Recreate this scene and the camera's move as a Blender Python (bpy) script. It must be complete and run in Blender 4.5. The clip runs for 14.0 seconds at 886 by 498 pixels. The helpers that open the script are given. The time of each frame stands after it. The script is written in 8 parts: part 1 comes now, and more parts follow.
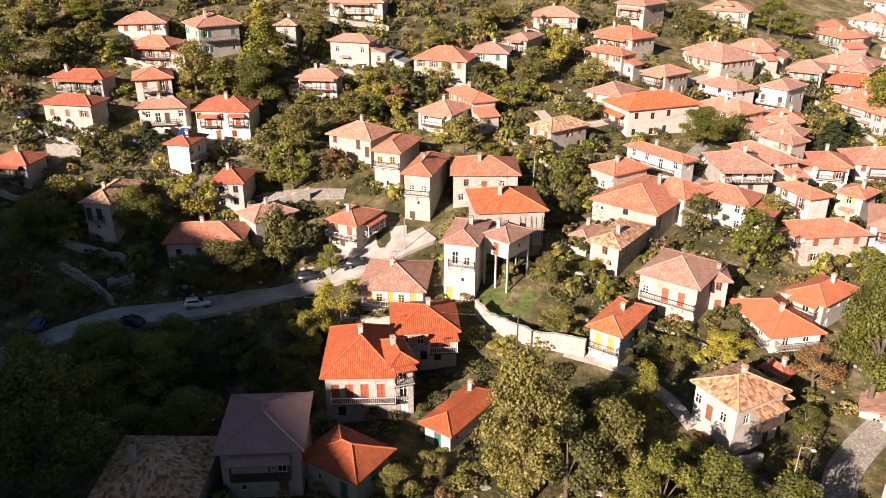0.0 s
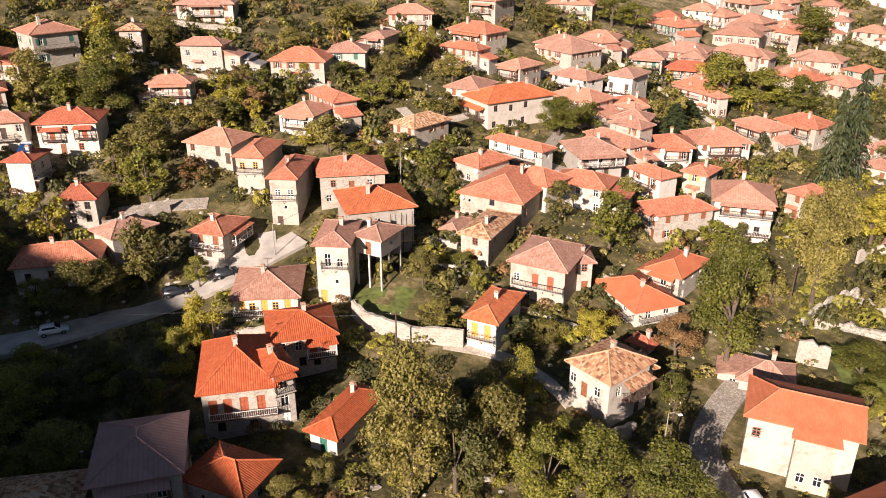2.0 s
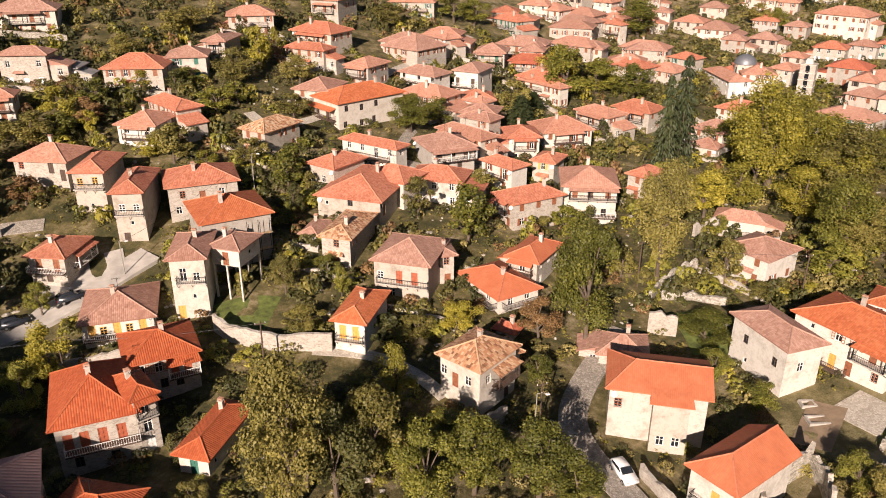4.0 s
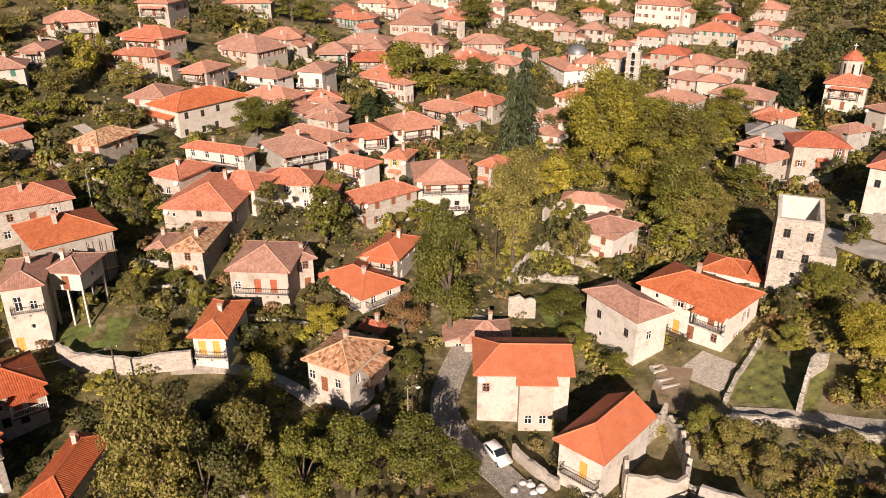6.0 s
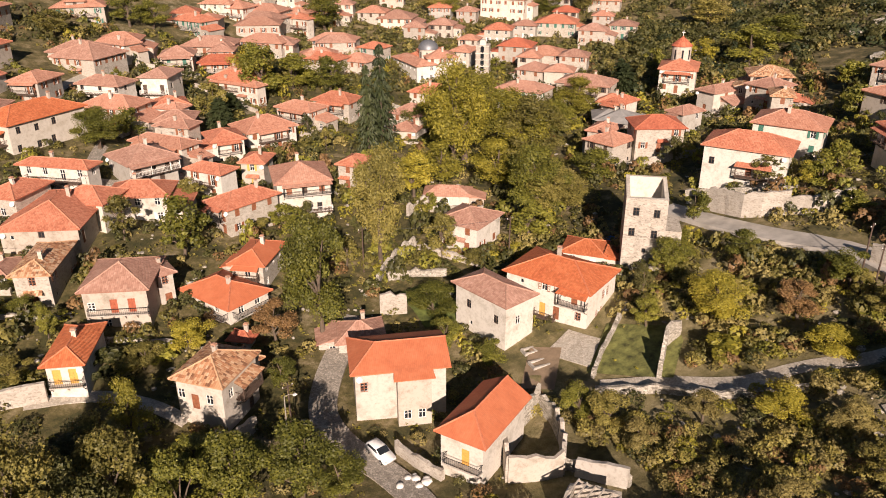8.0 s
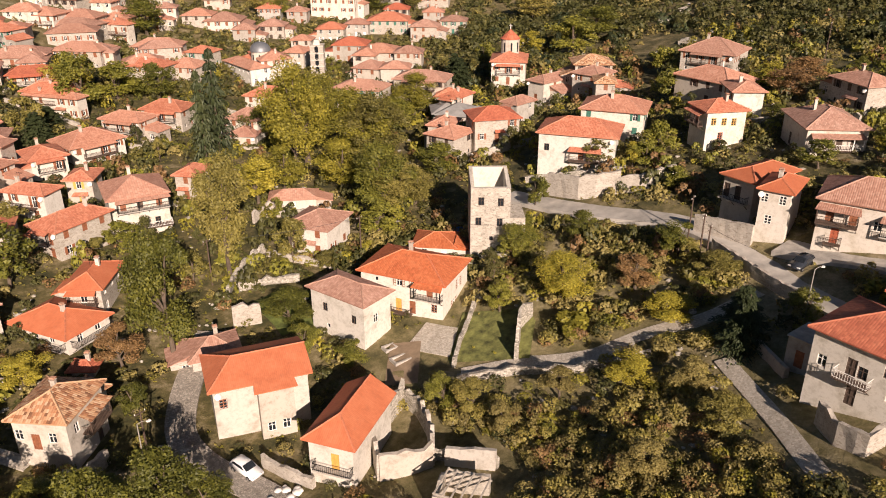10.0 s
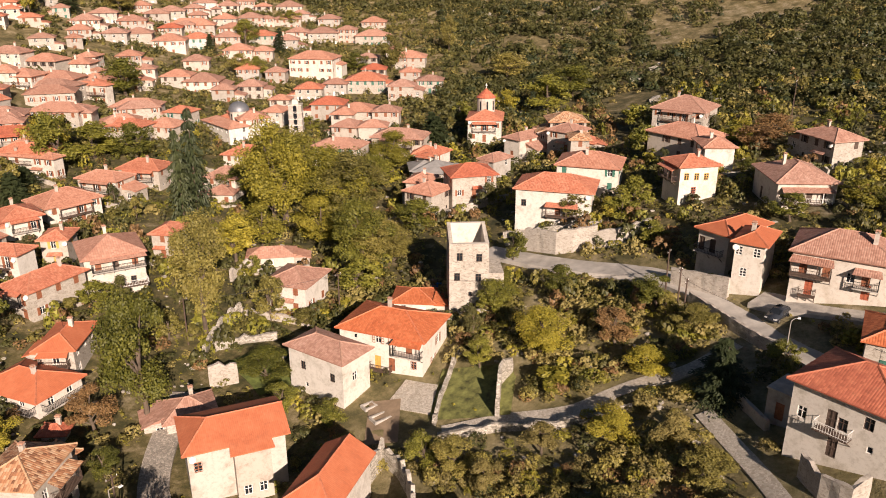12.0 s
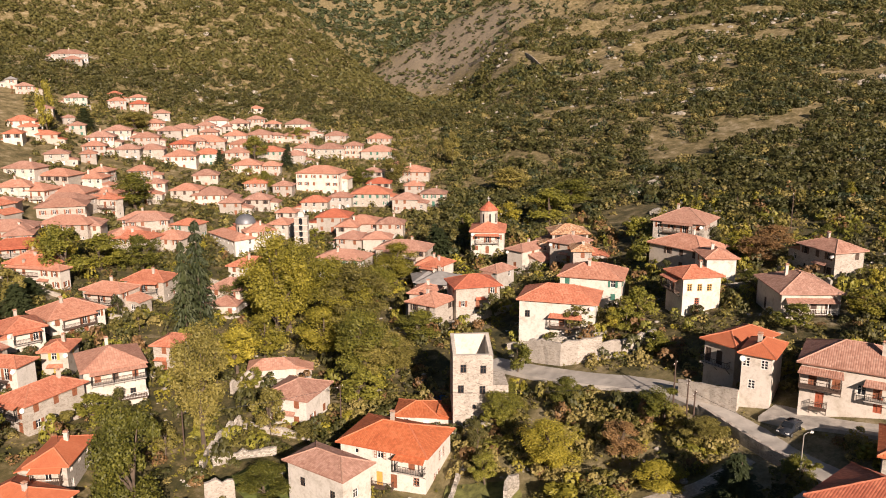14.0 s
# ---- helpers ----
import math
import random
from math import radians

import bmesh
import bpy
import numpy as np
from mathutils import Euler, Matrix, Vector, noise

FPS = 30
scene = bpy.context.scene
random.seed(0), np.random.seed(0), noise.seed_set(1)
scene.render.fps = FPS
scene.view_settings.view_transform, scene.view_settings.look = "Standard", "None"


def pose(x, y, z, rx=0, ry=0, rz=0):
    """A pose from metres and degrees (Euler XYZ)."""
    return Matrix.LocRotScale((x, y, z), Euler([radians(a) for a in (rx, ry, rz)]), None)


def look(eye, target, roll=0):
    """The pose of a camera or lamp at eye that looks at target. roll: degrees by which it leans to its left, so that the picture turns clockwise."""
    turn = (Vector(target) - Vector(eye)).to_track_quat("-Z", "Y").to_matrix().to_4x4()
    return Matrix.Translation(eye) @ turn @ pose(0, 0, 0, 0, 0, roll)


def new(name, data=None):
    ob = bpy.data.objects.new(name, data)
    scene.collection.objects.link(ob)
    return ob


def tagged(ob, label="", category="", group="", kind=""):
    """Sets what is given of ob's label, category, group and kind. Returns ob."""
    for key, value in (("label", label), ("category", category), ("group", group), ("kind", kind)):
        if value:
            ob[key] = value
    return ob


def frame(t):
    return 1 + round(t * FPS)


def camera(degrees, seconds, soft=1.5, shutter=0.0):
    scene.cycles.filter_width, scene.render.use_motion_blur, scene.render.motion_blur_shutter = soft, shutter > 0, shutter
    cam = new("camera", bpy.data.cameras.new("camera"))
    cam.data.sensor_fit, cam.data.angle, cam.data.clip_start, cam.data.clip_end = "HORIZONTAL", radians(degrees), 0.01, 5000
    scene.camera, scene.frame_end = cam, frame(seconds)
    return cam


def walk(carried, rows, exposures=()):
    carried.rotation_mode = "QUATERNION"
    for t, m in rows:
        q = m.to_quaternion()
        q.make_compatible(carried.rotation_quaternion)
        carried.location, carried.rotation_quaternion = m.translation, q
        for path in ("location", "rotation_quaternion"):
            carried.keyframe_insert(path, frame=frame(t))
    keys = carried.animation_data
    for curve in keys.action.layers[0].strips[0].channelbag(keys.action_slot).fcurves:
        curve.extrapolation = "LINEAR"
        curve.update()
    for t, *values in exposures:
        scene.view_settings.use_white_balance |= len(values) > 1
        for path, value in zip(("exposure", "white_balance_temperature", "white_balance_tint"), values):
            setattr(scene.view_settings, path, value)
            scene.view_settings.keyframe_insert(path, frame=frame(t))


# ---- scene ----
# ---- camera: a drone that hovers over the village and turns on the spot, then tilts up ----
cam = camera(59.5, 14.0, soft=1.0)
EYE = (0.0, 0.0, 69.0)
PATH = [  # seconds, heading, pitch, roll in degrees
    (0, 1.20, -23.93, 0.10),
    (0.5, -1.37, -23.96, 0.07),
    (1, -3.96, -23.99, 0.05),
    (1.5, -6.52, -24.01, 0.03),
    (2, -9.09, -24.04, -0.01),
    (2.5, -11.81, -24.08, -0.04),
    (3, -14.58, -24.09, 0.02),
    (5.5, -28.82, -24.23, -0.15),
    (6, -31.63, -24.27, -0.11),
    (6.5, -34.35, -24.31, -0.10),
    (7, -37.05, -24.34, -0.13),
    (7.5, -39.76, -24.40, -0.12),
    (8, -42.38, -24.46, -0.16),
    (8.5, -45.41, -24.54, -0.21),
    (9, -49.00, -24.58, -0.19),
    (9.5, -52.13, -24.60, -0.18),
    (10, -54.37, -24.60, -0.16),
    (10.5, -55.71, -24.62, -0.14),
    (10.9, -56.10, -24.55, -0.12),
    (11.3, -56.17, -23.34, -0.10),
    (11.5, -56.16, -22.52, -0.08),
    (12, -56.08, -20.47, -0.14),
    (12.5, -56.02, -18.40, -0.19),
    (13, -55.95, -16.35, -0.26),
    (13.5, -55.91, -14.31, -0.22),
    (14, -55.84, -12.28, -0.25),
]
walk(cam, [(t, pose(*EYE, 90 + pitch, 0, yaw) @ pose(0, 0, 0, 0, 0, roll)) for t, yaw, pitch, roll in PATH], exposures=[(0, 1.16, 6050, 11), (3, 0.83, 6200, 11), (6, 0.65, 6350, 11), (10, 0.66, 6400, 11), (14, 0.68, 6400, 11)])

# ---- world, sun ----
SUN_AZ, SUN_EL = 217.0, 24.0  # degrees, clockwise from +y; above the horizon
world = bpy.data.worlds.new("world")
scene.world = world
world.use_nodes = True
wn = world.node_tree.nodes
sky = wn.new("ShaderNodeTexSky")
sky.sky_type, sky.sun_disc = "NISHITA", False
sky.sun_elevation, sky.sun_rotation = radians(SUN_EL), radians(SUN_AZ)
sky.altitude, sky.dust_density = 1000, 1.5
wn["Background"].inputs["Strength"].default_value = 0.026
world.node_tree.links.new(sky.outputs[0], wn["Background"].inputs[0])
sun = new("sun", bpy.data.lights.new("sun", "SUN"))
sun.data.energy, sun.data.angle, sun.data.color = 5.2, radians(0.55), (1.0, 0.8, 0.65)
to_sun = Vector((math.sin(radians(SUN_AZ)) * math.cos(radians(SUN_EL)), math.cos(radians(SUN_AZ)) * math.cos(radians(SUN_EL)), math.sin(radians(SUN_EL))))
sun.matrix_world = look(to_sun * 300, (0, 0, 0))

# ---- materials ----
SCREE = (830, 555)  # the middle of the bare slope in the gorge


def material(name):
    m = bpy.data.materials.new(name)
    m.use_nodes = True
    return m, m.node_tree.nodes, m.node_tree.links, m.node_tree.nodes["Principled BSDF"]


def noise_node(n, l, scale, detail=4.0, rough=0.6, coord="Object", src=None):
    tex = n.new("ShaderNodeTexNoise")
    tex.inputs["Scale"].default_value, tex.inputs["Detail"].default_value, tex.inputs["Roughness"].default_value = scale, detail, rough
    if src is None:
        co = n.new("ShaderNodeTexCoord")
        l.new(co.outputs[coord], tex.inputs["Vector"])
    else:
        l.new(src, tex.inputs["Vector"])
    return tex.outputs["Fac"]


def ramp(n, l, src, stops):
    r = n.new("ShaderNodeValToRGB")
    while len(r.color_ramp.elements) < len(stops):
        r.color_ramp.elements.new(0.5)
    for e, (p, c) in zip(r.color_ramp.elements, stops):
        e.position, e.color = p, (*c, 1.0)
    l.new(src, r.inputs[0])
    return r.outputs["Color"]


def mixed(n, l, fac, a, b, mode="MIX"):
    m = n.new("ShaderNodeMix")
    m.data_type, m.blend_type = "RGBA", mode
    for sock, v in ((m.inputs[0], fac), (m.inputs[6], a), (m.inputs[7], b)):
        if isinstance(v, (int, float)):
            sock.default_value = v
        elif isinstance(v, tuple):
            sock.default_value = (*v, 1.0)
        else:
            l.new(v, sock)
    return m.outputs[2]


def math_node(n, l, op, a, b=0.0):
    m = n.new("ShaderNodeMath")
    m.operation = op
    for sock, v in zip(m.inputs, (a, b)):
        if isinstance(v, (int, float)):
            sock.default_value = v
        else:
            l.new(v, sock)
    return m.outputs[0]


def bump(n, l, bsdf, height, strength, distance):
    b = n.new("ShaderNodeBump")
    b.inputs["Strength"].default_value, b.inputs["Distance"].default_value = strength, distance
    l.new(height, b.inputs["Height"])
    l.new(b.outputs[0], bsdf.inputs["Normal"])


def plain(name, color, rough=0.7, metal=0.0, vary=0.15, scale=3.0, grain=0.0):
    m, n, l, p = material(name)
    p.inputs["Roughness"].default_value, p.inputs["Metallic"].default_value = rough, metal
    dark = tuple(c * (1 - vary) for c in color)
    light = tuple(min(1, c * (1 + vary)) for c in color)
    f = noise_node(n, l, scale, 5)
    l.new(ramp(n, l, f, [(0.3, dark), (0.7, light)]), p.inputs["Base Color"])
    if grain:
        bump(n, l, p, noise_node(n, l, scale * 6, 4), grain, 0.02)
    return m


def plaster(name, color, stain=0.35):
    """Painted or bare render with streaks, damp stains and patches."""
    m, n, l, p = material(name)
    p.inputs["Roughness"].default_value = 0.9
    big = noise_node(n, l, 0.45, 7, 0.7)
    fine = noise_node(n, l, 2.2, 8, 0.75)
    info = n.new("ShaderNodeObjectInfo")
    c1 = ramp(n, l, big, [(0.32, tuple(c * (1 - stain) * k for c, k in zip(color, (1, 0.97, 0.9)))), (0.5, color), (0.75, tuple(min(1, c * 1.06) for c in color))])
    c2 = ramp(n, l, fine, [(0.3, (0.62, 0.58, 0.53)), (0.5, (1, 1, 1))])
    c3 = mixed(n, l, 0.7, c1, c2, "MULTIPLY")
    tone = ramp(n, l, info.outputs["Random"], [(0.0, (0.85, 0.81, 0.77)), (0.5, (0.98, 0.95, 0.92)), (1.0, (1, 1, 1))])
    l.new(mixed(n, l, 1.0, c3, tone, "MULTIPLY"), p.inputs["Base Color"])
    bump(n, l, p, fine, 0.35, 0.03)
    return m


def rubble(name, stops, mortar, size=2.2):
    """Coursed rubble masonry: uneven stones with paler joints."""
    m, n, l, p = material(name)
    p.inputs["Roughness"].default_value = 0.92
    co = n.new("ShaderNodeTexCoord")
    mp = n.new("ShaderNodeMapping")
    mp.inputs["Scale"].default_value = (1, 1, 1.9)
    l.new(co.outputs["Object"], mp.inputs[0])
    wob = n.new("ShaderNodeTexNoise")
    wob.inputs["Scale"].default_value = 1.5
    l.new(mp.outputs[0], wob.inputs["Vector"])
    vec = mixed(n, l, 0.12, mp.outputs[0], wob.outputs["Color"], "ADD")
    v1 = n.new("ShaderNodeTexVoronoi")
    v1.inputs["Scale"].default_value = size
    l.new(vec, v1.inputs["Vector"])
    v2 = n.new("ShaderNodeTexVoronoi")
    v2.feature = "DISTANCE_TO_EDGE"
    v2.inputs["Scale"].default_value = size
    l.new(vec, v2.inputs["Vector"])
    stone = ramp(n, l, v1.outputs["Color"], stops)
    joint = ramp(n, l, v2.outputs["Distance"], [(0.02, (1, 1, 1)), (0.09, (0, 0, 0))])
    c = mixed(n, l, joint, stone, mortar)
    patch = ramp(n, l, noise_node(n, l, 0.5, 5, 0.7), [(0.3, (0.76, 0.74, 0.7)), (0.6, (1, 1, 1))])
    l.new(mixed(n, l, 0.8, c, patch, "MULTIPLY"), p.inputs["Base Color"])
    bump(n, l, p, v2.outputs["Distance"], 0.6, 0.08)
    return m


def roof_tiles(name, stops, stain, rib=0.27, course=0.38, vary=1.0, deep=0.8):
    """Barrel tiles laid in ribs up the slope (uv in metres: u along the eave, v up the slope)."""
    m, n, l, p = material(name)
    p.inputs["Roughness"].default_value = 0.82
    uv = n.new("ShaderNodeUVMap")
    sep = n.new("ShaderNodeSeparateXYZ")
    l.new(uv.outputs[0], sep.inputs[0])
    u = math_node(n, l, "DIVIDE", sep.outputs[0], rib)
    v = math_node(n, l, "DIVIDE", sep.outputs[1], course)
    cell = n.new("ShaderNodeCombineXYZ")
    l.new(math_node(n, l, "FLOOR", u), cell.inputs[0])
    l.new(math_node(n, l, "FLOOR", v), cell.inputs[1])
    info = n.new("ShaderNodeObjectInfo")
    l.new(math_node(n, l, "MULTIPLY", info.outputs["Random"], 97.0), cell.inputs[2])
    wn_ = n.new("ShaderNodeTexWhiteNoise")
    l.new(cell.outputs[0], wn_.inputs["Vector"])
    soft = noise_node(n, l, 0.5, 6, 0.65)
    mixv = math_node(n, l, "ADD", math_node(n, l, "MULTIPLY", wn_.outputs["Value"], 0.35 * vary), math_node(n, l, "MULTIPLY", soft, 1.0 - 0.35 * vary))
    c = ramp(n, l, mixv, stops)
    tone = ramp(n, l, info.outputs["Random"], [(0.0, (0.78, 0.76, 0.74)), (0.35, (1, 0.95, 0.92)), (0.7, (1.0, 1.0, 1.0)), (1.0, (0.92, 0.84, 0.8))])
    c = mixed(n, l, 1.0, c, tone, "MULTIPLY")
    dirt = ramp(n, l, noise_node(n, l, 1.3, 7, 0.75), [(0.52, (0, 0, 0)), (0.72, (1, 1, 1))])
    c = mixed(n, l, math_node(n, l, "MULTIPLY", dirt, 0.45), c, stain)
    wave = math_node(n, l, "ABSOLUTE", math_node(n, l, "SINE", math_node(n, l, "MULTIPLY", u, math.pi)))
    # shade in the troughs between ribs, painted into the tile colour
    groove_shade = ramp(n, l, wave, [(0.05, (0.5, 0.45, 0.42)), (0.5, (1, 1, 1))])
    c = mixed(n, l, 0.38 * deep, c, groove_shade, "MULTIPLY")
    l.new(c, p.inputs["Base Color"])
    step = math_node(n, l, "FRACT", v)
    h = math_node(n, l, "ADD", wave, math_node(n, l, "MULTIPLY", step, -0.3))
    bump(n, l, p, h, 0.6 * deep, 0.06)
    return m


def ground_material():
    """Weedy soil in the village, its colour darkened for shade between houses; dry tan stony earth on the hills; pale
    scree in the gorge.
    """
    m, n, l, p = material("hillside")
    p.inputs["Roughness"].default_value = 0.95
    big = noise_node(n, l, 0.018, 6, 0.62)
    mid = noise_node(n, l, 0.22, 10, 0.74)
    fine = noise_node(n, l, 1.6, 6, 0.7)
    co = n.new("ShaderNodeTexCoord")
    reach = n.new("ShaderNodeVectorMath")
    reach.operation = "LENGTH"
    l.new(co.outputs["Object"], reach.inputs[0])
    away = math_node(n, l, "DIVIDE", reach.outputs["Value"], 1000.0)
    grass = ramp(n, l, mid, [(0.32, (0.025, 0.029, 0.007)), (0.44, (0.062, 0.058, 0.016)), (0.54, (0.14, 0.114, 0.042)), (0.67, (0.32, 0.26, 0.155))])
    dry = ramp(n, l, mid, [(0.3, (0.065, 0.058, 0.018)), (0.43, (0.16, 0.128, 0.05)), (0.55, (0.3, 0.236, 0.115)), (0.68, (0.48, 0.4, 0.26))])
    soil = mixed(n, l, ramp(n, l, away, [(0.2, (0, 0, 0)), (0.42, (1, 1, 1))]), grass, dry)
    glade = n.new("ShaderNodeVectorMath")
    glade.operation = "DISTANCE"
    glade.inputs[1].default_value = (82, 28, 18)
    l.new(co.outputs["Object"], glade.inputs[0])
    straw = ramp(n, l, mid, [(0.32, (0.06, 0.06, 0.02)), (0.45, (0.17, 0.145, 0.06)), (0.58, (0.3, 0.25, 0.13)), (0.7, (0.42, 0.36, 0.24))])
    soil = mixed(n, l, ramp(n, l, math_node(n, l, "DIVIDE", glade.outputs["Value"], 100.0), [(0.28, (1, 1, 1)), (0.48, (0, 0, 0))]), soil, straw)
    rock = ramp(n, l, fine, [(0.3, (0.22, 0.185, 0.125)), (0.6, (0.43, 0.375, 0.28)), (0.8, (0.57, 0.52, 0.43))])
    where = ramp(n, l, math_node(n, l, "ADD", math_node(n, l, "MULTIPLY", big, 0.6), math_node(n, l, "MULTIPLY", mid, 0.4)), [(0.56, (0, 0, 0)), (0.68, (1, 1, 1))])
    c = mixed(n, l, math_node(n, l, "MULTIPLY", where, 0.7), soil, rock)
    far = n.new("ShaderNodeVectorMath")
    far.operation = "DISTANCE"
    far.inputs[1].default_value = (*SCREE, 90)
    l.new(co.outputs["Object"], far.inputs[0])
    bare = ramp(n, l, math_node(n, l, "ADD", math_node(n, l, "DIVIDE", far.outputs["Value"], 300.0), math_node(n, l, "MULTIPLY", mid, 1.1)), [(0.85, (1, 1, 1)), (1.25, (0, 0, 0))])
    c = mixed(n, l, math_node(n, l, "MULTIPLY", bare, 0.7), c, ramp(n, l, fine, [(0.3, (0.19, 0.155, 0.115)), (0.55, (0.3, 0.25, 0.195)), (0.75, (0.45, 0.39, 0.32))]))
    c = mixed(n, l, 0.5, c, ramp(n, l, fine, [(0.3, (0.55, 0.53, 0.5)), (0.65, (1, 1, 1))]), "MULTIPLY")
    l.new(c, p.inputs["Base Color"])
    bump(n, l, p, fine, 0.8, 0.25)
    return m


def leaves(name, stops, trans=0.22):
    m, n, l, p = material(name)
    p.inputs["Roughness"].default_value = 0.6
    geo = n.new("ShaderNodeNewGeometry")
    info = n.new("ShaderNodeObjectInfo")
    clump = math_node(n, l, "MULTIPLY", noise_node(n, l, 0.22, 3, 0.5), 0.6)
    f = math_node(n, l, "ADD", math_node(n, l, "MULTIPLY", geo.outputs["Random Per Island"], 0.3), math_node(n, l, "MULTIPLY", info.outputs["Random"], 0.3))
    f = math_node(n, l, "SUBTRACT", math_node(n, l, "ADD", f, clump), 0.1)
    c = ramp(n, l, f, stops)
    l.new(c, p.inputs["Base Color"])
    t = n.new("ShaderNodeBsdfTranslucent")
    l.new(c, t.inputs["Color"])
    mix = n.new("ShaderNodeMixShader")
    mix.inputs[0].default_value = trans
    l.new(p.outputs[0], mix.inputs[1])
    l.new(t.outputs[0], mix.inputs[2])
    l.new(mix.outputs[0], n["Material Output"].inputs[0])
    return m


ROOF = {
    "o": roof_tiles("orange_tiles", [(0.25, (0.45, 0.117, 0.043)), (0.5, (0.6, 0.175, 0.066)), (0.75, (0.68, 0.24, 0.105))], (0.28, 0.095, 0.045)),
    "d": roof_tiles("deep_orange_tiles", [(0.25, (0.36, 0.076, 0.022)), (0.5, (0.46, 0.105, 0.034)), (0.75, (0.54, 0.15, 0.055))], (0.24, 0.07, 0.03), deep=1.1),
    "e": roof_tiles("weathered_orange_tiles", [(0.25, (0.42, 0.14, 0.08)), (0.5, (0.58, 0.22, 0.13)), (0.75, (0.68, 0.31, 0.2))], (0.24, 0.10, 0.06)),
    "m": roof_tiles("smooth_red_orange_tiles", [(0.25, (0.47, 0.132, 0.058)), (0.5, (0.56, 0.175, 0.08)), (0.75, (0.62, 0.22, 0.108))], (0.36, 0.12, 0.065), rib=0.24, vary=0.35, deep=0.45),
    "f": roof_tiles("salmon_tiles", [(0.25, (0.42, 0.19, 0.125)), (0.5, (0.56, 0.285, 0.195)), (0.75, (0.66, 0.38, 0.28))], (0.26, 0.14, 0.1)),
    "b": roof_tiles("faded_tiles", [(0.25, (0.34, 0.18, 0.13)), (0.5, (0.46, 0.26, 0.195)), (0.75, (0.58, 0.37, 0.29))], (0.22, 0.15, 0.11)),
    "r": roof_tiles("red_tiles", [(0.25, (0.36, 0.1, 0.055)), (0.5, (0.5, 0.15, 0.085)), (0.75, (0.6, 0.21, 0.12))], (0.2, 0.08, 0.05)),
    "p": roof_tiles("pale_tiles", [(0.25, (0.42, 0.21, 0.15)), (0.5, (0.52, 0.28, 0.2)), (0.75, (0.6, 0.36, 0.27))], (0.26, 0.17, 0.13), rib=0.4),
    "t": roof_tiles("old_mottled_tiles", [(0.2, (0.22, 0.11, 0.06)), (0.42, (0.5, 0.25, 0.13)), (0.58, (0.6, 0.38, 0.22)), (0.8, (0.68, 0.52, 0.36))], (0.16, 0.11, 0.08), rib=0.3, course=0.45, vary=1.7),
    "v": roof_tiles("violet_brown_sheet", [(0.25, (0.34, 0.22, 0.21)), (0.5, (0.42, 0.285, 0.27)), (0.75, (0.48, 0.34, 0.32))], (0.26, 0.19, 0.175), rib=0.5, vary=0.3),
    "g": plain("grey_sheet", (0.3, 0.29, 0.28), 0.6, vary=0.25, scale=0.6),
}
WALL = {
    "w": plaster("white_plaster", (0.62, 0.59, 0.54), 0.32),
    "n": plaster("fresh_white_plaster", (0.68, 0.65, 0.6), 0.22),
    "c": plaster("cream_plaster", (0.52, 0.48, 0.43)),
    "s": rubble("pale_stone", [(0.15, (0.34, 0.3, 0.255)), (0.5, (0.43, 0.39, 0.34)), (0.85, (0.52, 0.475, 0.42))], (0.5, 0.455, 0.4), 2.8),
    "g": plaster("grey_render", (0.42, 0.4, 0.37)),
    "p": plaster("pink_render", (0.62, 0.46, 0.38)),
}
GREYSTONE = rubble("grey_stone", [(0.15, (0.26, 0.235, 0.2)), (0.5, (0.42, 0.38, 0.33)), (0.85, (0.54, 0.49, 0.43))], (0.5, 0.455, 0.4), 2.4)
RUBBLE = rubble("dry_stone", [(0.15, (0.22, 0.2, 0.17)), (0.5, (0.42, 0.39, 0.34)), (0.85, (0.58, 0.54, 0.48))], (0.3, 0.27, 0.22), 2.6)
GLASS = plain("dark_window_glass", (0.02, 0.024, 0.03), 0.08, vary=0.3)
BROWN = plain("brown_painted_wood", (0.26, 0.1, 0.05), 0.6, vary=0.35, scale=2)
RUST = plain("rust_red_painted_wood", (0.36, 0.1, 0.05), 0.6, vary=0.25, scale=2)
YELLOW = plain("yellow_painted_wood", (0.62, 0.36, 0.09), 0.6, vary=0.15, scale=2)
GREEN = plain("green_painted_wood", (0.05, 0.16, 0.12), 0.6, vary=0.2, scale=2)
WHITE = plain("white_painted_wood", (0.78, 0.76, 0.72), 0.5, vary=0.08, scale=2)
DARK = plain("dark_aged_wood", (0.09, 0.06, 0.045), 0.75, vary=0.4, scale=1.5)
IRON = plain("wrought_iron", (0.03, 0.03, 0.032), 0.5, 0.6)
CONCRETE = plain("weathered_concrete", (0.42, 0.39, 0.35), 0.9, vary=0.3, scale=0.8, grain=0.3)
MORTAR = plain("ridge_mortar", (0.5, 0.27, 0.18), 0.9, vary=0.25, scale=2.5)
CAPS = {k: plain(f"ridge_caps_{w}", c, 0.85, vary=0.25, scale=2.5) for k, w, c in (("m", "smooth", (0.56, 0.19, 0.1)), ("o", "orange", (0.6, 0.2, 0.1)), ("d", "deep_orange", (0.46, 0.12, 0.045)), ("e", "weathered", (0.56, 0.23, 0.14)), ("f", "salmon", (0.54, 0.28, 0.2)), ("b", "faded", (0.46, 0.27, 0.2)), ("r", "red", (0.48, 0.16, 0.09)), ("t", "mottled", (0.56, 0.34, 0.2)), ("v", "violet", (0.32, 0.21, 0.2)))}
GROUND = ground_material()
ASPHALT = plain("worn_asphalt", (0.44, 0.41, 0.37), 0.9, vary=0.3, scale=0.35, grain=0.4)
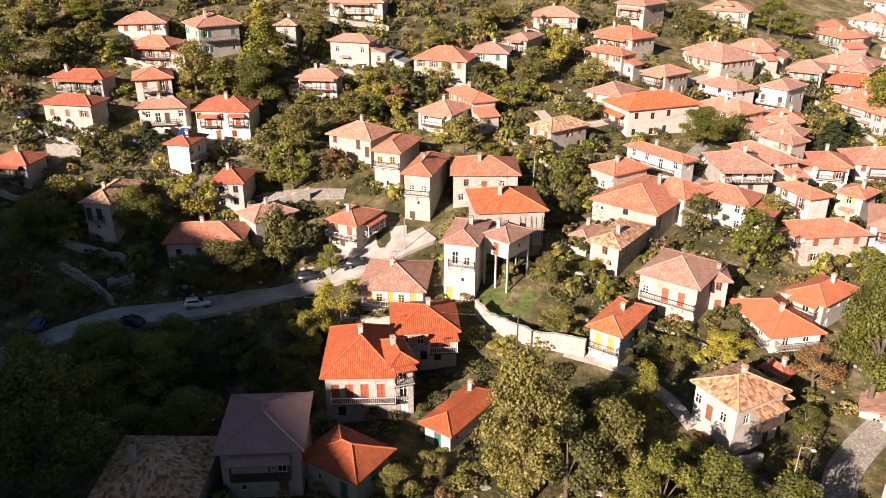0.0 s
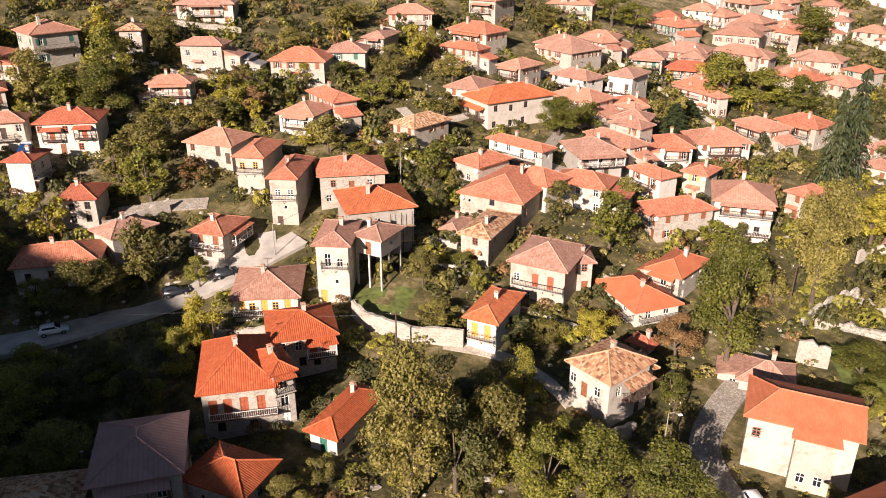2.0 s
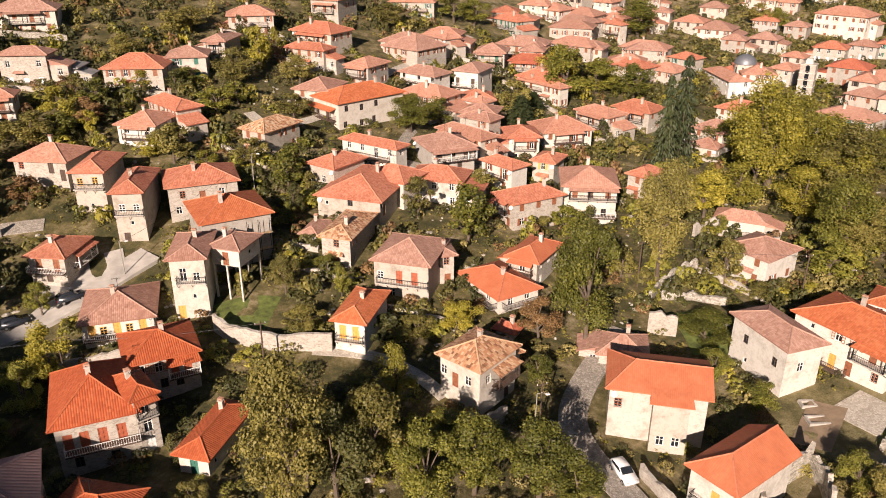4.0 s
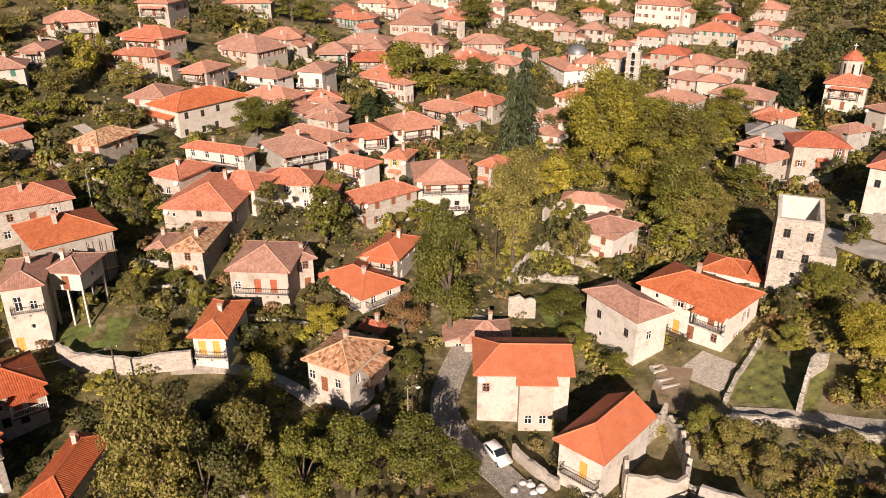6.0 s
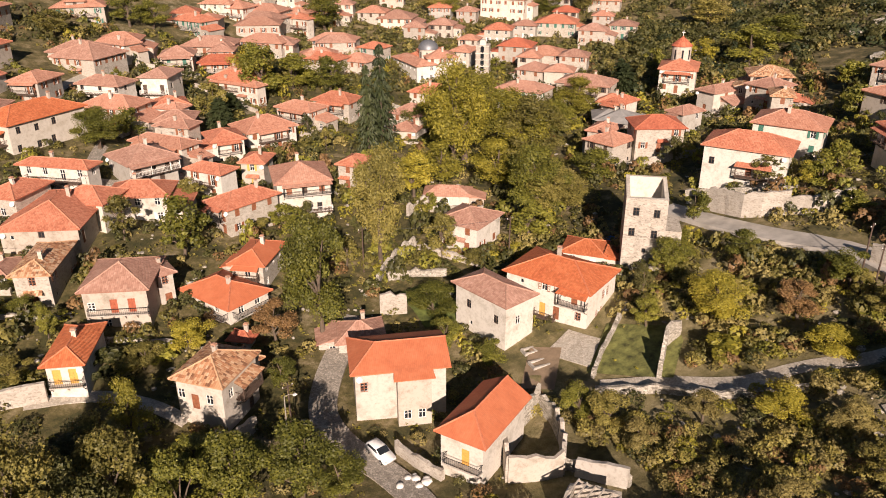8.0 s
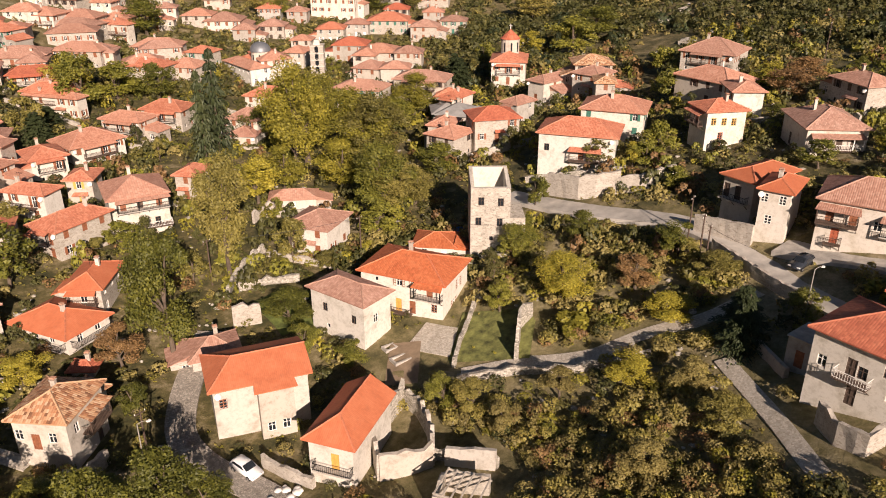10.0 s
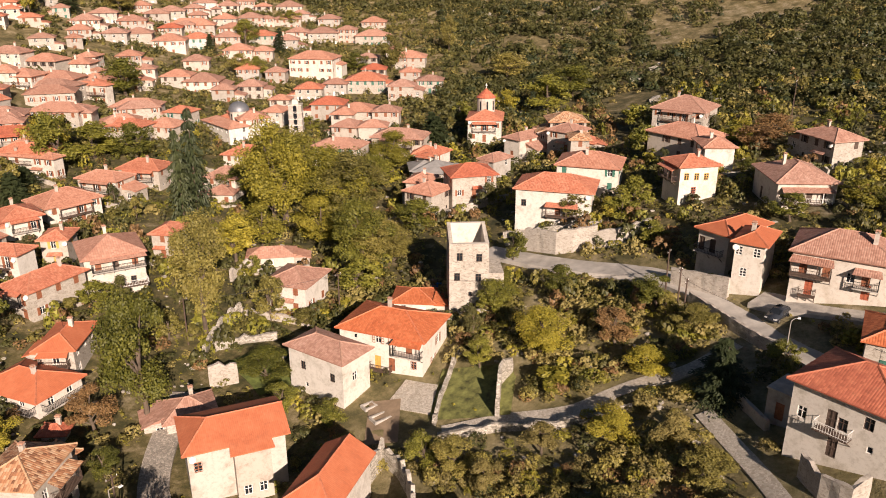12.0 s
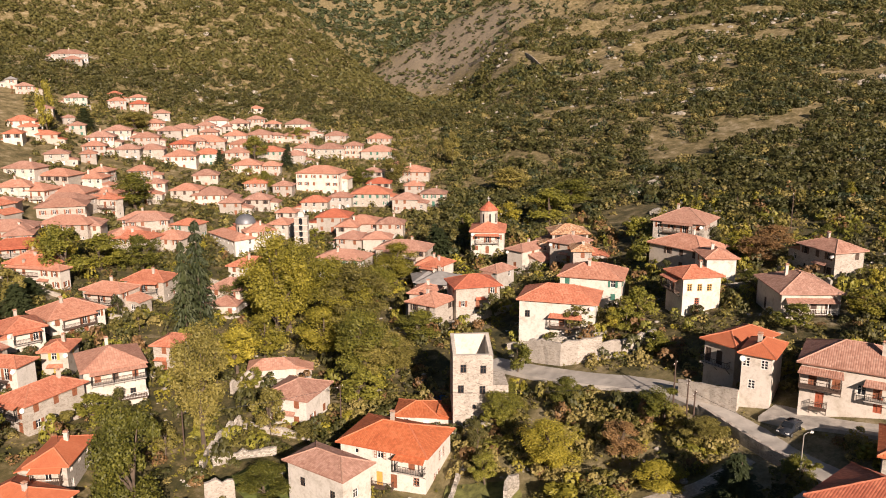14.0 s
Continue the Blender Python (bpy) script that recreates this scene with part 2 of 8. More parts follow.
COBBLE = rubble("cobbled_lane", [(0.2, (0.28, 0.25, 0.215)), (0.8, (0.48, 0.43, 0.37))], (0.2, 0.18, 0.155), 3.5)
BARK = plain("bark", (0.12, 0.09, 0.065), 0.95, vary=0.4, scale=2, grain=0.8)
LEAF = {
    "g": leaves("green_leaves", [(0.0, (0.03, 0.036, 0.006)), (0.35, (0.112, 0.117, 0.017)), (0.7, (0.293, 0.276, 0.0391)), (1.0, (0.547, 0.471, 0.071))]),
    "o": leaves("olive_leaves", [(0.0, (0.045, 0.0432, 0.0102)), (0.35, (0.145, 0.13, 0.0289)), (0.7, (0.333, 0.282, 0.069)), (1.0, (0.588, 0.458, 0.123))]),
    "y": leaves("yellowing_leaves", [(0.0, (0.072, 0.069, 0.0084)), (0.35, (0.204, 0.187, 0.0221)), (0.7, (0.448, 0.38, 0.046)), (1.0, (0.75, 0.588, 0.082))]),
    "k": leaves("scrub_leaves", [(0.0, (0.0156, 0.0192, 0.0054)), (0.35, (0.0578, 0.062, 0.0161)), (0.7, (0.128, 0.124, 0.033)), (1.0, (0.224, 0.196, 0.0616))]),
    "h": leaves("hill_oak_leaves", [(0.1, (0.033, 0.033, 0.009)), (0.4, (0.0935, 0.0892, 0.0238)), (0.7, (0.165, 0.15, 0.042)), (1.0, (0.258, 0.218, 0.0672))]),
    "b": leaves("dry_brush", [(0.0, (0.072, 0.057, 0.0204)), (0.35, (0.212, 0.174, 0.0561)), (0.7, (0.37, 0.305, 0.1)), (1.0, (0.56, 0.459, 0.179))]),
    "a": leaves("autumn_leaves", [(0.0, (0.06, 0.036, 0.0168)), (0.35, (0.162, 0.0935, 0.0382)), (0.7, (0.333, 0.201, 0.0805)), (1.0, (0.547, 0.355, 0.15))]),
    "d": leaves("dark_needles", [(0.0, (0.0108, 0.0168, 0.0066)), (0.5, (0.045, 0.06, 0.021)), (1.0, (0.112, 0.123, 0.0448))], 0.12),
}

# ---- helpers for meshes ----
def part(name, bm, mat, parent=None, label="", smooth=False):
    me = bpy.data.meshes.new(name)
    bm.to_mesh(me)
    bm.free()
    for one in mat if isinstance(mat, (list, tuple)) else (mat,):
        me.materials.append(one)
    if smooth:
        for f in me.polygons:
            f.use_smooth = True
    ob = new(name, me)
    if parent is not None:
        ob.parent = parent
    if label:
        ob["label"] = label
    return ob


def linked(name, data, parent, m, label=""):
    ob = new(name, data)
    ob.parent = parent
    ob.matrix_basis = m
    if label:
        ob["label"] = label
    return ob


def quad(bm, pts, mat=0):
    f = bm.faces.new([bm.verts.new(p) for p in pts])
    f.material_index = mat
    return f


def box(bm, x0, x1, y0, y1, z0, z1, mat=0, top=None):
    """A box; top: (dx, dy) by which the upper face draws in."""
    dx, dy = top or (0, 0)
    lo = [bm.verts.new(p) for p in ((x0, y0, z0), (x1, y0, z0), (x1, y1, z0), (x0, y1, z0))]
    hi = [bm.verts.new(p) for p in ((x0 + dx, y0 + dy, z1), (x1 - dx, y0 + dy, z1), (x1 - dx, y1 - dy, z1), (x0 + dx, y1 - dy, z1))]
    for f in ([lo[3], lo[2], lo[1], lo[0]], hi, *([lo[i], lo[(i + 1) % 4], hi[(i + 1) % 4], hi[i]] for i in range(4))):
        bm.faces.new(f).material_index = mat


def tube(bm, pts, radii, sides=6, mat=0):
    """A tapered tube along points."""
    rings = []
    for i, (p, r) in enumerate(zip(pts, radii)):
        p = Vector(p)
        d = (Vector(pts[min(i + 1, len(pts) - 1)]) - Vector(pts[max(i - 1, 0)])).normalized()
        a = d.cross(Vector((0.3, 0.9, 0.2))).normalized()
        b = d.cross(a)
        rings.append([bm.verts.new(p + r * (math.cos(k * math.tau / sides) * a + math.sin(k * math.tau / sides) * b)) for k in range(sides)])
    for one, two in zip(rings, rings[1:]):
        for k in range(sides):
            bm.faces.new((one[k], one[(k + 1) % sides], two[(k + 1) % sides], two[k])).material_index = mat
    bm.faces.new(rings[-1]).material_index = mat
    bm.faces.new(rings[0][::-1]).material_index = mat


# ---- the ground: one sheet, a village valley between hillsides ----
S = 1.15
HILL_R = (60, 95, 150, 240, 380, 600, 950)
HILL_AZ = (-40, -20, 0, 20, 40, 60, 80, 100)
HILL_H = (
    0.14, -9.82, 4.87, 2.16, 2.59, 3.69, 3.94,
    -5.39, -16.17, -8.79, -0.76, 4.39, 7.24, 7.19,
    2, 3.09, -3.01, 3.62, 9.12, 11.89, 13.76,
    -1.84, 8.1, 1.19, 0.11, 4.67, 9.33, 26.16,
    -5.89, -13.28, -12.6, -16.47, -18.86, -4.14, 40.28,
    -3.52, -0.34, 0.65, -9.98, -25.73, -10.39, 40.81,
    -4.8, 8.89, 6.8, 6.74, -0.8, 2.65, 27.17,
    0.9, -5.64, -8.69, 0.76, 9.6, 13.5, 15.22,
)
HILLS = [(r * math.sin(radians(a)), r * math.cos(radians(a)), 0.5 * r, h) for (a, r), h in zip(((a, r) for a in HILL_AZ for r in HILL_R), HILL_H)]
HX, HY, HS, HH = (np.array(c) for c in zip(*HILLS))


RIDGE_AZ = (24, 36, 42, 45.5, 48.3, 51.2, 54.2, 57, 61, 68, 80)
RIDGES = (  # distance, and by azimuth how steeply the eye looks up to the ground there, in degrees
    (300, (-6.0, -8.0, -8.8, -9.1, -9.3, -9.2, -9.1, -8.8, -8.2, -7.2, -5.2)),
    (430, (-0.8, -2.2, -2.9, -3.4, -3.8, -4.1, -4.2, -4.1, -3.3, -2.1, -0.7)),
    (560, (2.6, 2.0, 1.4, 0.8, -0.3, -1.8, -2.9, -2.8, -0.4, 0.8, 1.6)),
    (720, (7.0, 6.4, 6.0, 4.8, 1.9, -0.2, -1.7, -1.8, 1.7, 3.2, 3.8)),
    (860, (7.5, 6.8, 6.2, 2.8, -0.8, -2.2, -1.4, 0.2, 3.2, 4.8, 5.2)),
    (1150, (8.0, 7.5, 6.0, 2.0, -0.5, 1.0, 2.5, 4.2, 6.0, 7.0, 7.2)),
    (1400, (8.0, 7.0, 5.6, 2.6, 0.0, -0.2, 1.0, 3.4, 6.6, 7.8, 8.0)),
    (1900, (8.0, 7.0, 5.8, 4.6, 3.5, 2.5, 1.8, 2.8, 6.0, 8.0, 8.0)),
    (2300, (6.5, 5.5, 4.0, 3.2, 2.4, 2.2, 2.2, 2.8, 5.0, 7.0, 7.0)),
    (3400, (7.5, 7.6, 7.4, 7.2, 7.0, 6.8, 6.6, 6.8, 7.2, 7.6, 7.5)),
    (4300, (6.5, 6.5, 6.2, 6.0, 6.0, 5.8, 5.8, 6.0, 6.2, 6.4, 6.5)),
)


def smooth(a, b, v):
    k = np.clip((v - a) / (b - a), 0, 1)
    return k * k * (3 - 2 * k)


def heights(x, y):
    """The ground's height at arrays of places."""
    x, y = np.asarray(x, float)[..., None] / S, np.asarray(y, float)[..., None] / S
    z = 8 + (HH * np.exp(-((x - HX) ** 2 + (y - HY) ** 2) / (2 * HS**2))).sum(-1)
    x, y = x[..., 0], y[..., 0]
    r, az = np.hypot(x, y), np.degrees(np.arctan2(x, y))
    # unseen knoll and spur behind the camera, added to shade the near left slope
    z += 71 * np.exp(-((0.39 * (x + 166) + 0.921 * (y + 45)) ** 2) / (2 * 50.5**2) - (0.39 * (y + 45) - 0.921 * (x + 166)) ** 2 / (2 * 87.6**2))
    z += 7.5 * np.exp(-((0.39 * (x + 166) + 0.921 * (y + 45)) ** 2) / (2 * 50.5**2) - (0.39 * (y + 45) - 0.921 * (x + 166) - 50) ** 2 / (2 * 40**2))
    z, r = z * S, r * S
    # the hills behind the village: a wooded shoulder, the gorge, the mountain across it and far ridges
    start = 430 + 110 * (1 - smooth(34, 42, az)) - 165 * smooth(57, 62, az)
    blend = smooth(start, start + 150, r) * smooth(2, 24, az) * (1 - smooth(100, 125, az))
    crests = np.stack([EYE[2] + q * np.tan(np.radians(np.interp(az, RIDGE_AZ, e))) for q, e in RIDGES])
    q = np.array([one[0] for one in RIDGES], float)
    k = np.clip(np.searchsorted(q, r) - 1, 0, len(q) - 2)
    u = np.clip((r - q[k]) / (q[k + 1] - q[k]), 0, 1)
    u = 0.4 * u + 0.6 * u * u * (3 - 2 * u)
    lo, hi = (np.take_along_axis(crests, i[None], 0)[0] for i in (k, k + 1))
    return z * (1 - blend) + (lo * (1 - u) + hi * u) * blend + 190 * smooth(1100, 1900, r) * (1 - blend)


def ground_z(x, y):
    return float(heights(x, y))


def relief(x, y):
    """Humps and small unevenness over the ground's main shape."""
    r = math.hypot(x, y)
    small = noise.fractal((x * 0.05, y * 0.05, 0), 1.0, 2.0, 5) * min(1, max(0, (r - 30) / 60)) * min(6, 0.35 + max(0, r - 350) * 0.012)
    return small + (noise.fractal((x * 0.006, y * 0.006, 3), 0.9, 2.0, 4) * 13 * float(smooth(430, 900, r)) if r > 430 else 0.0)


def build_ground():
    rings = np.concatenate([np.geomspace(6, 900, 170), np.geomspace(930, 4200, 40)])
    az = np.concatenate([np.arange(-55, 115, 0.42), np.arange(115, 305, 2.5)])
    rr, aa = np.meshgrid(rings, np.radians(az), indexing="ij")
    x, y = rr * np.sin(aa), rr * np.cos(aa)
    z = heights(x, y)
    n = len(az)
    z = z + np.array([relief(px, py) for px, py in zip(x.ravel().tolist(), y.ravel().tolist())]).reshape(x.shape)
    verts = [(0, 0, float(z[0].mean()))] + list(zip(x.ravel().tolist(), y.ravel().tolist(), z.ravel().tolist()))
    faces = [(0, 1 + (j + 1) % n, 1 + j) for j in range(n)]
    for i in range(len(rings) - 1):
        a, b = 1 + i * n, 1 + (i + 1) * n
        faces += [(a + j, a + (j + 1) % n, b + (j + 1) % n, b + j) for j in range(n)]
    me = bpy.data.meshes.new("ground")
    me.from_pydata(verts, [], faces)
    me.materials.append(GROUND)
    for f in me.polygons:
        f.use_smooth = True
    tagged(new("ground", me), "hillside of dry grass, earth and pale limestone", "ground", kind="structure")


build_ground()


def ribbon(name, pts, width, mat, label, category, lift=0.12, kind="structure", level=False):
    """A road or lane laid along points, 0.25 m thick, following the ground."""
    fine = []
    for (x0, y0), (x1, y1) in zip(pts, pts[1:]):
        k = max(2, int(math.hypot(x1 - x0, y1 - y0) / 1.5))
        fine += [(x0 + (x1 - x0) * i / k, y0 + (y1 - y0) * i / k) for i in range(k)]
    fine.append(pts[-1])
    for _ in range(4):
        fine = [fine[0]] + [((a[0] + 2 * b[0] + c[0]) / 4, (a[1] + 2 * b[1] + c[1]) / 4) for a, b, c in zip(fine, fine[1:], fine[2:])] + [fine[-1]]
    bm = bmesh.new()
    rows = []
    for i, (x, y) in enumerate(fine):
        dx, dy = fine[min(i + 1, len(fine) - 1)][0] - fine[max(i - 1, 0)][0], fine[min(i + 1, len(fine) - 1)][1] - fine[max(i - 1, 0)][1]
        k = math.hypot(dx, dy) or 1
        nx, ny = -dy / k * width / 2, dx / k * width / 2
        span = [k / 3 - 1 for k in range(7)]
        zs = [ground_z(x + nx * k, y + ny * k) + lift for k in span]
        if level:
            zs = [0.65 * sum(zs) / 7 + 0.35 * v + 0.15 for v in zs]
        row = [(x + nx, y + ny, zs[6] - 1.2)] + [(x + nx * k, y + ny * k, v) for k, v in reversed(list(zip(span, zs)))] + [(x - nx, y - ny, zs[0] - 1.2)]
        rows.append([bm.verts.new(p) for p in row])
    for a, b in zip(rows, rows[1:]):
        for k in range(8):
            bm.faces.new((a[k], b[k], b[k + 1], a[k + 1]))
    ob = part(name, bm, mat)
    return tagged(ob, label, category, kind=kind)


# ---- houses ----
WINDOWS = {}


def plate(bm, x0, x1, z0, z1, y0, y1, holes, mat=0):
    """A flat slab between y0 and y1 with rectangular holes through it (x0, x1, z0, z1 each), in one piece."""
    xs = sorted({x0, x1, *(v for h in holes for v in h[:2])})
    zs = sorted({z0, z1, *(v for h in holes for v in h[2:])})
    solid = lambda i, k: 0 <= i < len(xs) - 1 and 0 <= k < len(zs) - 1 and not any(h[0] <= (xs[i] + xs[i + 1]) / 2 <= h[1] and h[2] <= (zs[k] + zs[k + 1]) / 2 <= h[3] for h in holes)
    made = {}

    def v(*p):
        if p not in made:
            made[p] = bm.verts.new(p)
        return made[p]

    for i in range(len(xs) - 1):
        for k in range(len(zs) - 1):
            if not solid(i, k):
                continue
            a, b, c, d = xs[i], xs[i + 1], zs[k], zs[k + 1]
            todo = [((a, y0, c), (b, y0, c), (b, y0, d), (a, y0, d)), ((b, y1, c), (a, y1, c), (a, y1, d), (b, y1, d))]
            todo += [((a, y1, c), (a, y0, c), (a, y0, d), (a, y1, d))] if not solid(i - 1, k) else []
            todo += [((b, y0, c), (b, y1, c), (b, y1, d), (b, y0, d))] if not solid(i + 1, k) else []
            todo += [((a, y1, c), (b, y1, c), (b, y0, c), (a, y0, c))] if not solid(i, k - 1) else []
            todo += [((a, y0, d), (b, y0, d), (b, y1, d), (a, y1, d))] if not solid(i, k + 1) else []
            for pts in todo:
                bm.faces.new([v(*q) for q in pts]).material_index = mat


def finished(name, bm, *mats):
    me = bpy.data.meshes.new(name)
    bm.to_mesh(me)
    bm.free()
    for one in mats:
        me.materials.append(one)
    return me


def window_set(kind, shutter):
    """Meshes of a window, made once: width, height, frame, pane, shutter leaf, door, and a far window of frame and pane in one."""
    key = kind, shutter.name
    if key in WINDOWS:
        return WINDOWS[key]
    w, h = {"w": (0.95, 1.35), "d": (1.0, 2.1), "s": (0.6, 0.75)}[kind]
    t = 0.08
    mid = h * 0.62
    holes = [(-w / 2 + t, -t / 2, t, mid), (t / 2, w / 2 - t, t, mid), (-w / 2 + t, -t / 2, mid + t * 0.7, h - t), (t / 2, w / 2 - t, mid + t * 0.7, h - t)]
    if kind == "s":
        holes = [(-w / 2 + t, w / 2 - t, t, h - t)]
    fmat = WHITE if shutter is not DARK else DARK
    bm = bmesh.new()
    plate(bm, -w / 2, w / 2, 0, h, 0.08, 0.15, holes)
    frame_me = finished("window", bm, fmat)
    bm = bmesh.new()
    box(bm, -w / 2, w / 2, 0.13, 0.17, 0, h)
    pane_me = finished("pane", bm, GLASS)
    bm = bmesh.new()
    n = 3
    gaps = [(0.06, w / 2 - 0.06, 0.08 + k * (h - 0.1) / n, 0.08 + (k + 0.8) * (h - 0.1) / n) for k in range(n)]
    plate(bm, 0, w / 2, 0, h, -0.07, -0.04, gaps)
    leaf_me = finished("shutter", bm, shutter)
    bm = bmesh.new()
    plate(bm, -w / 2, w / 2, 0, h, 0.04, 0.12, [(-w / 2 + 0.1, -0.05, 0.15, h * 0.45), (0.05, w / 2 - 0.1, 0.15, h * 0.45), (-w / 2 + 0.1, -0.05, h * 0.55, h - 0.15), (0.05, w / 2 - 0.1, h * 0.55, h - 0.15)])
    box(bm, -w / 2, w / 2, 0.09, 0.15, 0, h)
    door_me = finished("door", bm, shutter)
    bm = bmesh.new()
    plate(bm, -w / 2, w / 2, 0, h, 0.08, 0.15, holes)
    box(bm, -w / 2, w / 2, 0.13, 0.17, 0, h, 1)
    far_me = finished("window", bm, fmat, GLASS)
    bm = bmesh.new()
    plate(bm, -w / 2, w / 2, 0, h, 0.08, 0.15, holes)
    box(bm, -w / 2, w / 2, 0.13, 0.17, 0, h, 1)
    for a in (-w - 0.02, w / 2 + 0.02):
        box(bm, a, a + w / 2, -0.07, -0.03, 0, h, 2)
    open_me = finished("window", bm, fmat, GLASS, shutter)
    bm = bmesh.new()
    for a in (-w / 2, 0.01):
        box(bm, a, a + w / 2 - 0.01, 0.03, 0.08, 0, h, 0)
    shut_me = finished("window", bm, shutter)
    WINDOWS[key] = (w, h, frame_me, pane_me, leaf_me, door_me, far_me, open_me, shut_me)
    return WINDOWS[key]


def facade(bm, m, w, z0, z1, holes):
    """A wall face in the local plane y=0 from x=-w/2 to w/2, with real openings 0.2 m deep. holes: x, z, width, height."""
    xs = sorted({-w / 2, w / 2, *(v for x, z, hw, hh in holes for v in (x - hw / 2, x + hw / 2))})
    zs = sorted({z0, z1, *(v for x, z, hw, hh in holes for v in (z, z + hh))})
    inside = lambda cx, cz: any(abs(cx - x) < hw / 2 and z < cz < z + hh for x, z, hw, hh in holes)
    for xa, xb in zip(xs, xs[1:]):
        for za, zb in zip(zs, zs[1:]):
            if not inside((xa + xb) / 2, (za + zb) / 2):
                quad(bm, [m @ Vector(p) for p in ((xa, 0, za), (xb, 0, za), (xb, 0, zb), (xa, 0, zb))])
    for x, z, hw, hh in holes:
        a, b, c, d = x - hw / 2, x + hw / 2, z, z + hh
        e = 0.2
        for pts in (((a, 0, c), (a, e, c), (a, e, d), (a, 0, d)), ((b, e, c), (b, 0, c), (b, 0, d), (b, e, d)), ((a, e, d), (b, e, d), (b, 0, d), (a, 0, d)), ((a, 0, c), (b, 0, c), (b, e, c), (a, e, c))):
            quad(bm, [m @ Vector(p) for p in pts])


def hip_roof(bm, w, d, z, rise, gable=0.0, thick=0.16):
    """A hipped roof over w x d with its eaves at z. gable: 0 hipped, 1 gabled along the longer way. uv in metres."""
    uvl = bm.loops.layers.uv.verify()
    turn = d > w
    a, b = (d, w) if turn else (w, d)
    run = b / 2
    g0, g1 = gable if isinstance(gable, tuple) else (gable, gable)
    i0, i1 = run * (1 - g0), run * (1 - g1)
    P = lambda x, y, zz: Vector((y, -x, zz)) if turn else Vector((x, y, zz))
    r0, r1 = P(-a / 2 + i0, 0, z + rise), P(a / 2 - i1, 0, z + rise)
    c = [P(-a / 2, -b / 2, z), P(a / 2, -b / 2, z), P(a / 2, b / 2, z), P(-a / 2, b / 2, z)]
    sl = math.hypot(run, rise)
    faces = [([c[0], c[1], r1, r0], [(0, 0), (a, 0), (a - i1, sl), (i0, sl)]), ([c[2], c[3], r0, r1], [(0, 0), (a, 0), (a - i0, sl), (i1, sl)])]
    if a - i0 - i1 < 0.05:
        faces = [([c[0], c[1], r0], [(0, 0), (a, 0), (a / 2, sl)]), ([c[2], c[3], r0], [(0, 0), (a, 0), (a / 2, sl)])]
        r1 = r0
    for p, q, top, inset in ((c[1], c[2], r1, i1), (c[3], c[0], r0, i0)):
        se = math.hypot(inset, rise)
        faces.append(([p, q, top], [(0, 0), (b, 0), (b / 2, se)]))
    for pts, uvs in faces:
        f = bm.faces.new([bm.verts.new(p) for p in pts])
        for lp, q in zip(f.loops, uvs):
            lp[uvl].uv = q
    down = Vector((0, 0, -thick))
    for i in range(4):
        quad(bm, [c[i] + down, c[(i + 1) % 4] + down, c[(i + 1) % 4], c[i]])
    quad(bm, [c[3] + down, c[2] + down, c[1] + down, c[0] + down])
    return [(r0, r1)] + ([] if g0 > 0.9 else [(c[0], r0), (c[3], r0)]) + ([] if g1 > 0.9 else [(c[1], r1), (c[2], r1)]), (r0, r1)


def cap_rows(bm, lines, r=0.13):
    """Half-round ridge tiles along the hips and the ridge, each slightly uneven."""
    for a, b in lines:
        n = max(1, int((b - a).length / 0.9))
        for k in range(n):
            p, q = a.lerp(b, k / n), a.lerp(b, (k + 1.06) / n)
            up = Vector((0, 0, random.uniform(-0.01, 0.03)))
            side = (q - p).cross(Vector((0, 0, 1)))
            if side.length < 1e-4:
                continue
            side = side.normalized() * r
            top = Vector((0, 0, r * 0.9))
            v = [bm.verts.new(x) for x in (p - side + up, p + top + up, p + side + up, q - side + up, q + top + up, q + side + up)]
            for f in ((0, 1, 4, 3), (1, 2, 5, 4), (0, 2, 1), (3, 4, 5)):
                bm.faces.new([v[i] for i in f])


def chimney(parent, x, y, z, h, mat):
    bm = bmesh.new()
    box(bm, -0.3, 0.3, -0.25, 0.25, -1.2, h, 0, (0.03, 0.03))
    box(bm, -0.36, 0.36, -0.31, 0.31, h, h + 0.08)
    stack = part("chimney", bm, mat, parent)
    stack.location = (x, y, z)
    bm = bmesh.new()
    for sx in (-0.24, 0.16):
        for sy in (-0.2, 0.12):
            box(bm, sx, sx + 0.08, sy, sy + 0.08, h + 0.08, h + 0.3)
    box(bm, -0.36, 0.36, -0.31, 0.31, h + 0.3, h + 0.38, 0, (0.1, 0.08))
    part("chimney_cap", bm, MORTAR, stack)


def hood(bm, x0, x1, y0, y1, z0, z1, thick=0.1):
    """A small tiled lean-to roof from y0, z0 at the wall out to y1, z1."""
    uvl = bm.loops.layers.uv.verify()
    sl = math.hypot(y1 - y0, z1 - z0)
    top = [(x0, y1, z1), (x1, y1, z1), (x1 - 0.25, y0, z0), (x0 + 0.25, y0, z0)]
    f = quad(bm, top)
    for lp, q in zip(f.loops, ((0, 0), (x1 - x0, 0), (x1 - x0 - 0.25, sl), (0.25, sl))):
        lp[uvl].uv = q
    low = [(x, y, z - thick) for x, y, z in top]
    quad(bm, low[::-1])
    for k in range(4):
        quad(bm, [low[k], low[(k + 1) % 4], top[(k + 1) % 4], top[k]])


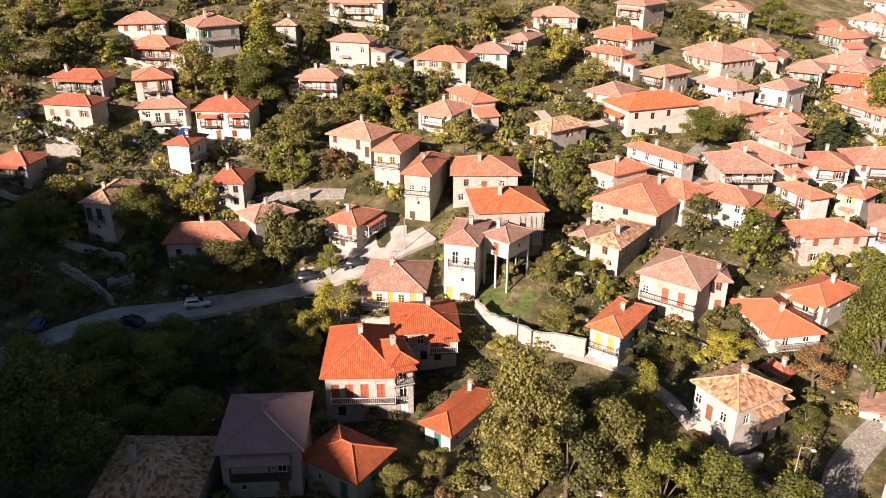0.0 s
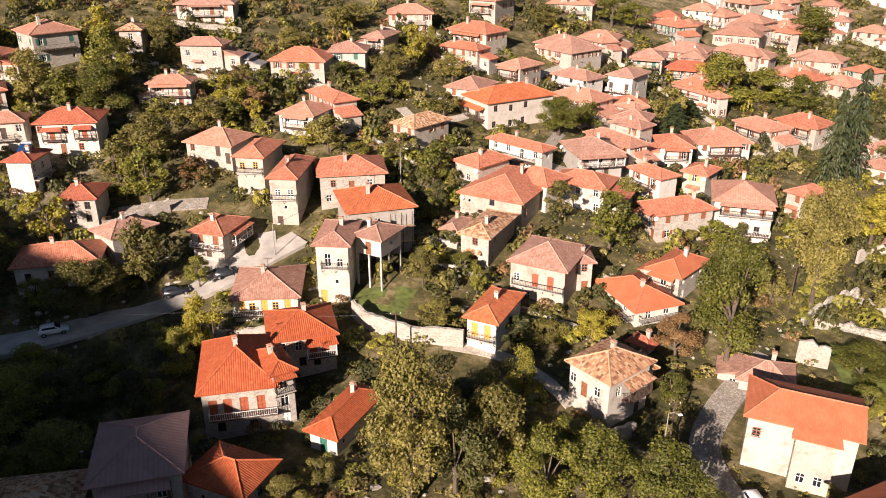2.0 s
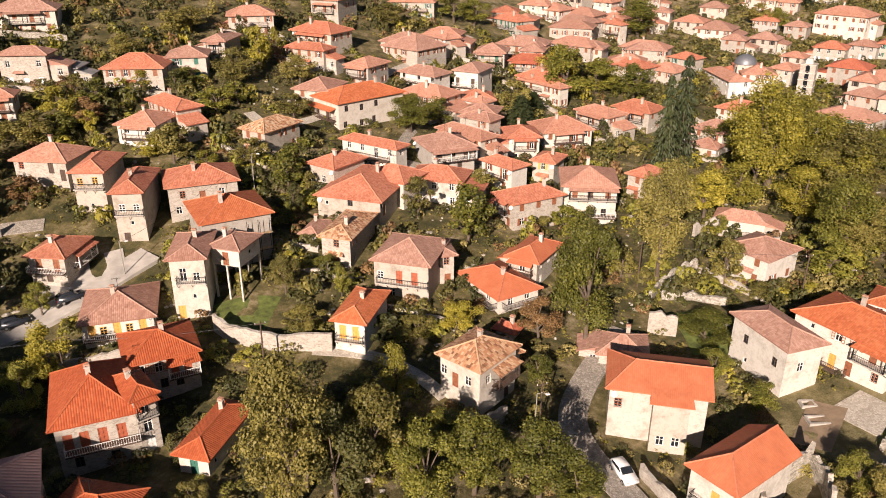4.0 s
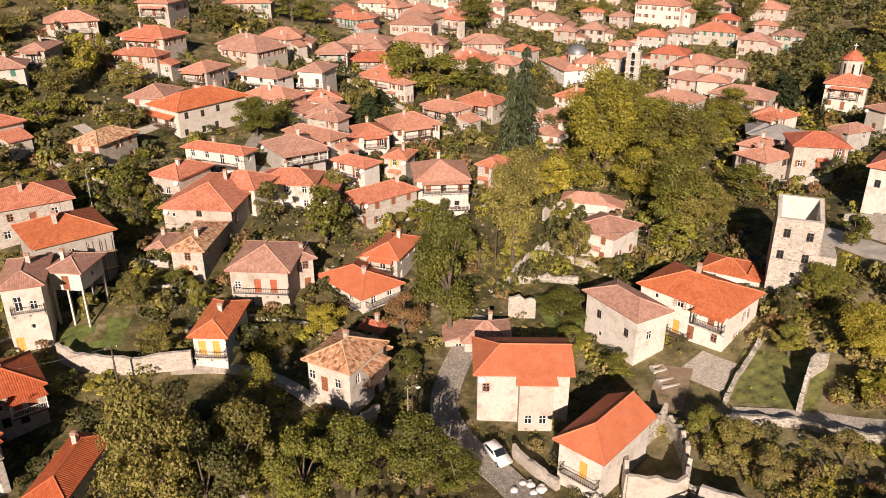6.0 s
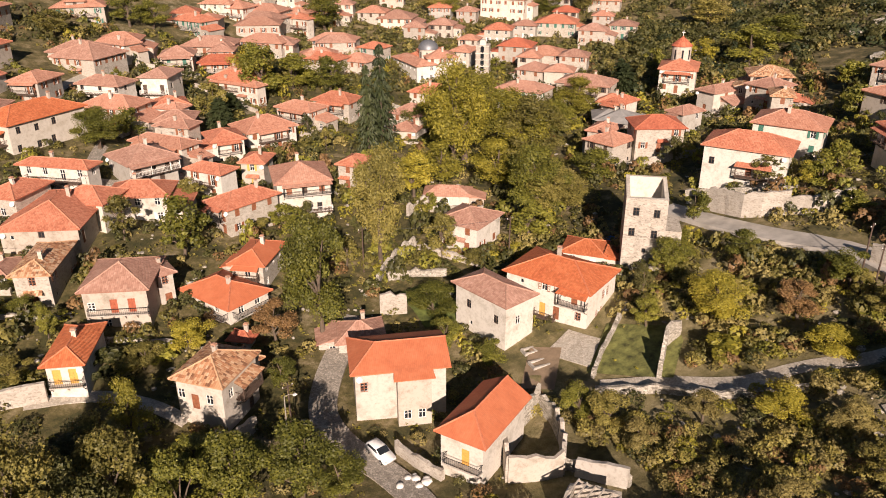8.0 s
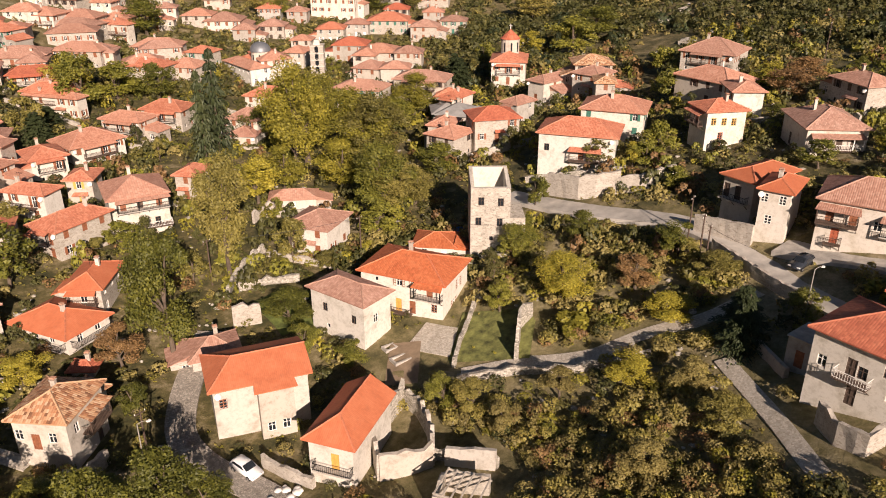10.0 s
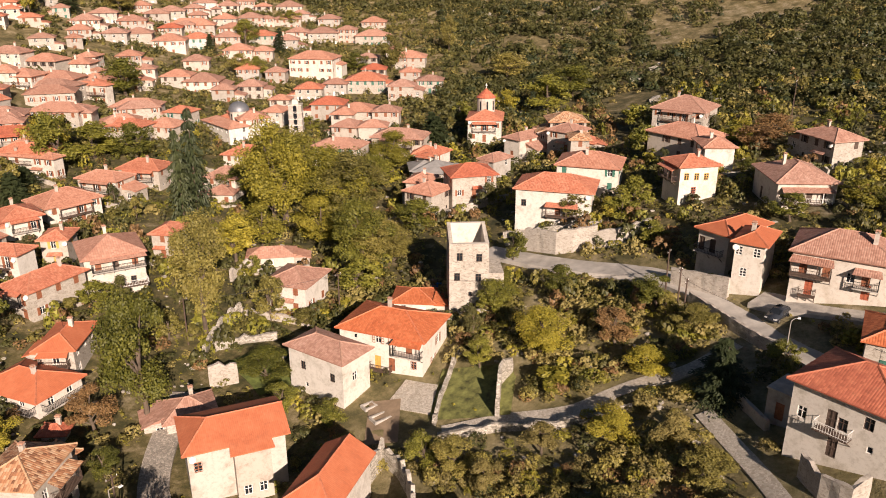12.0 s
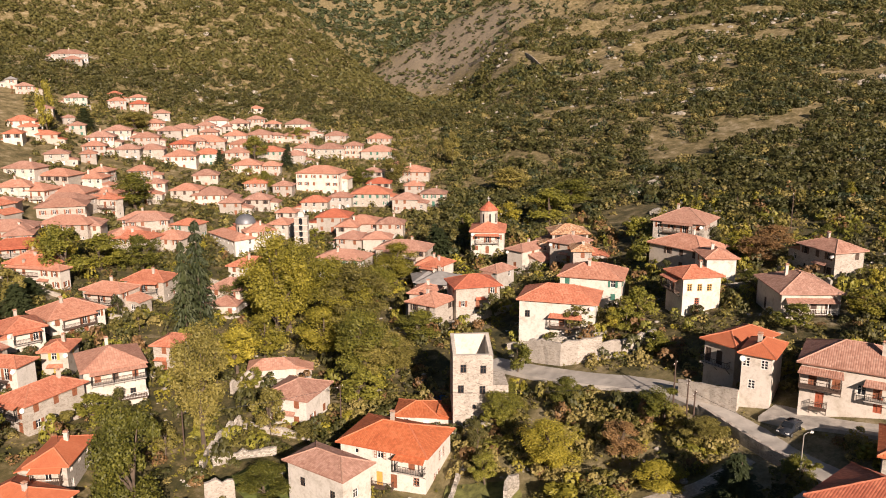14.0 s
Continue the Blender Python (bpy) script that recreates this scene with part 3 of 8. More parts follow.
def railing(parent, x0, x1, y0, z, depth=1.0, mat=None, head=0.0, roof=None):
    """A balcony: slab on brackets, a rail with uprights; head: posts of that height, with a tiled hood if roof is given."""
    bm = bmesh.new()
    box(bm, x0, x1, -depth, 0, z - 0.16, z)
    slab = part("balcony", bm, CONCRETE if mat is IRON else DARK, parent)
    bm = bmesh.new()
    rail = lambda a, b, c, d, e, f: box(bm, a, b, c, d, z + e, z + f)
    rail(x0, x1, -depth, -depth + 0.05, 0.9, 0.96)
    rail(x0, x1, -depth, -depth + 0.04, 0.1, 0.14)
    for s in (x0, x1 - 0.05):
        rail(s, s + 0.05, -depth, 0, 0.9, 0.96)
    n = max(3, int((x1 - x0) / 0.25))
    for k in range(n + 1):
        x = x0 + (x1 - x0 - 0.03) * k / n
        rail(x, x + 0.03, -depth, -depth + 0.03, 0, 0.9)
    for k in range(1, 5):
        for s in (x0, x1 - 0.03):
            rail(s, s + 0.03, -depth * k / 5, -depth * k / 5 + 0.03, 0, 0.9)
    part("rail", bm, mat or IRON, slab)
    n = max(2, int((x1 - x0) / 1.6))
    for k in range(n + 1):
        x = x0 + 0.06 + (x1 - x0 - 0.12) * k / n
        bm = bmesh.new()
        tube(bm, [(x, 0, z - 0.95), (x, -depth * 0.85, z - 0.16)], [0.05, 0.05], 4)
        part("bracket", bm, DARK, slab)
        if head and (k in (0, n) or k % 2 == 0):
            bm = bmesh.new()
            box(bm, x - 0.06, x + 0.06, -depth + 0.04, -depth + 0.16, z, z + head)
            part("post", bm, mat or DARK, slab)
    if roof is not None and head:
        bm = bmesh.new()
        hood(bm, x0 - 0.25, x1 + 0.25, 0.02, -depth - 0.3, z + head + 0.45, z + head)
        part("hood", bm, roof, slab)
    slab.location.y = y0
    return slab


RODS = []


def antenna(parent, x, y, z):
    bm = bmesh.new()
    tube(bm, [(0, 0, -0.8), (0, 0, 1.9)], [0.03, 0.025], 5)
    mast = part("tv_antenna", bm, IRON, parent)
    mast.location = (x, y, z)
    if not RODS:
        bm = bmesh.new()
        box(bm, -0.0125, 0.0125, -0.32, 0.32, 1.61, 1.64)
        RODS.append(finished("rod", bm, IRON))
    bm = bmesh.new()
    box(bm, -0.7, 0.7, -0.015, 0.015, 1.6, 1.63)
    part("boom", bm, IRON, mast)
    for k in range(7):
        linked("rod", RODS[0], mast, pose(-0.64 + k * 0.21, 0, 0) @ Matrix.Diagonal((1, 1 - 0.06 * k, 1, 1)))


def annex(parent, rnd, wallw, walld, low, h, fh, wall, roof):
    """A lower wing against one end of a house, under a lean-to or hipped roof of its own."""
    s = rnd.choice((-1, 1))
    aw, ad, ah = rnd.uniform(2.4, 3.8), walld * rnd.uniform(0.55, 0.9), max(2.3, h - fh * rnd.uniform(0.55, 1.0))
    cx, cy = s * (wallw / 2 + aw / 2), rnd.choice((-1, 1)) * (walld - ad) / 2 * 0.9
    bm = bmesh.new()
    holes = [(rnd.uniform(-0.6, 0.6), max(0.2, ah - 2.0), 0.95, 1.35)]
    facade(bm, pose(cx, cy - ad / 2, 0), aw, low, ah, holes)
    facade(bm, pose(cx + s * aw / 2, cy, 0, 0, 0, 90 * s), ad, low, ah, [])
    facade(bm, pose(cx, cy + ad / 2, 0, 0, 0, 180), aw, low, ah, [])
    wing = part("annex", bm, WALL[rnd.choice((wall, "c", "s"))], parent)
    linked("window", window_set("w", BROWN)[6], wing, pose(cx + holes[0][0], cy - ad / 2, holes[0][1]))
    bm = bmesh.new()
    uvl = bm.loops.layers.uv.verify()
    a, b, y0, y1, drop = s * (wallw / 2 - 0.02), s * (wallw / 2 + aw + 0.4), cy - ad / 2 - 0.35, cy + ad / 2 + 0.35, 0.33 * aw
    top = [(b, y0, ah - 0.1), (b, y1, ah - 0.1), (a, y1, ah + drop), (a, y0, ah + drop)]
    if s < 0:
        top = [top[1], top[0], top[3], top[2]]
    f = quad(bm, top)
    for lp, q in zip(f.loops, ((0, 0), (y1 - y0, 0), (y1 - y0, aw), (0, aw))):
        lp[uvl].uv = q
    under = [(px, py, pz - 0.14) for px, py, pz in top]
    quad(bm, under[::-1])
    for k in range(4):
        quad(bm, [under[k], under[(k + 1) % 4], top[(k + 1) % 4], top[k]])
    for yy in (cy - ad / 2, cy + ad / 2):
        tri = [(s * wallw / 2, yy, ah - 0.02), (s * (wallw / 2 + aw), yy, ah - 0.02), (s * wallw / 2, yy, ah + drop - 0.2)]
        bm.faces.new([bm.verts.new(p) for p in tri])
    part("annex_roof", bm, ROOF[roof], wing)


def dish(parent, x, y, z):
    bm = bmesh.new()
    bmesh.ops.create_cone(bm, segments=12, radius1=0.42, radius2=0.2, depth=0.1, cap_ends=True, matrix=pose(0, -0.35, 0.1, 60, 0, 20))
    tube(bm, [(0, 0.15, -0.2), (0, -0.3, 0.08)], [0.03, 0.03], 5)
    part("satellite_dish", bm, WHITE, parent).location = (x, y, z)


WORDS = {"m": "smooth red-orange tile roof", "o": "orange clay tile roof", "d": "deep red-orange tile roof", "e": "weathered orange tile roof", "f": "faded, haze-paled salmon tile roof", "b": "faded pinkish-brown tile roof", "r": "dull red tile roof", "p": "pale sheet-tiled roof", "t": "old mottled tan tile roof", "g": "grey sheet roof", "v": "violet-brown sheet roof"}
WALLS = {"n": "clean white plastered", "w": "white plastered", "c": "cream plastered", "s": "stone", "g": "grey rendered", "p": "pink rendered"}


def house(x, y, zb, ze, yaw, w, d, roof="o", wall="w", shutters=None, rise=0.0, gable=0.0, balcony=0, chimneys=1, seed=0, fine=True, note="", over=0.6, cols=0, stone=None, stilts=False, doors=True, windows=True, wing=None, fit=None, rails=()):
    """A village house. x, y: its middle; zb: ground at its front; ze: the eaves; w, d: the roof's outline, the front towards local -y."""
    rnd = random.Random(seed * 7 + 3)
    if wall == "c" and math.hypot(x, y) > 150:
        wall = "ccsgs"[seed % 5]
    # distance haze put into the colour: most far orange roofs become paler salmon
    if roof == "e" and math.hypot(x, y) > 150 and (seed * 37) % 10 < 6:
        roof = "f"
    wallw, walld, h = w - 2 * over, d - 2 * over, ze - zb
    floors = max(1, round(h / 2.85))
    fh = h / floors
    ob = new("house")
    ob.matrix_basis = pose(x, y, zb, 0, 0, yaw)
    count = {1: "single-storey", 2: "two-storey", 3: "three-storey", 4: "four-storey"}.get(floors, "tall")
    tagged(ob, f"{count} {WALLS[wall]} house with {WORDS[roof]}{note}", "house", group="village houses")
    ca, sa = math.cos(radians(yaw)), math.sin(radians(yaw))
    low = min(ground_z(x + ca * px - sa * py, y + sa * px + ca * py) for px in (-w / 2, w / 2) for py in (-d / 2, d / 2)) - zb - 0.8
    low = max(min(low, -0.8), -9)
    legs, low = low, (0.0 if stilts else low)
    shut = shutters or rnd.choice([BROWN, BROWN, BROWN, DARK, WHITE, GREEN])
    sides = [(pose(0, -walld / 2, 0), wallw, 1), (pose(wallw / 2, 0, 0, 0, 0, 90), walld, 0.8), (pose(-wallw / 2, 0, 0, 0, 0, -90), walld, 0.8), (pose(0, walld / 2, 0, 0, 0, 180), wallw, 0.0)]
    bm = bmesh.new()
    todo = []
    for m, fw, rate in sides:
        holes = []
        if fit is not None:
            for k, px, z, kind, style in fit:
                if sides[k][0] is m:
                    ww, hh = window_set(kind, BROWN)[:2]
                    holes.append((px, z, ww, hh))
                    todo.append((m, px, z, kind, style))
            facade(bm, m, fw, low, h - 0.02, holes)
            continue
        n = (cols if cols and rate == 1 else max(1, int((fw - 0.3) / 2.75))) if rate and windows and fw > 1.8 else 0
        for fl in range(floors):
            for k in range(n):
                if rnd.random() > (0.9 if rate == 1 else 0.55):
                    continue
                px = -fw / 2 + fw * (k + 0.5) / n + rnd.uniform(-0.12, 0.12)
                kind = "w"
                if fl == 0 and doors and rate == 1 and k == n // 2:
                    kind = "d"
                elif fl == 0 and rnd.random() < 0.4:
                    kind = "s"
                elif fl and balcony and rate == 1 and k == n // 2:
                    kind = "d"
                ww, hh = window_set(kind, shut)[:2]
                z = fl * fh + (0.05 if kind == "d" else min(0.95, max(0.3, fh - 1.75)))
                if z + hh > h - 0.15:
                    continue
                holes.append((px, z, ww, hh))
                todo.append((m, px, z, kind, fl))
        facade(bm, m, fw, low, h - 0.02, holes)
    part("wall", bm, stone or WALL[wall], ob)
    rnd.random()
    for m, px, z, kind, fl in todo:
        if isinstance(fl, str):
            leaf = {"y": YELLOW, "r": RUST, "k": DARK, "w": WHITE}.get(fl, BROWN)
            ww, hh, fm, pm, lm, dm, wm, om, cm = window_set(kind, leaf)
            at = m @ pose(px, 0, z)
            if kind == "d" and fl != "p":
                linked("door", dm, ob, at)
                continue
            win = linked("window", fm, ob, at)
            linked("pane", pm, win, Matrix())
            if fl == "o":
                linked("shutter", lm, win, pose(-ww - 0.02, 0, 0))
                linked("shutter", lm, win, pose(ww / 2 + 0.02, 0, 0))
            elif fl in "cyrw":
                linked("shutter", lm, win, pose(-ww / 2, 0.07, 0))
                linked("shutter", lm, win, pose(0.005, 0.07, 0))
            continue
        ww, hh, fm, pm, lm, dm, wm, om, cm = window_set(kind, shut)
        at = m @ pose(px, 0, z)
        if kind == "d" and fl == 0:
            linked("door", dm, ob, at)
            continue
        if not fine or math.hypot(x, y) > 120:
            linked("window", wm if kind == "s" or shut is WHITE and fl else om if rnd.random() < 0.6 else cm, ob, at)
            continue
        win = linked("window", fm, ob, at)
        linked("pane", pm, win, Matrix())
        if fine and kind != "s" and shut is not WHITE:
            if rnd.random() < 0.62:
                linked("shutter", lm, win, pose(-ww - 0.02, 0, 0))
                linked("shutter", lm, win, pose(ww / 2 + 0.02, 0, 0))
            else:
                linked("shutter", lm, win, pose(-ww / 2, 0.07, 0))
                linked("shutter", lm, win, pose(0.005, 0.07, 0))
    rise = rise or 0.21 * min(w, d) * rnd.uniform(0.9, 1.1)
    bm = bmesh.new()
    lines, ridge = hip_roof(bm, w, d, h, rise, gable)
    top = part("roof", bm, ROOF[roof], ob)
    if fine and roof not in "pg":
        bm = bmesh.new()
        cap_rows(bm, lines)
        part("ridge_tiles", bm, CAPS[roof], top)
    if gable:
        bm = bmesh.new()
        tw, td = (walld, wallw) if d > w else (wallw, walld)
        for s in (-1, 1):
            if (gable if isinstance(gable, float) else gable[(s + 1) // 2]) < 0.5:
                continue
            pts = [Vector((s * tw / 2, -td / 2, h - 0.02)), Vector((s * tw / 2, td / 2, h - 0.02)), Vector((s * tw / 2, 0, h - 0.1 + rise * td / min(w, d)))]
            if d > w:
                pts = [Vector((p.y, -p.x, p.z)) for p in pts]
            bm.faces.new([bm.verts.new(p) for p in (pts if s > 0 else pts[::-1])])
        part("gable_wall", bm, WALL[wall], ob)
    for k in range(chimneys if rnd.random() < 0.7 else 0):
        a, b = ridge
        p = a.lerp(b, rnd.uniform(0.05, 0.95)) + Vector((rnd.uniform(-1, 1), rnd.uniform(-1, 1), 0)) * min(w, d) * 0.18
        chimney(ob, p.x, p.y, h + rise * 0.62, rise * 0.38 + rnd.uniform(0.5, 0.9), WALL[rnd.choice("wcc")])
    for k, x0, x1, z, depth, stuff, head in rails:
        slab = railing(ob, x0, x1, 0, z, depth, {"iron": IRON, "dark": DARK, "white": WHITE}[stuff], head, ROOF[roof] if head else None)
        slab.matrix_basis = sides[k][0].copy()
    if balcony and floors > 1:
        fl = floors - 1
        span = wallw * rnd.uniform(0.55, 0.96) / 2
        wood = rnd.random() < 0.6
        covered = fine and rnd.random() < 0.6
        railing(ob, -span, span, -walld / 2, fl * fh, depth=rnd.uniform(0.95, 1.25), mat=DARK if wood else IRON, head=min(2.15, h - fl * fh - 0.5) if covered else 0.0, roof=ROOF[roof] if covered else None)
    if stilts:
        bm = bmesh.new()
        quad(bm, [(-wallw / 2, walld / 2, 0), (wallw / 2, walld / 2, 0), (wallw / 2, -walld / 2, 0), (-wallw / 2, -walld / 2, 0)])
        part("floor_slab", bm, CONCRETE, ob)
        for px in (-wallw / 2 + 0.15, 0, wallw / 2 - 0.15):
            for py in (-walld / 2 + 0.15, walld / 2 - 0.15):
                bm = bmesh.new()
                box(bm, px - 0.13, px + 0.13, py - 0.13, py + 0.13, legs, 0.0)
                part("post", bm, WALL["w"], ob)
    if fine and rnd.random() < 0.3:
        a, b = ridge
        p = a.lerp(b, rnd.random())
        antenna(ob, p.x, p.y, p.z)
    if fine and fit is None and floors > 1 and not balcony and rnd.random() < 0.45:
        bm = bmesh.new()
        px, wd = rnd.uniform(-0.2, 0.2) * wallw, rnd.uniform(1.0, 1.8)
        hood(bm, px - wd, px + wd, -walld / 2 + 0.02, -walld / 2 - 0.9, h - fh + 0.25, h - fh - 0.15)
        part("hood", bm, ROOF[roof], ob)
    if wing:
        x0, x1, out = wing
        y0, y1 = -walld / 2, -d / 2 - out + 0.35
        bm = bmesh.new()
        facade(bm, pose((x0 + x1) / 2, y1, 0), x1 - x0, low, h - 0.3 * out - 0.05, [(-0.9, 0.9, 0.95, 1.35), (0.9, 0.9, 0.95, 1.35)])
        for px in (x0, x1):
            quad(bm, [(px, y0, low), (px, y1, low), (px, y1, h - 0.3 * out - 0.05), (px, y0, h - 0.02)])
        room = part("front_wing", bm, WALL[wall], ob)
        for px in (-0.9, 0.9):
            linked("window", window_set("w", shut)[6], room, pose((x0 + x1) / 2 + px, y1, 0.9))
        bm = bmesh.new()
        hood(bm, x0 - 0.5, x1 + 0.5, -d / 2 + 0.9, -d / 2 - out, h + 0.33, h - 0.3 * out + 0.03)
        part("wing_roof", bm, ROOF[roof], room)
    if not stilts and fit is None and w > 6 and math.hypot(x, y) > 95 and rnd.random() < 0.5:
        annex(ob, rnd, wallw, walld, low, h, fh, wall, roof)
    if fine and rnd.random() < 0.25:
        dish(ob, rnd.choice((-1, 1)) * wallw * 0.45, -walld / 2 - 0.1, h - 0.9)
    return ob


# ---- the village ----
house(-12.1, 85.7, 10.1, 16.5, 3, 9.8, 12.6, "d", "s", seed=0, rise=3.2, fit=[(0, -3.1, 3.0, "d", "r"), (0, -1.4, 3.0, "d", "r"), (0, 0.5, 3.0, "d", "r"), (0, 2.5, 3.0, "d", "r"), (0, -2.4, 0.5, "w", "k"), (0, 1.4, 0.3, "w", "k")], rails=[(0, -3.6, 4.3, 3.0, 1.3, "white", 0)])
house(-7.5, 83.3, 10.3, 18.0, 20, 3.7, 6.9, "d", "s", seed=1, balcony=1)
house(-4.6, 94.3, 11.4, 16.9, 6, 9.5, 9.2, "d", "s", seed=2, fit=[(0, -2.8, 3.5, "w", "o"), (0, -0.7, 3.4, "w", "o"), (0, 1.2, 2.6, "d", "r"), (0, 2.8, 2.6, "d", "r"), (0, -0.3, 1.0, "w", "k"), (0, 1.6, 0.8, "w", "k")], rails=[(0, 0.3, 4.2, 2.6, 1.2, "white", 2.0)])
house(0.7, 78.5, 10.2, 13.1, -35, 4.9, 11.2, "d", "w", seed=3)
house(-21.0, 70.0, 10.6, 16.9, 5, 9.5, 10.9, "v", "c", seed=4, balcony=1, chimneys=0)
house(-11.8, 67.9, 11.1, 14.5, -32, 8.3, 6.9, "d", "s", seed=5, balcony=1)
house(-31.4, 64.5, 11.8, 14.6, 1, 11.2, 11.5, "t", "s", seed=6)
house(33.8, 78.5, 9.9, 16.8, -60, 7.5, 8.9, "t", "w", seed=7, fit=[(0, -2.6, 4.0, "w", "p"), (0, -0.7, 2.8, "d", "b"), (0, 1.3, 3.8, "w", "p"), (0, 1.6, -0.3, "s", "p"), (1, -2.0, 4.0, "w", "p"), (1, 0.9, 3.3, "d", "k"), (1, 2.0, -0.6, "d", "k")], rails=[(1, -1.3, 3.1, 3.3, 1.3, "dark", 2.0)])
house(38.3, 81.3, 10.0, 14.4, 8, 4.9, 4.6, "t", "w", seed=8)
house(42.9, 89.0, 9.7, 12.6, -52, 4.0, 3.4, "r", "s", seed=9)
house(22.5, 94.3, 12.1, 17.3, -35, 5.5, 10.6, "o", "w", seed=10, shutters=YELLOW, fit=[(0, -1.0, 2.3, "d", "y"), (0, 0.9, 2.3, "d", "y")], rails=[(0, -1.9, 2.1, 2.3, 0.9, "iron", 0)])
house(33.2, 104.5, 13.3, 19.9, -36, 9.8, 10.9, "b", "c", seed=11, fit=[(0, -3.3, 3.4, "w", "w"), (0, -0.3, 3.0, "d", "r"), (0, 2.1, 3.0, "d", "r"), (0, -1.5, 0.6, "w", "p"), (1, 1.2, 2.4, "d", "r")], rails=[(0, -3.8, 4.3, 3.0, 0.8, "iron", 0)])
house(38.5, 103.8, 13.8, 19.2, -6, 3.4, 4.6, "b", "c", seed=12)
house(46.0, 99.4, 12.2, 14.9, -79, 11.8, 8.6, "m", "w", seed=13, fit=[(0, -4.0, 1.2, "w", "p"), (0, -0.7, 1.2, "w", "p"), (0, 2.4, 1.2, "w", "p"), (1, -1.5, 0.9, "w", "p"), (1, 1.6, 1.2, "w", "p")], rails=[(0, -5.3, 5.1, 0.95, 1.2, "iron", 0), (1, -3.2, 3.6, 0.97, 1.2, "iron", 0)])
house(53.8, 102.9, 12.6, 17.4, -52, 6.3, 9.8, "m", "s", seed=14, balcony=1)
house(26.0, 115.0, 15.6, 21.1, -36, 6.0, 12.1, "t", "s", seed=15)
house(33.0, 129.1, 17.5, 22.8, -38, 12.9, 17.8, "e", "c", seed=16, fit=[(1, -7.7, 3.8, "w", "k"), (0, 0.3, 3.8, "w", "k"), (0, -4.1, 3.6, "s", "p"), (1, -6.5, 2.1, "d", "b")])
house(47.0, 129.5, 17.3, 22.6, -36, 11.2, 8.0, "e", "c", seed=17)
house(29.3, 136.2, 20.1, 25.4, -56, 7.2, 9.5, "e", "s", seed=18, fit=[(0, -2.4, 1.6, "w", "b"), (0, 0.3, 2.1, "w", "b"), (0, -1.8, -0.6, "s", "p")])
house(38.6, 144.2, 20.4, 25.8, -54, 14.7, 4.6, "e", "w", seed=19, balcony=1)
house(1.3, 109.5, 13.8, 23.4, -13, 6.0, 10.3, "b", "w", seed=20, fit=[(0, -0.7, 6.0, "d", "p"), (0, 1.1, 6.0, "w", "p"), (0, 0.5, 3.2, "s", "p"), (0, -1.5, 0.1, "d", "y"), (0, 1.4, 0.1, "s", "p")], rails=[(0, -1.6, 2.4, 6.0, 0.9, "iron", 0)])
house(7.8, 119.9, 16.8, 24.8, 8, 11.8, 11.5, "o", "g", seed=21, fit=[(0, -0.7, 5.1, "w", "p")])
house(4.7, 135.1, 19.9, 25.6, 1, 12.6, 10.3, "e", "s", seed=22, fit=[(0, -3.4, 3.4, "w", "c"), (0, -0.2, 2.3, "d", "b"), (0, 3.0, 3.2, "w", "p"), (0, -4.3, 0.7, "w", "b")], rails=[(0, -3.0, 5.1, 2.3, 1.2, "iron", 0)])
house(-5.8, 132.9, 18.0, 26.6, -14, 5.8, 12.6, "e", "c", seed=23, fit=[(0, -1.0, 5.2, "w", "w"), (0, 1.2, 5.2, "w", "w"), (0, 0.2, 2.9, "s", "p"), (0, -0.9, -0.5, "d", "k")], rails=[(0, -2.3, 2.3, 4.8, 0.7, "iron", 0)])
house(-11.7, 141.8, 20.1, 27.7, -18, 6.3, 11.2, "e", "c", seed=24, shutters=YELLOW, fit=[(0, -1.4, 5.1, "w", "y"), (0, 1.1, 5.3, "w", "y"), (0, -0.0, 1.2, "s", "p")], rails=[(0, -2.5, 2.5, 4.7, 0.8, "iron", 0)])
house(-19.5, 149.8, 22.2, 27.8, -27, 10.9, 9.2, "e", "s", seed=25, fit=[(0, -3.5, 3.9, "w", "r"), (0, 2.0, 3.3, "d", "k"), (0, 4.0, 2.0, "d", "k")])
house(-17.9, 123.6, 14.9, 20.3, -26, 6.9, 8.6, "e", "s", seed=26, fit=[(0, -1.3, 2.9, "d", "b"), (0, 1.5, 2.9, "d", "b"), (0, 0.0, 1.1, "d", "k"), (1, -0.1, 2.7, "d", "b")], rails=[(0, -2.9, 2.9, 2.9, 1.0, "white", 0), (1, -1.7, 3.7, 2.7, 1.2, "white", 2.0)])
house(-9.5, 109.4, 12.9, 16.0, -4, 10.6, 11.5, "b", "w", seed=27, shutters=YELLOW, fit=[(0, -3.5, 0.8, "d", "y"), (0, -2.0, 0.9, "w", "y"), (0, -0.2, 0.8, "d", "y"), (0, 1.4, 0.9, "w", "y"), (0, 3.2, 0.8, "d", "y")], rails=[(0, -4.6, 4.5, 0.8, 1.5, "white", 0)])
house(-41.9, 119.3, 13.3, 18.6, 4, 13.2, 8.9, "e", "w", seed=28, fit=[(0, -4.2, 2.7, "w", "k"), (0, -0.9, 2.9, "w", "r"), (0, 1.6, 2.8, "d", "r"), (0, 4.0, 3.4, "w", "k")])
house(-41.2, 134.0, 17.5, 23.7, -4, 6.9, 8.0, "r", "s", seed=29, fit=[(0, -1.1, 4.0, "w", "k"), (0, 1.5, 4.2, "w", "k"), (0, -1.1, 1.7, "w", "k"), (0, 1.4, 1.9, "w", "k")])
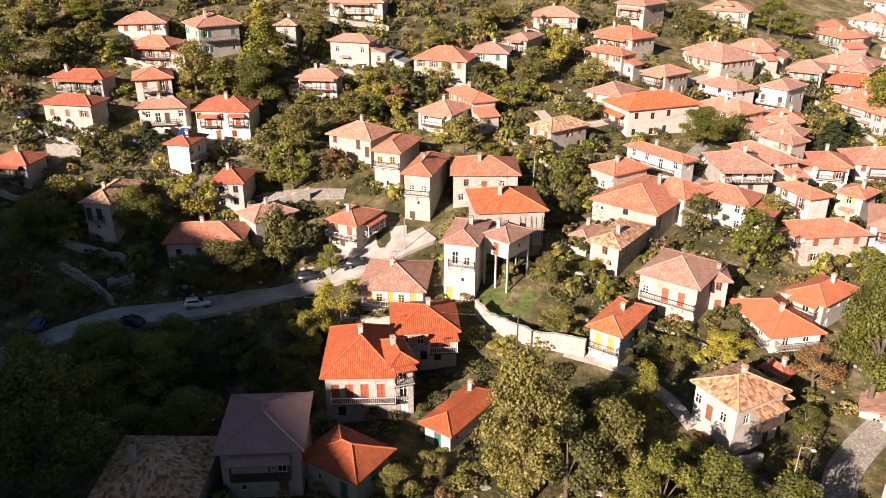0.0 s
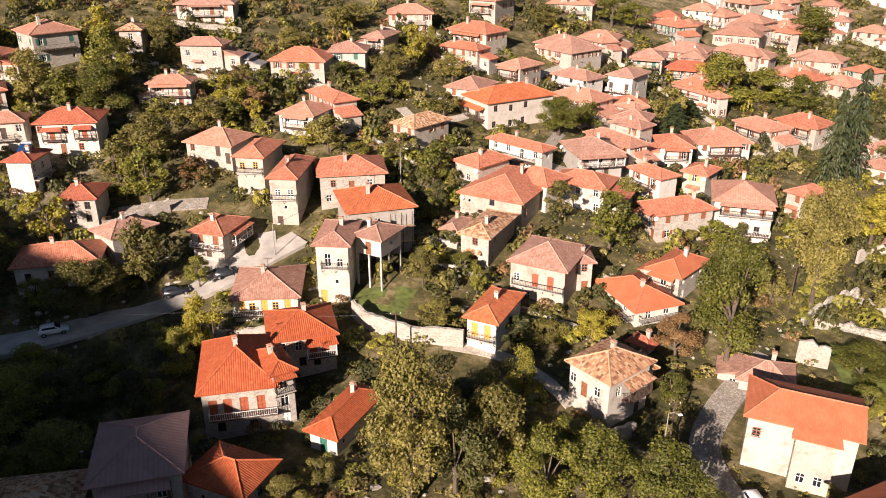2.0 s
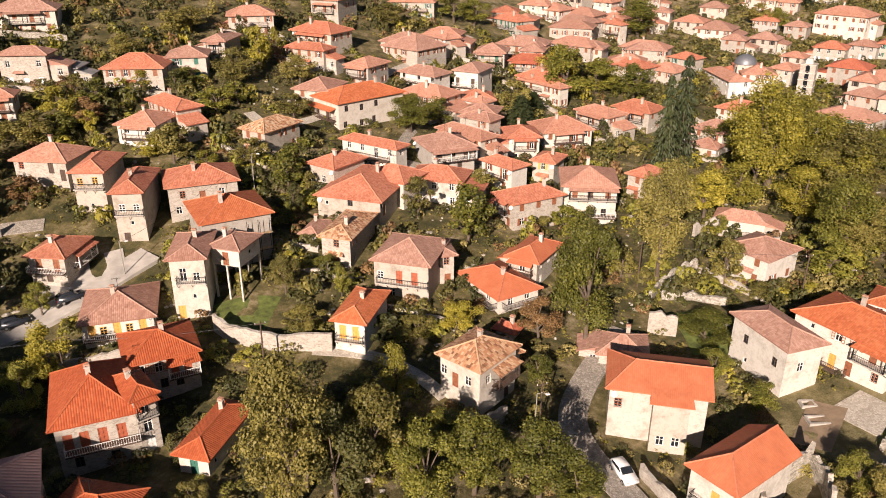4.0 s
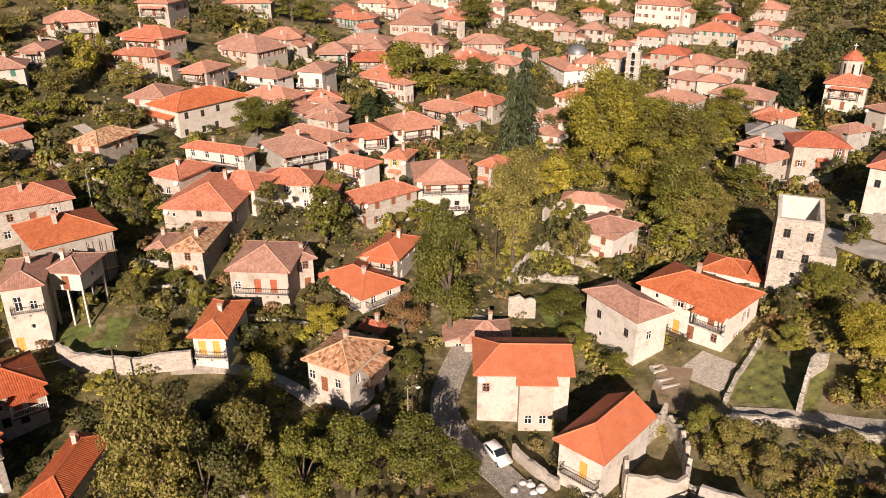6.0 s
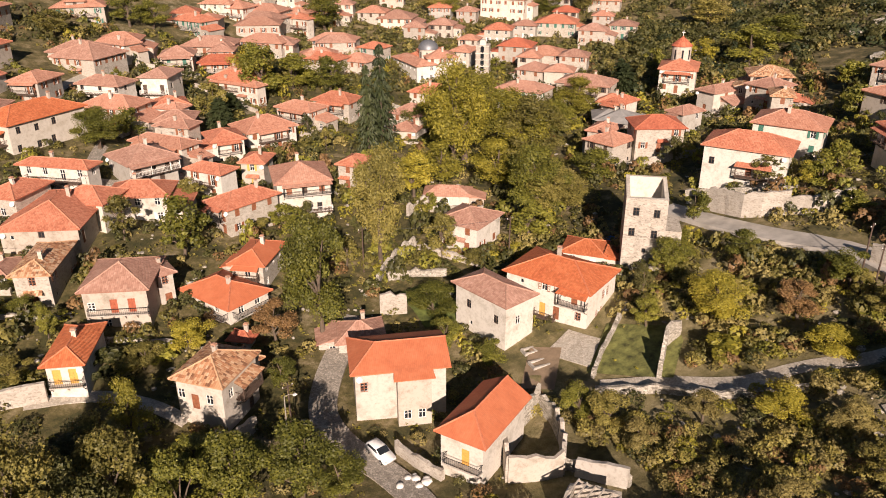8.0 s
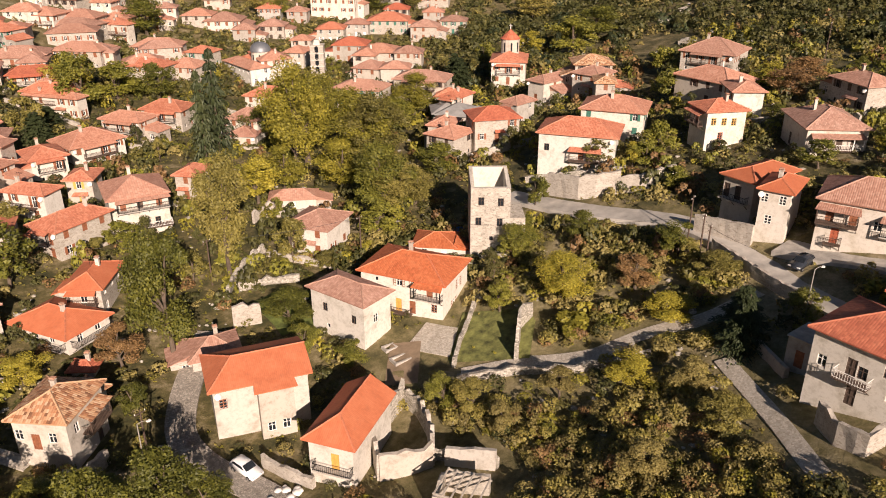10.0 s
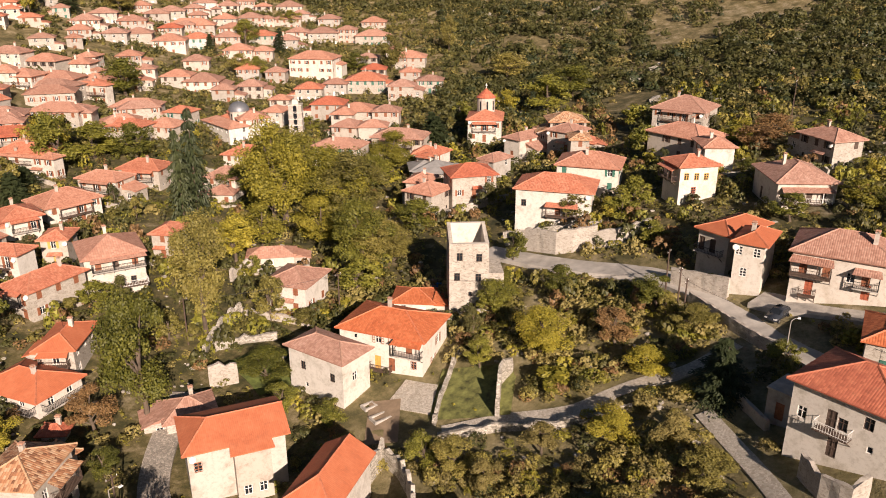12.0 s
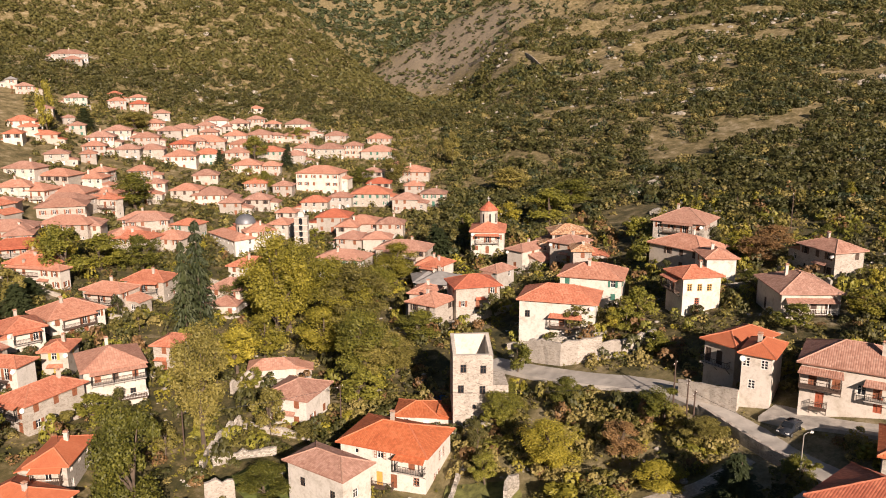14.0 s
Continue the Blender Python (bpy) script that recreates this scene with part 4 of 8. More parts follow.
house(-51.9, 142.2, 21.2, 28.2, -10, 5.5, 7.8, "r", "n", seed=30, fit=[(1, -2.2, 4.7, "w", "p"), (1, 0.6, 4.5, "w", "p"), (1, -2.7, 1.8, "d", "k"), (1, 0.9, 1.7, "w", "k")], rails=[(1, -3.3, 3.3, 3.5, 1.0, "iron", 0)])
house(-47.0, 154.5, 24.8, 31.8, -1, 11.8, 9.2, "r", "n", seed=31, fit=[(0, -4.7, 5.1, "w", "r"), (0, -2.7, 3.8, "d", "r"), (0, -0.2, 5.0, "w", "r"), (0, 3.1, 4.0, "d", "r"), (0, -1.1, 0.8, "d", "b"), (0, 2.1, 1.6, "w", "r")], rails=[(0, -4.3, -0.9, 3.8, 1.0, "dark", 1.9), (0, 1.4, 4.5, 4.0, 1.0, "dark", 1.9)])
house(-59.1, 152.5, 26.2, 32.4, 6, 10.1, 6.0, "e", "w", seed=32, fit=[(0, -2.8, 4.1, "w", "p"), (0, -0.9, 3.0, "d", "p"), (0, 0.9, 3.0, "d", "k"), (0, 3.6, 4.2, "w", "p")], rails=[(0, -4.0, 2.8, 3.0, 1.1, "iron", 0)])
house(-75.2, 148.7, 27.1, 33.9, -9, 11.2, 6.6, "r", "s", seed=33)
house(-77.7, 159.1, 31.4, 36.8, -7, 12.1, 6.0, "r", "g", seed=34, balcony=1)
house(-78.5, 131.0, 22.3, 27.6, -7, 8.0, 6.9, "r", "g", seed=35, balcony=1)
house(-59.6, 124.8, 16.0, 23.8, -6, 5.8, 11.8, "t", "w", seed=36, fit=[(0, -1.6, 4.6, "d", "k"), (0, 0.2, 4.6, "d", "k"), (0, -0.3, 3.0, "s", "p")], rails=[(0, -2.3, 1.1, 4.6, 0.7, "iron", 0)])
house(-64.7, 162.8, 30.9, 36.2, 21, 8.3, 9.2, "e", "w", seed=37, balcony=1)
house(-67.6, 175.2, 35.5, 40.8, -9, 10.3, 7.8, "e", "s", seed=38, balcony=1)
house(-72.8, 182.7, 39.3, 44.6, 13, 11.2, 9.2, "e", "w", seed=39)
house(-57.1, 182.5, 37.6, 44.2, 36, 10.6, 10.3, "e", "s", seed=40, balcony=1)
house(-40.6, 188.5, 37.4, 43.4, -2, 5.8, 7.5, "t", "s", seed=41)
house(-24.6, 182.7, 33.7, 40.6, -15, 10.6, 6.3, "b", "c", seed=42)
house(-30.4, 169.1, 29.8, 35.2, -5, 9.5, 6.0, "e", "w", seed=43, balcony=1)
house(-3.3, 182.5, 31.5, 36.9, -16, 13.5, 10.3, "e", "s", seed=44)
house(7.5, 187.0, 32.4, 37.7, -10, 9.5, 9.2, "b", "c", seed=45)
house(-2.9, 158.7, 25.2, 30.5, -29, 8.9, 9.8, "e", "w", seed=46, balcony=1)
house(2.6, 165.1, 26.6, 31.9, -66, 13.8, 6.3, "e", "s", seed=47)
house(-26.1, 208.4, 41.3, 46.6, -4, 14.7, 10.3, "b", "w", seed=48, balcony=1)
house(16.0, 196.5, 34.1, 39.4, -27, 6.3, 11.2, "b", "c", seed=49, balcony=1)
house(25.5, 215.1, 37.1, 42.4, -7, 12.6, 9.2, "e", "c", seed=50, balcony=1)
house(42.5, 207.6, 32.6, 38.4, -52, 14.4, 9.8, "e", "c", seed=51, balcony=1)
house(51.1, 229.6, 37.0, 43.9, -44, 10.1, 11.8, "e", "s", seed=52, balcony=1)
house(48.8, 185.9, 27.8, 33.1, -52, 7.8, 9.5, "e", "c", seed=53, balcony=1)
house(41.2, 165.4, 24.5, 30.6, -69, 10.7, 18.4, "o", "n", seed=54, fit=[(1, -6.6, 4.0, "w", "k"), (1, -2.7, 3.7, "w", "k"), (1, 1.2, 4.0, "w", "k"), (1, -7.0, 0.6, "w", "k"), (1, -2.8, 0.4, "w", "k"), (1, 0.5, 0.7, "w", "k"), (0, -3.2, 2.2, "d", "k"), (0, 0.6, 2.2, "d", "k")], rails=[(0, -4.7, 3.7, 2.2, 1.4, "dark", 2.2)])
house(34.0, 171.6, 26.4, 31.7, -38, 9.2, 10.3, "b", "c", seed=55, balcony=1)
house(19.9, 152.3, 23.6, 28.9, -53, 7.2, 10.9, "t", "c", seed=56)
house(63.3, 184.8, 24.9, 30.2, -58, 12.1, 7.5, "b", "n", seed=57, fit=[(0, -4.2, 3.8, "w", "k"), (0, 0.6, 3.8, "w", "k"), (0, 4.9, 3.7, "w", "k"), (0, -2.0, 0.7, "d", "k"), (0, 3.7, 0.6, "d", "k"), (1, -0.5, 3.8, "w", "k")], rails=[(0, -4.8, 5.5, 3.4, 1.2, "white", 0)])
house(76.4, 184.7, 23.2, 30.3, -47, 7.8, 10.1, "b", "n", seed=58, fit=[(0, -2.3, 3.2, "d", "k"), (0, 1.9, 3.2, "d", "k"), (0, -2.0, 0.3, "d", "k"), (0, 2.0, 0.3, "d", "k"), (1, -2.0, 4.0, "w", "k"), (1, 3.2, 4.0, "w", "k")], rails=[(0, -3.3, 3.1, 3.2, 1.2, "white", 0), (0, -3.3, 3.0, 0.3, 1.2, "white", 0)])
house(67.0, 204.0, 28.3, 33.6, -61, 13.8, 12.9, "b", "c", seed=59)
house(78.1, 211.9, 28.9, 34.2, -74, 10.6, 6.0, "e", "c", seed=60)
house(98.1, 188.0, 20.4, 25.7, -69, 13.8, 7.8, "e", "n", seed=61, balcony=1)
house(70.6, 166.7, 21.1, 26.5, -64, 6.6, 5.2, "e", "w", seed=62)
house(67.0, 157.3, 19.8, 25.1, -57, 8.9, 5.8, "b", "s", seed=63)
house(73.7, 150.1, 17.4, 22.7, -15, 7.8, 9.2, "e", "w", seed=64, balcony=1)
house(86.6, 155.9, 16.2, 21.5, -5, 12.9, 10.3, "e", "w", seed=65, balcony=1)
house(102.0, 163.8, 16.3, 21.7, -73, 11.8, 7.5, "e", "c", seed=66, balcony=1)
house(115.3, 167.1, 15.5, 20.9, -66, 11.8, 8.3, "e", "c", seed=67, balcony=1)
house(52.5, 141.5, 19.7, 25.0, -88, 10.3, 10.3, "b", "c", seed=68, fit=[(1, -2.9, 3.0, "d", "k"), (1, -0.0, 3.5, "w", "k"), (1, 2.7, 3.0, "d", "k"), (1, 1.4, 0.5, "d", "k"), (0, -3.0, 3.4, "s", "p")], rails=[(1, -4.6, 4.6, 3.0, 1.3, "white", 1.9)])
house(60.4, 149.2, 19.0, 24.4, -68, 14.4, 6.0, "e", "w", seed=69, balcony=1)
house(62.1, 133.4, 16.9, 22.2, -69, 9.5, 5.5, "e", "w", seed=70, balcony=1)
house(72.8, 135.1, 16.0, 21.4, -49, 5.8, 6.9, "e", "c", seed=71, shutters=YELLOW)
house(73.9, 121.0, 13.7, 21.6, -26, 10.9, 11.5, "p", "w", seed=72, fit=[(0, -2.7, 5.6, "d", "b"), (0, 0.1, 5.6, "d", "k"), (0, 3.3, 5.6, "d", "b"), (0, -2.4, 1.9, "w", "k"), (0, 2.7, 2.2, "w", "k")], rails=[(0, -3.8, 4.9, 5.6, 1.4, "iron", 1.9), (0, -2.7, 4.9, 2.3, 1.6, "white", 0)])
house(60.5, 119.0, 15.4, 20.7, -82, 7.5, 11.8, "e", "s", seed=73, balcony=1)
house(90.4, 126.3, 13.7, 19.1, -64, 5.5, 7.5, "e", "c", seed=74)
house(104.9, 215.8, 24.7, 30.0, -49, 15.5, 8.3, "b", "c", seed=75, balcony=1, fine=False)
house(130.9, 231.4, 25.2, 31.9, -39, 14.9, 10.3, "p", "s", seed=76, fine=False)
house(149.6, 236.8, 25.7, 31.1, -56, 8.6, 8.9, "e", "c", seed=77, balcony=1, fine=False)
house(110.5, 234.6, 29.4, 34.7, -75, 13.5, 8.3, "e", "c", seed=78, balcony=1, fine=False)
house(135.4, 204.9, 19.6, 25.0, -35, 12.1, 9.2, "e", "s", seed=79, fine=False)
house(53.0, 66.9, 8.5, 15.8, -33, 12.6, 9.2, "m", "c", seed=80, gable=(0.25, 1.0), rise=1.7, windows=False, wing=(-0.6,3.6,1.5), fit=[(0, -4.6, 4.4, "w", "c")])
house(56.5, 80.0, 9.0, 11.9, -31, 7.5, 6.9, "b", "s", seed=81)
house(52.9, 51.0, 9.3, 14.9, -74, 6.6, 11.5, "m", "w", seed=82, gable=(1.0, 0.0), rise=1.9, shutters=YELLOW, fit=[(0, 0.5, 2.0, "d", "y")], rails=[(0, -1.9, 2.7, 2.0, 1.0, "iron", 0)])
house(84.1, 65.6, 12.0, 17.7, -78, 14.7, 10.6, "o", "n", seed=83, fit=[(0, -0.3, 4.1, "w", "o"), (0, -4.1, 4.2, "s", "p"), (0, 2.3, 4.1, "w", "o"), (0, 4.6, 3.2, "d", "b"), (0, -0.5, -0.1, "d", "y"), (0, 1.8, -0.1, "d", "b"), (0, 5.3, 0.8, "w", "c"), (1, 1.1, 2.8, "w", "o"), (1, -0.8, 0.2, "w", "o")], rails=[(0, 2.5, 6.8, 3.2, 1.3, "iron", 2.0), (0, -1.7, 1.8, -0.1, 0.9, "dark", 0)])
house(96.6, 70.5, 13.2, 16.1, -62, 7.8, 6.9, "o", "w", seed=84)
house(73.2, 69.1, 9.8, 17.2, -91, 11.5, 6.9, "b", "w", seed=85, shutters=WHITE, fit=[(0, -2.4, 4.1, "w", "k"), (0, -1.9, 1.4, "s", "p"), (0, 3.2, 3.8, "w", "k"), (1, -0.3, 3.6, "w", "p"), (1, -0.1, -0.2, "s", "p")])
house(89.3, 90.8, 12.2, 17.5, -75, 8.9, 9.5, "b", "w", seed=86)
house(178.3, 93.4, 20.7, 26.0, -102, 6.3, 12.9, "b", "w", seed=87)
house(157.7, 90.9, 19.3, 24.6, -99, 5.5, 7.8, "b", "c", seed=88, balcony=1)
house(142.9, 88.9, 19.5, 24.8, -42, 11.2, 9.2, "r", "s", seed=89)
house(179.4, 82.3, 23.4, 28.7, -96, 8.6, 8.6, "b", "s", seed=90)
house(180.6, 78.4, 23.2, 26.1, -76, 7.2, 6.9, "e", "s", seed=91, balcony=1)
house(146.1, 61.6, 24.8, 30.1, -74, 13.5, 10.3, "e", "n", seed=92)
house(132.1, 62.3, 23.1, 28.4, -72, 15.5, 10.3, "e", "w", seed=93, fit=[(0, -5.6, 1.8, "w", "k"), (0, 0.9, 0.5, "d", "b"), (0, 5.0, 3.5, "s", "p")], rails=[(0, -1.2, 4.6, 0.5, 1.3, "dark", 2.0)])
house(193.1, 57.3, 29.5, 34.8, -90, 13.8, 12.6, "b", "c", seed=94, balcony=1)
house(167.8, 49.0, 28.4, 33.7, -109, 14.4, 10.3, "e", "c", seed=95)
house(156.6, 40.0, 29.4, 34.7, -58, 6.9, 9.2, "e", "w", seed=96)
house(141.4, 39.8, 26.7, 34.0, -135, 7.5, 8.6, "e", "n", seed=97, shutters=YELLOW, fit=[(1, -2.4, 4.7, "w", "y"), (1, -0.4, 4.6, "w", "y"), (1, 1.5, 4.5, "w", "y"), (1, -0.8, 2.0, "w", "r"), (0, -0.4, 4.4, "d", "b")], rails=[(0, -3.1, 2.2, 4.4, 1.2, "dark", 2.0)])
house(116.9, 25.4, 24.6, 31.3, -110, 6.3, 11.2, "m", "w", seed=98, fit=[(0, -1.9, 3.3, "d", "k"), (0, 0.0, 3.3, "d", "k"), (1, -2.8, 3.4, "w", "p")], rails=[(0, -2.5, 2.0, 3.3, 1.1, "iron", 0)])
house(110.9, 20.9, 24.8, 32.1, -90, 5.2, 8.0, "m", "n", seed=99, fit=[(0, -1.4, 5.3, "w", "w"), (0, 1.0, 5.3, "w", "w"), (0, -0.5, 2.2, "w", "w")])
house(142.5, 22.1, 28.8, 34.1, -149, 12.9, 10.9, "b", "w", seed=100, fit=[(1, -2.3, 1.9, "d", "k"), (1, 0.5, 1.9, "d", "k"), (1, 2.8, 1.9, "d", "k"), (1, -3.6, 1.7, "w", "k"), (0, -1.4, 0.5, "d", "k")], rails=[(1, -4.2, 4.0, 1.9, 1.3, "white", 2.1)])
house(164.1, 20.1, 31.7, 37.1, -130, 10.6, 7.8, "b", "s", seed=101)
house(111.0, 9.2, 27.2, 32.8, -87, 13.5, 10.3, "b", "n", seed=102, fit=[(0, -4.7, 2.5, "d", "b"), (0, -1.9, 2.5, "d", "b"), (0, -3.7, -0.4, "d", "r"), (0, 2.8, 2.1, "d", "b"), (0, 1.0, 2.3, "w", "p"), (0, 3.0, 0.3, "d", "r")], rails=[(0, -6.2, -1.2, 2.5, 1.3, "dark", 2.0), (0, 1.4, 4.4, 2.1, 1.2, "iron", 2.0), (0, -4.8, -2.7, -0.4, 0.8, "dark", 0)])
house(94.4, 2.1, 25.1, 29.3, -86, 5.5, 9.2, "o", "s", seed=103, balcony=1)
house(79.5, 2.6, 23.2, 29.5, -107, 11.5, 10.3, "r", "w", seed=104, fit=[(0, -3.9, 2.2, "w", "p"), (0, -1.0, 2.4, "d", "k"), (0, 0.1, 2.7, "w", "k"), (0, 2.4, 3.9, "w", "k"), (0, 2.9, 1.6, "s", "p"), (0, -0.5, -0.6, "d", "k")], rails=[(0, -2.2, 1.2, 2.4, 1.2, "white", 0)])
house(241.3, 225.4, 22.5, 31.6, -66, 19.5, 13.2, "e", "n", seed=105, fine=False)
house(131.8, 249.6, 30.1, 35.4, -63, 14.7, 10.3, "e", "w", seed=106, balcony=1, fine=False)
house(137.3, 239.8, 26.9, 32.2, -66, 15.8, 10.3, "b", "c", seed=107, balcony=1, fine=False)
house(147.0, 234.8, 25.3, 31.7, -74, 13.5, 4.3, "e", "w", seed=108, balcony=1, fine=False)
house(125.9, 219.3, 23.1, 28.5, -61, 16.4, 10.3, "p", "s", seed=109, fine=False)
house(153.3, 242.3, 26.7, 32.1, -68, 10.6, 9.2, "e", "c", seed=110, fine=False)
house(106.6, 210.7, 24.0, 29.3, -37, 8.0, 10.3, "b", "s", seed=111, fine=False)
house(101.5, 202.5, 22.5, 27.8, -34, 12.6, 6.9, "r", "c", seed=112, balcony=1)
house(96.6, 184.8, 19.7, 25.0, -72, 16.7, 4.3, "e", "w", seed=113)
house(134.9, 201.2, 19.1, 24.5, -68, 14.1, 9.2, "e", "c", seed=114, fine=False)
house(144.2, 196.3, 18.0, 23.4, -69, 10.9, 9.2, "e", "c", seed=115, fine=False)
house(150.8, 218.2, 20.9, 26.2, -53, 15.8, 9.2, "p", "c", seed=116, fine=False)
house(143.9, 161.5, 14.2, 19.5, -69, 12.1, 9.2, "e", "w", seed=117)
house(163.2, 112.6, 16.8, 22.1, -88, 6.3, 9.2, "e", "w", seed=118, balcony=1)
house(134.8, 94.5, 16.4, 21.8, -90, 8.3, 9.2, "e", "c", seed=119)
house(163.5, 144.9, 14.8, 20.1, -73, 14.7, 10.3, "p", "c", seed=120)
house(175.6, 132.6, 16.7, 22.0, -69, 15.8, 10.3, "b", "c", seed=121, balcony=1)
house(158.2, 108.6, 16.5, 19.4, -71, 9.5, 10.3, "g", "c", seed=122)
house(122.2, 147.1, 13.2, 16.1, -60, 7.8, 8.0, "b", "w", seed=123)
house(126.0, 149.8, 13.7, 19.0, -68, 9.5, 9.2, "b", "w", seed=124, balcony=1)
house(160.8, 189.4, 16.5, 21.8, -106, 19.5, 7.8, "e", "n", seed=125, chimneys=0, fine=False)
house(166.0, 183.3, 16.1, 23.6, -31, 10.3, 10.3, "e", "w", seed=126, fine=False)
house(192.0, 114.2, 20.3, 26.7, -62, 10.6, 12.6, "e", "w", seed=127, balcony=1, chimneys=0)
house(7.5, 109.5, 20.4, 23.3, -38, 5.8, 6.9, "b", "w", seed=128, stilts=True)
house(21.7, 121.0, 16.0, 18.9, -35, 3.7, 6.9, "b", "w", seed=129)
house(-33.3, 125.2, 16.3, 20.3, 43, 8.9, 6.9, "b", "s", seed=130, balcony=1)
house(-17.9, 184.0, 33.7, 37.3, -17, 8.0, 6.9, "g", "c", seed=131)
house(80.0, 243.3, 35.0, 40.7, -28, 15.2, 10.3, "e", "c", seed=132, balcony=1, fine=False)
house(79.1, 243.9, 36.8, 42.2, -21, 6.0, 9.2, "e", "c", seed=133, fine=False)
house(111.4, 241.9, 30.7, 36.3, -31, 9.2, 9.2, "e", "c", seed=134, balcony=1, fine=False)
house(128.3, 252.2, 31.4, 36.7, -51, 11.8, 9.2, "e", "w", seed=135, fine=False)
house(115.5, 235.7, 29.0, 34.4, -44, 8.6, 9.2, "e", "c", seed=136, fine=False)
house(107.2, 217.9, 24.8, 30.1, -39, 14.9, 10.3, "b", "s", seed=137, balcony=1, fine=False)
house(71.7, 171.1, 21.0, 26.4, -16, 8.6, 8.0, "e", "c", seed=138)
house(69.1, 162.3, 20.0, 25.3, -36, 9.2, 8.0, "b", "s", seed=139, balcony=1)
house(91.0, 206.4, 25.1, 30.4, -32, 9.5, 9.2, "b", "c", seed=140, balcony=1)
house(66.5, 208.6, 29.0, 34.4, -43, 13.2, 10.3, "b", "c", seed=141)
house(80.3, 217.2, 28.9, 34.2, -33, 11.8, 9.2, "e", "w", seed=142, balcony=1)
house(100.5, 191.1, 20.5, 25.8, -51, 12.6, 10.3, "e", "p", seed=143)
house(165.3, 190.5, 16.6, 22.0, -60, 13.2, 9.2, "e", "c", seed=144, fine=False)
house(194.5, 169.9, 16.5, 21.8, -64, 8.3, 9.2, "e", "c", seed=145, fine=False)
house(140.8, 100.7, 16.4, 21.7, -73, 6.3, 8.0, "e", "c", seed=146)
house(173.6, 122.3, 16.0, 18.9, -63, 7.5, 8.0, "e", "w", seed=147)
house(159.2, 112.0, 16.3, 19.2, -50, 9.8, 9.2, "g", "c", seed=148, balcony=1)
house(186.6, 86.4, 24.3, 29.7, -55, 10.6, 9.2, "t", "s", seed=149)
house(169.3, 74.7, 24.1, 29.5, -61, 5.5, 8.0, "t", "s", seed=150)
house(128.5, 215.9, 22.5, 27.9, -46, 11.2, 9.2, "b", "c", seed=151, fine=False)
house(149.7, 216.0, 20.7, 26.1, -36, 13.2, 9.2, "b", "c", seed=152, fine=False)
house(141.5, 244.6, 27.4, 33.8, -57, 14.7, 10.3, "p", "s", seed=153, fine=False)
house(172.8, 194.8, 17.3, 22.6, -32, 9.2, 9.2, "e", "w", seed=154, fine=False)
house(183.4, 190.3, 17.0, 22.3, -65, 8.0, 9.2, "e", "c", seed=155, fine=False)
house(182.7, 158.1, 15.7, 21.0, -73, 9.5, 9.2, "b", "c", seed=156, fine=False)
house(157.5, 205.5, 19.1, 24.5, -71, 9.2, 8.0, "e", "c", seed=157, fine=False)
house(158.5, 309.1, 44.4, 49.8, -38, 7.8, 9.2, "e", "w", seed=158, fine=False)
house(192.7, 346.5, 52.2, 57.5, -35, 8.0, 9.2, "b", "c", seed=159, fine=False)
house(166.8, 266.1, 31.6, 36.9, -55, 8.3, 9.2, "e", "w", seed=160, fine=False)
house(141.5, 270.9, 35.0, 40.3, -63, 12.6, 9.2, "b", "w", seed=161, fine=False)
house(149.4, 263.4, 32.1, 37.4, -65, 12.9, 10.3, "e", "c", seed=162, fine=False)
house(159.4, 259.4, 30.3, 35.7, -57, 10.1, 9.2, "e", "w", seed=163, fine=False)
house(36.6, 194.8, 30.8, 36.2, -47, 12.6, 5.8, "e", "c", seed=164)
house(60.0, 171.8, 22.8, 28.1, -55, 13.5, 9.2, "e", "c", seed=165)
house(38.5, 129.8, 18.2, 23.6, -52, 9.5, 8.0, "e", "w", seed=166)
house(99.3, 107.3, 12.4, 15.3, -47, 9.8, 5.8, "p", "w", seed=167)
house(266.7, 446.8, 80.0, 85.2, -31, 20.9, 12.6, "b", "c", seed=168, fine=False)
house(262.2, 436.1, 76.8, 82.0, -32, 10.9, 9.3, "b", "g", seed=169, fine=False, chimneys=0)
house(203.2, 381.8, 62.0, 67.3, -30, 9.0, 7.7, "b", "s", seed=170, fine=False)
house(202.8, 392.4, 65.3, 70.5, -28, 6.1, 6.9, "g", "c", seed=171, fine=False, chimneys=0)
house(220.9, 368.5, 56.6, 61.7, -33, 11.6, 9.9, "b", "w", seed=172, fine=False)
house(240.0, 363.4, 54.6, 59.7, -36, 9.7, 8.2, "e", "g", seed=173, fine=False, chimneys=0)
house(246.3, 374.2, 57.8, 62.9, -35, 7.7, 6.9, "e", "c", seed=174, fine=False)
house(248.8, 357.9, 52.7, 57.9, -36, 10.3, 8.8, "r", "s", seed=175, fine=False, chimneys=0)
house(256.0, 368.8, 55.9, 61.0, -36, 9.3, 7.9, "e", "c", seed=176, fine=False)
house(172.6, 329.2, 48.4, 53.6, -34, 11.6, 9.9, "e", "w", seed=177, fine=False, chimneys=0)
house(170.2, 320.0, 46.3, 51.5, -33, 8.1, 6.9, "e", "w", seed=178, fine=False)
house(196.3, 334.6, 48.5, 53.7, -32, 6.4, 6.9, "b", "g", seed=179, fine=False, chimneys=0)
house(196.3, 311.0, 41.1, 46.1, -42, 12.6, 10.7, "b", "w", seed=180, fine=False)
house(210.6, 319.9, 42.8, 47.9, -40, 12.6, 10.7, "b", "c", seed=181, fine=False, chimneys=0)
house(217.1, 309.5, 39.6, 44.7, -41, 13.2, 11.2, "b", "g", seed=182, fine=False)
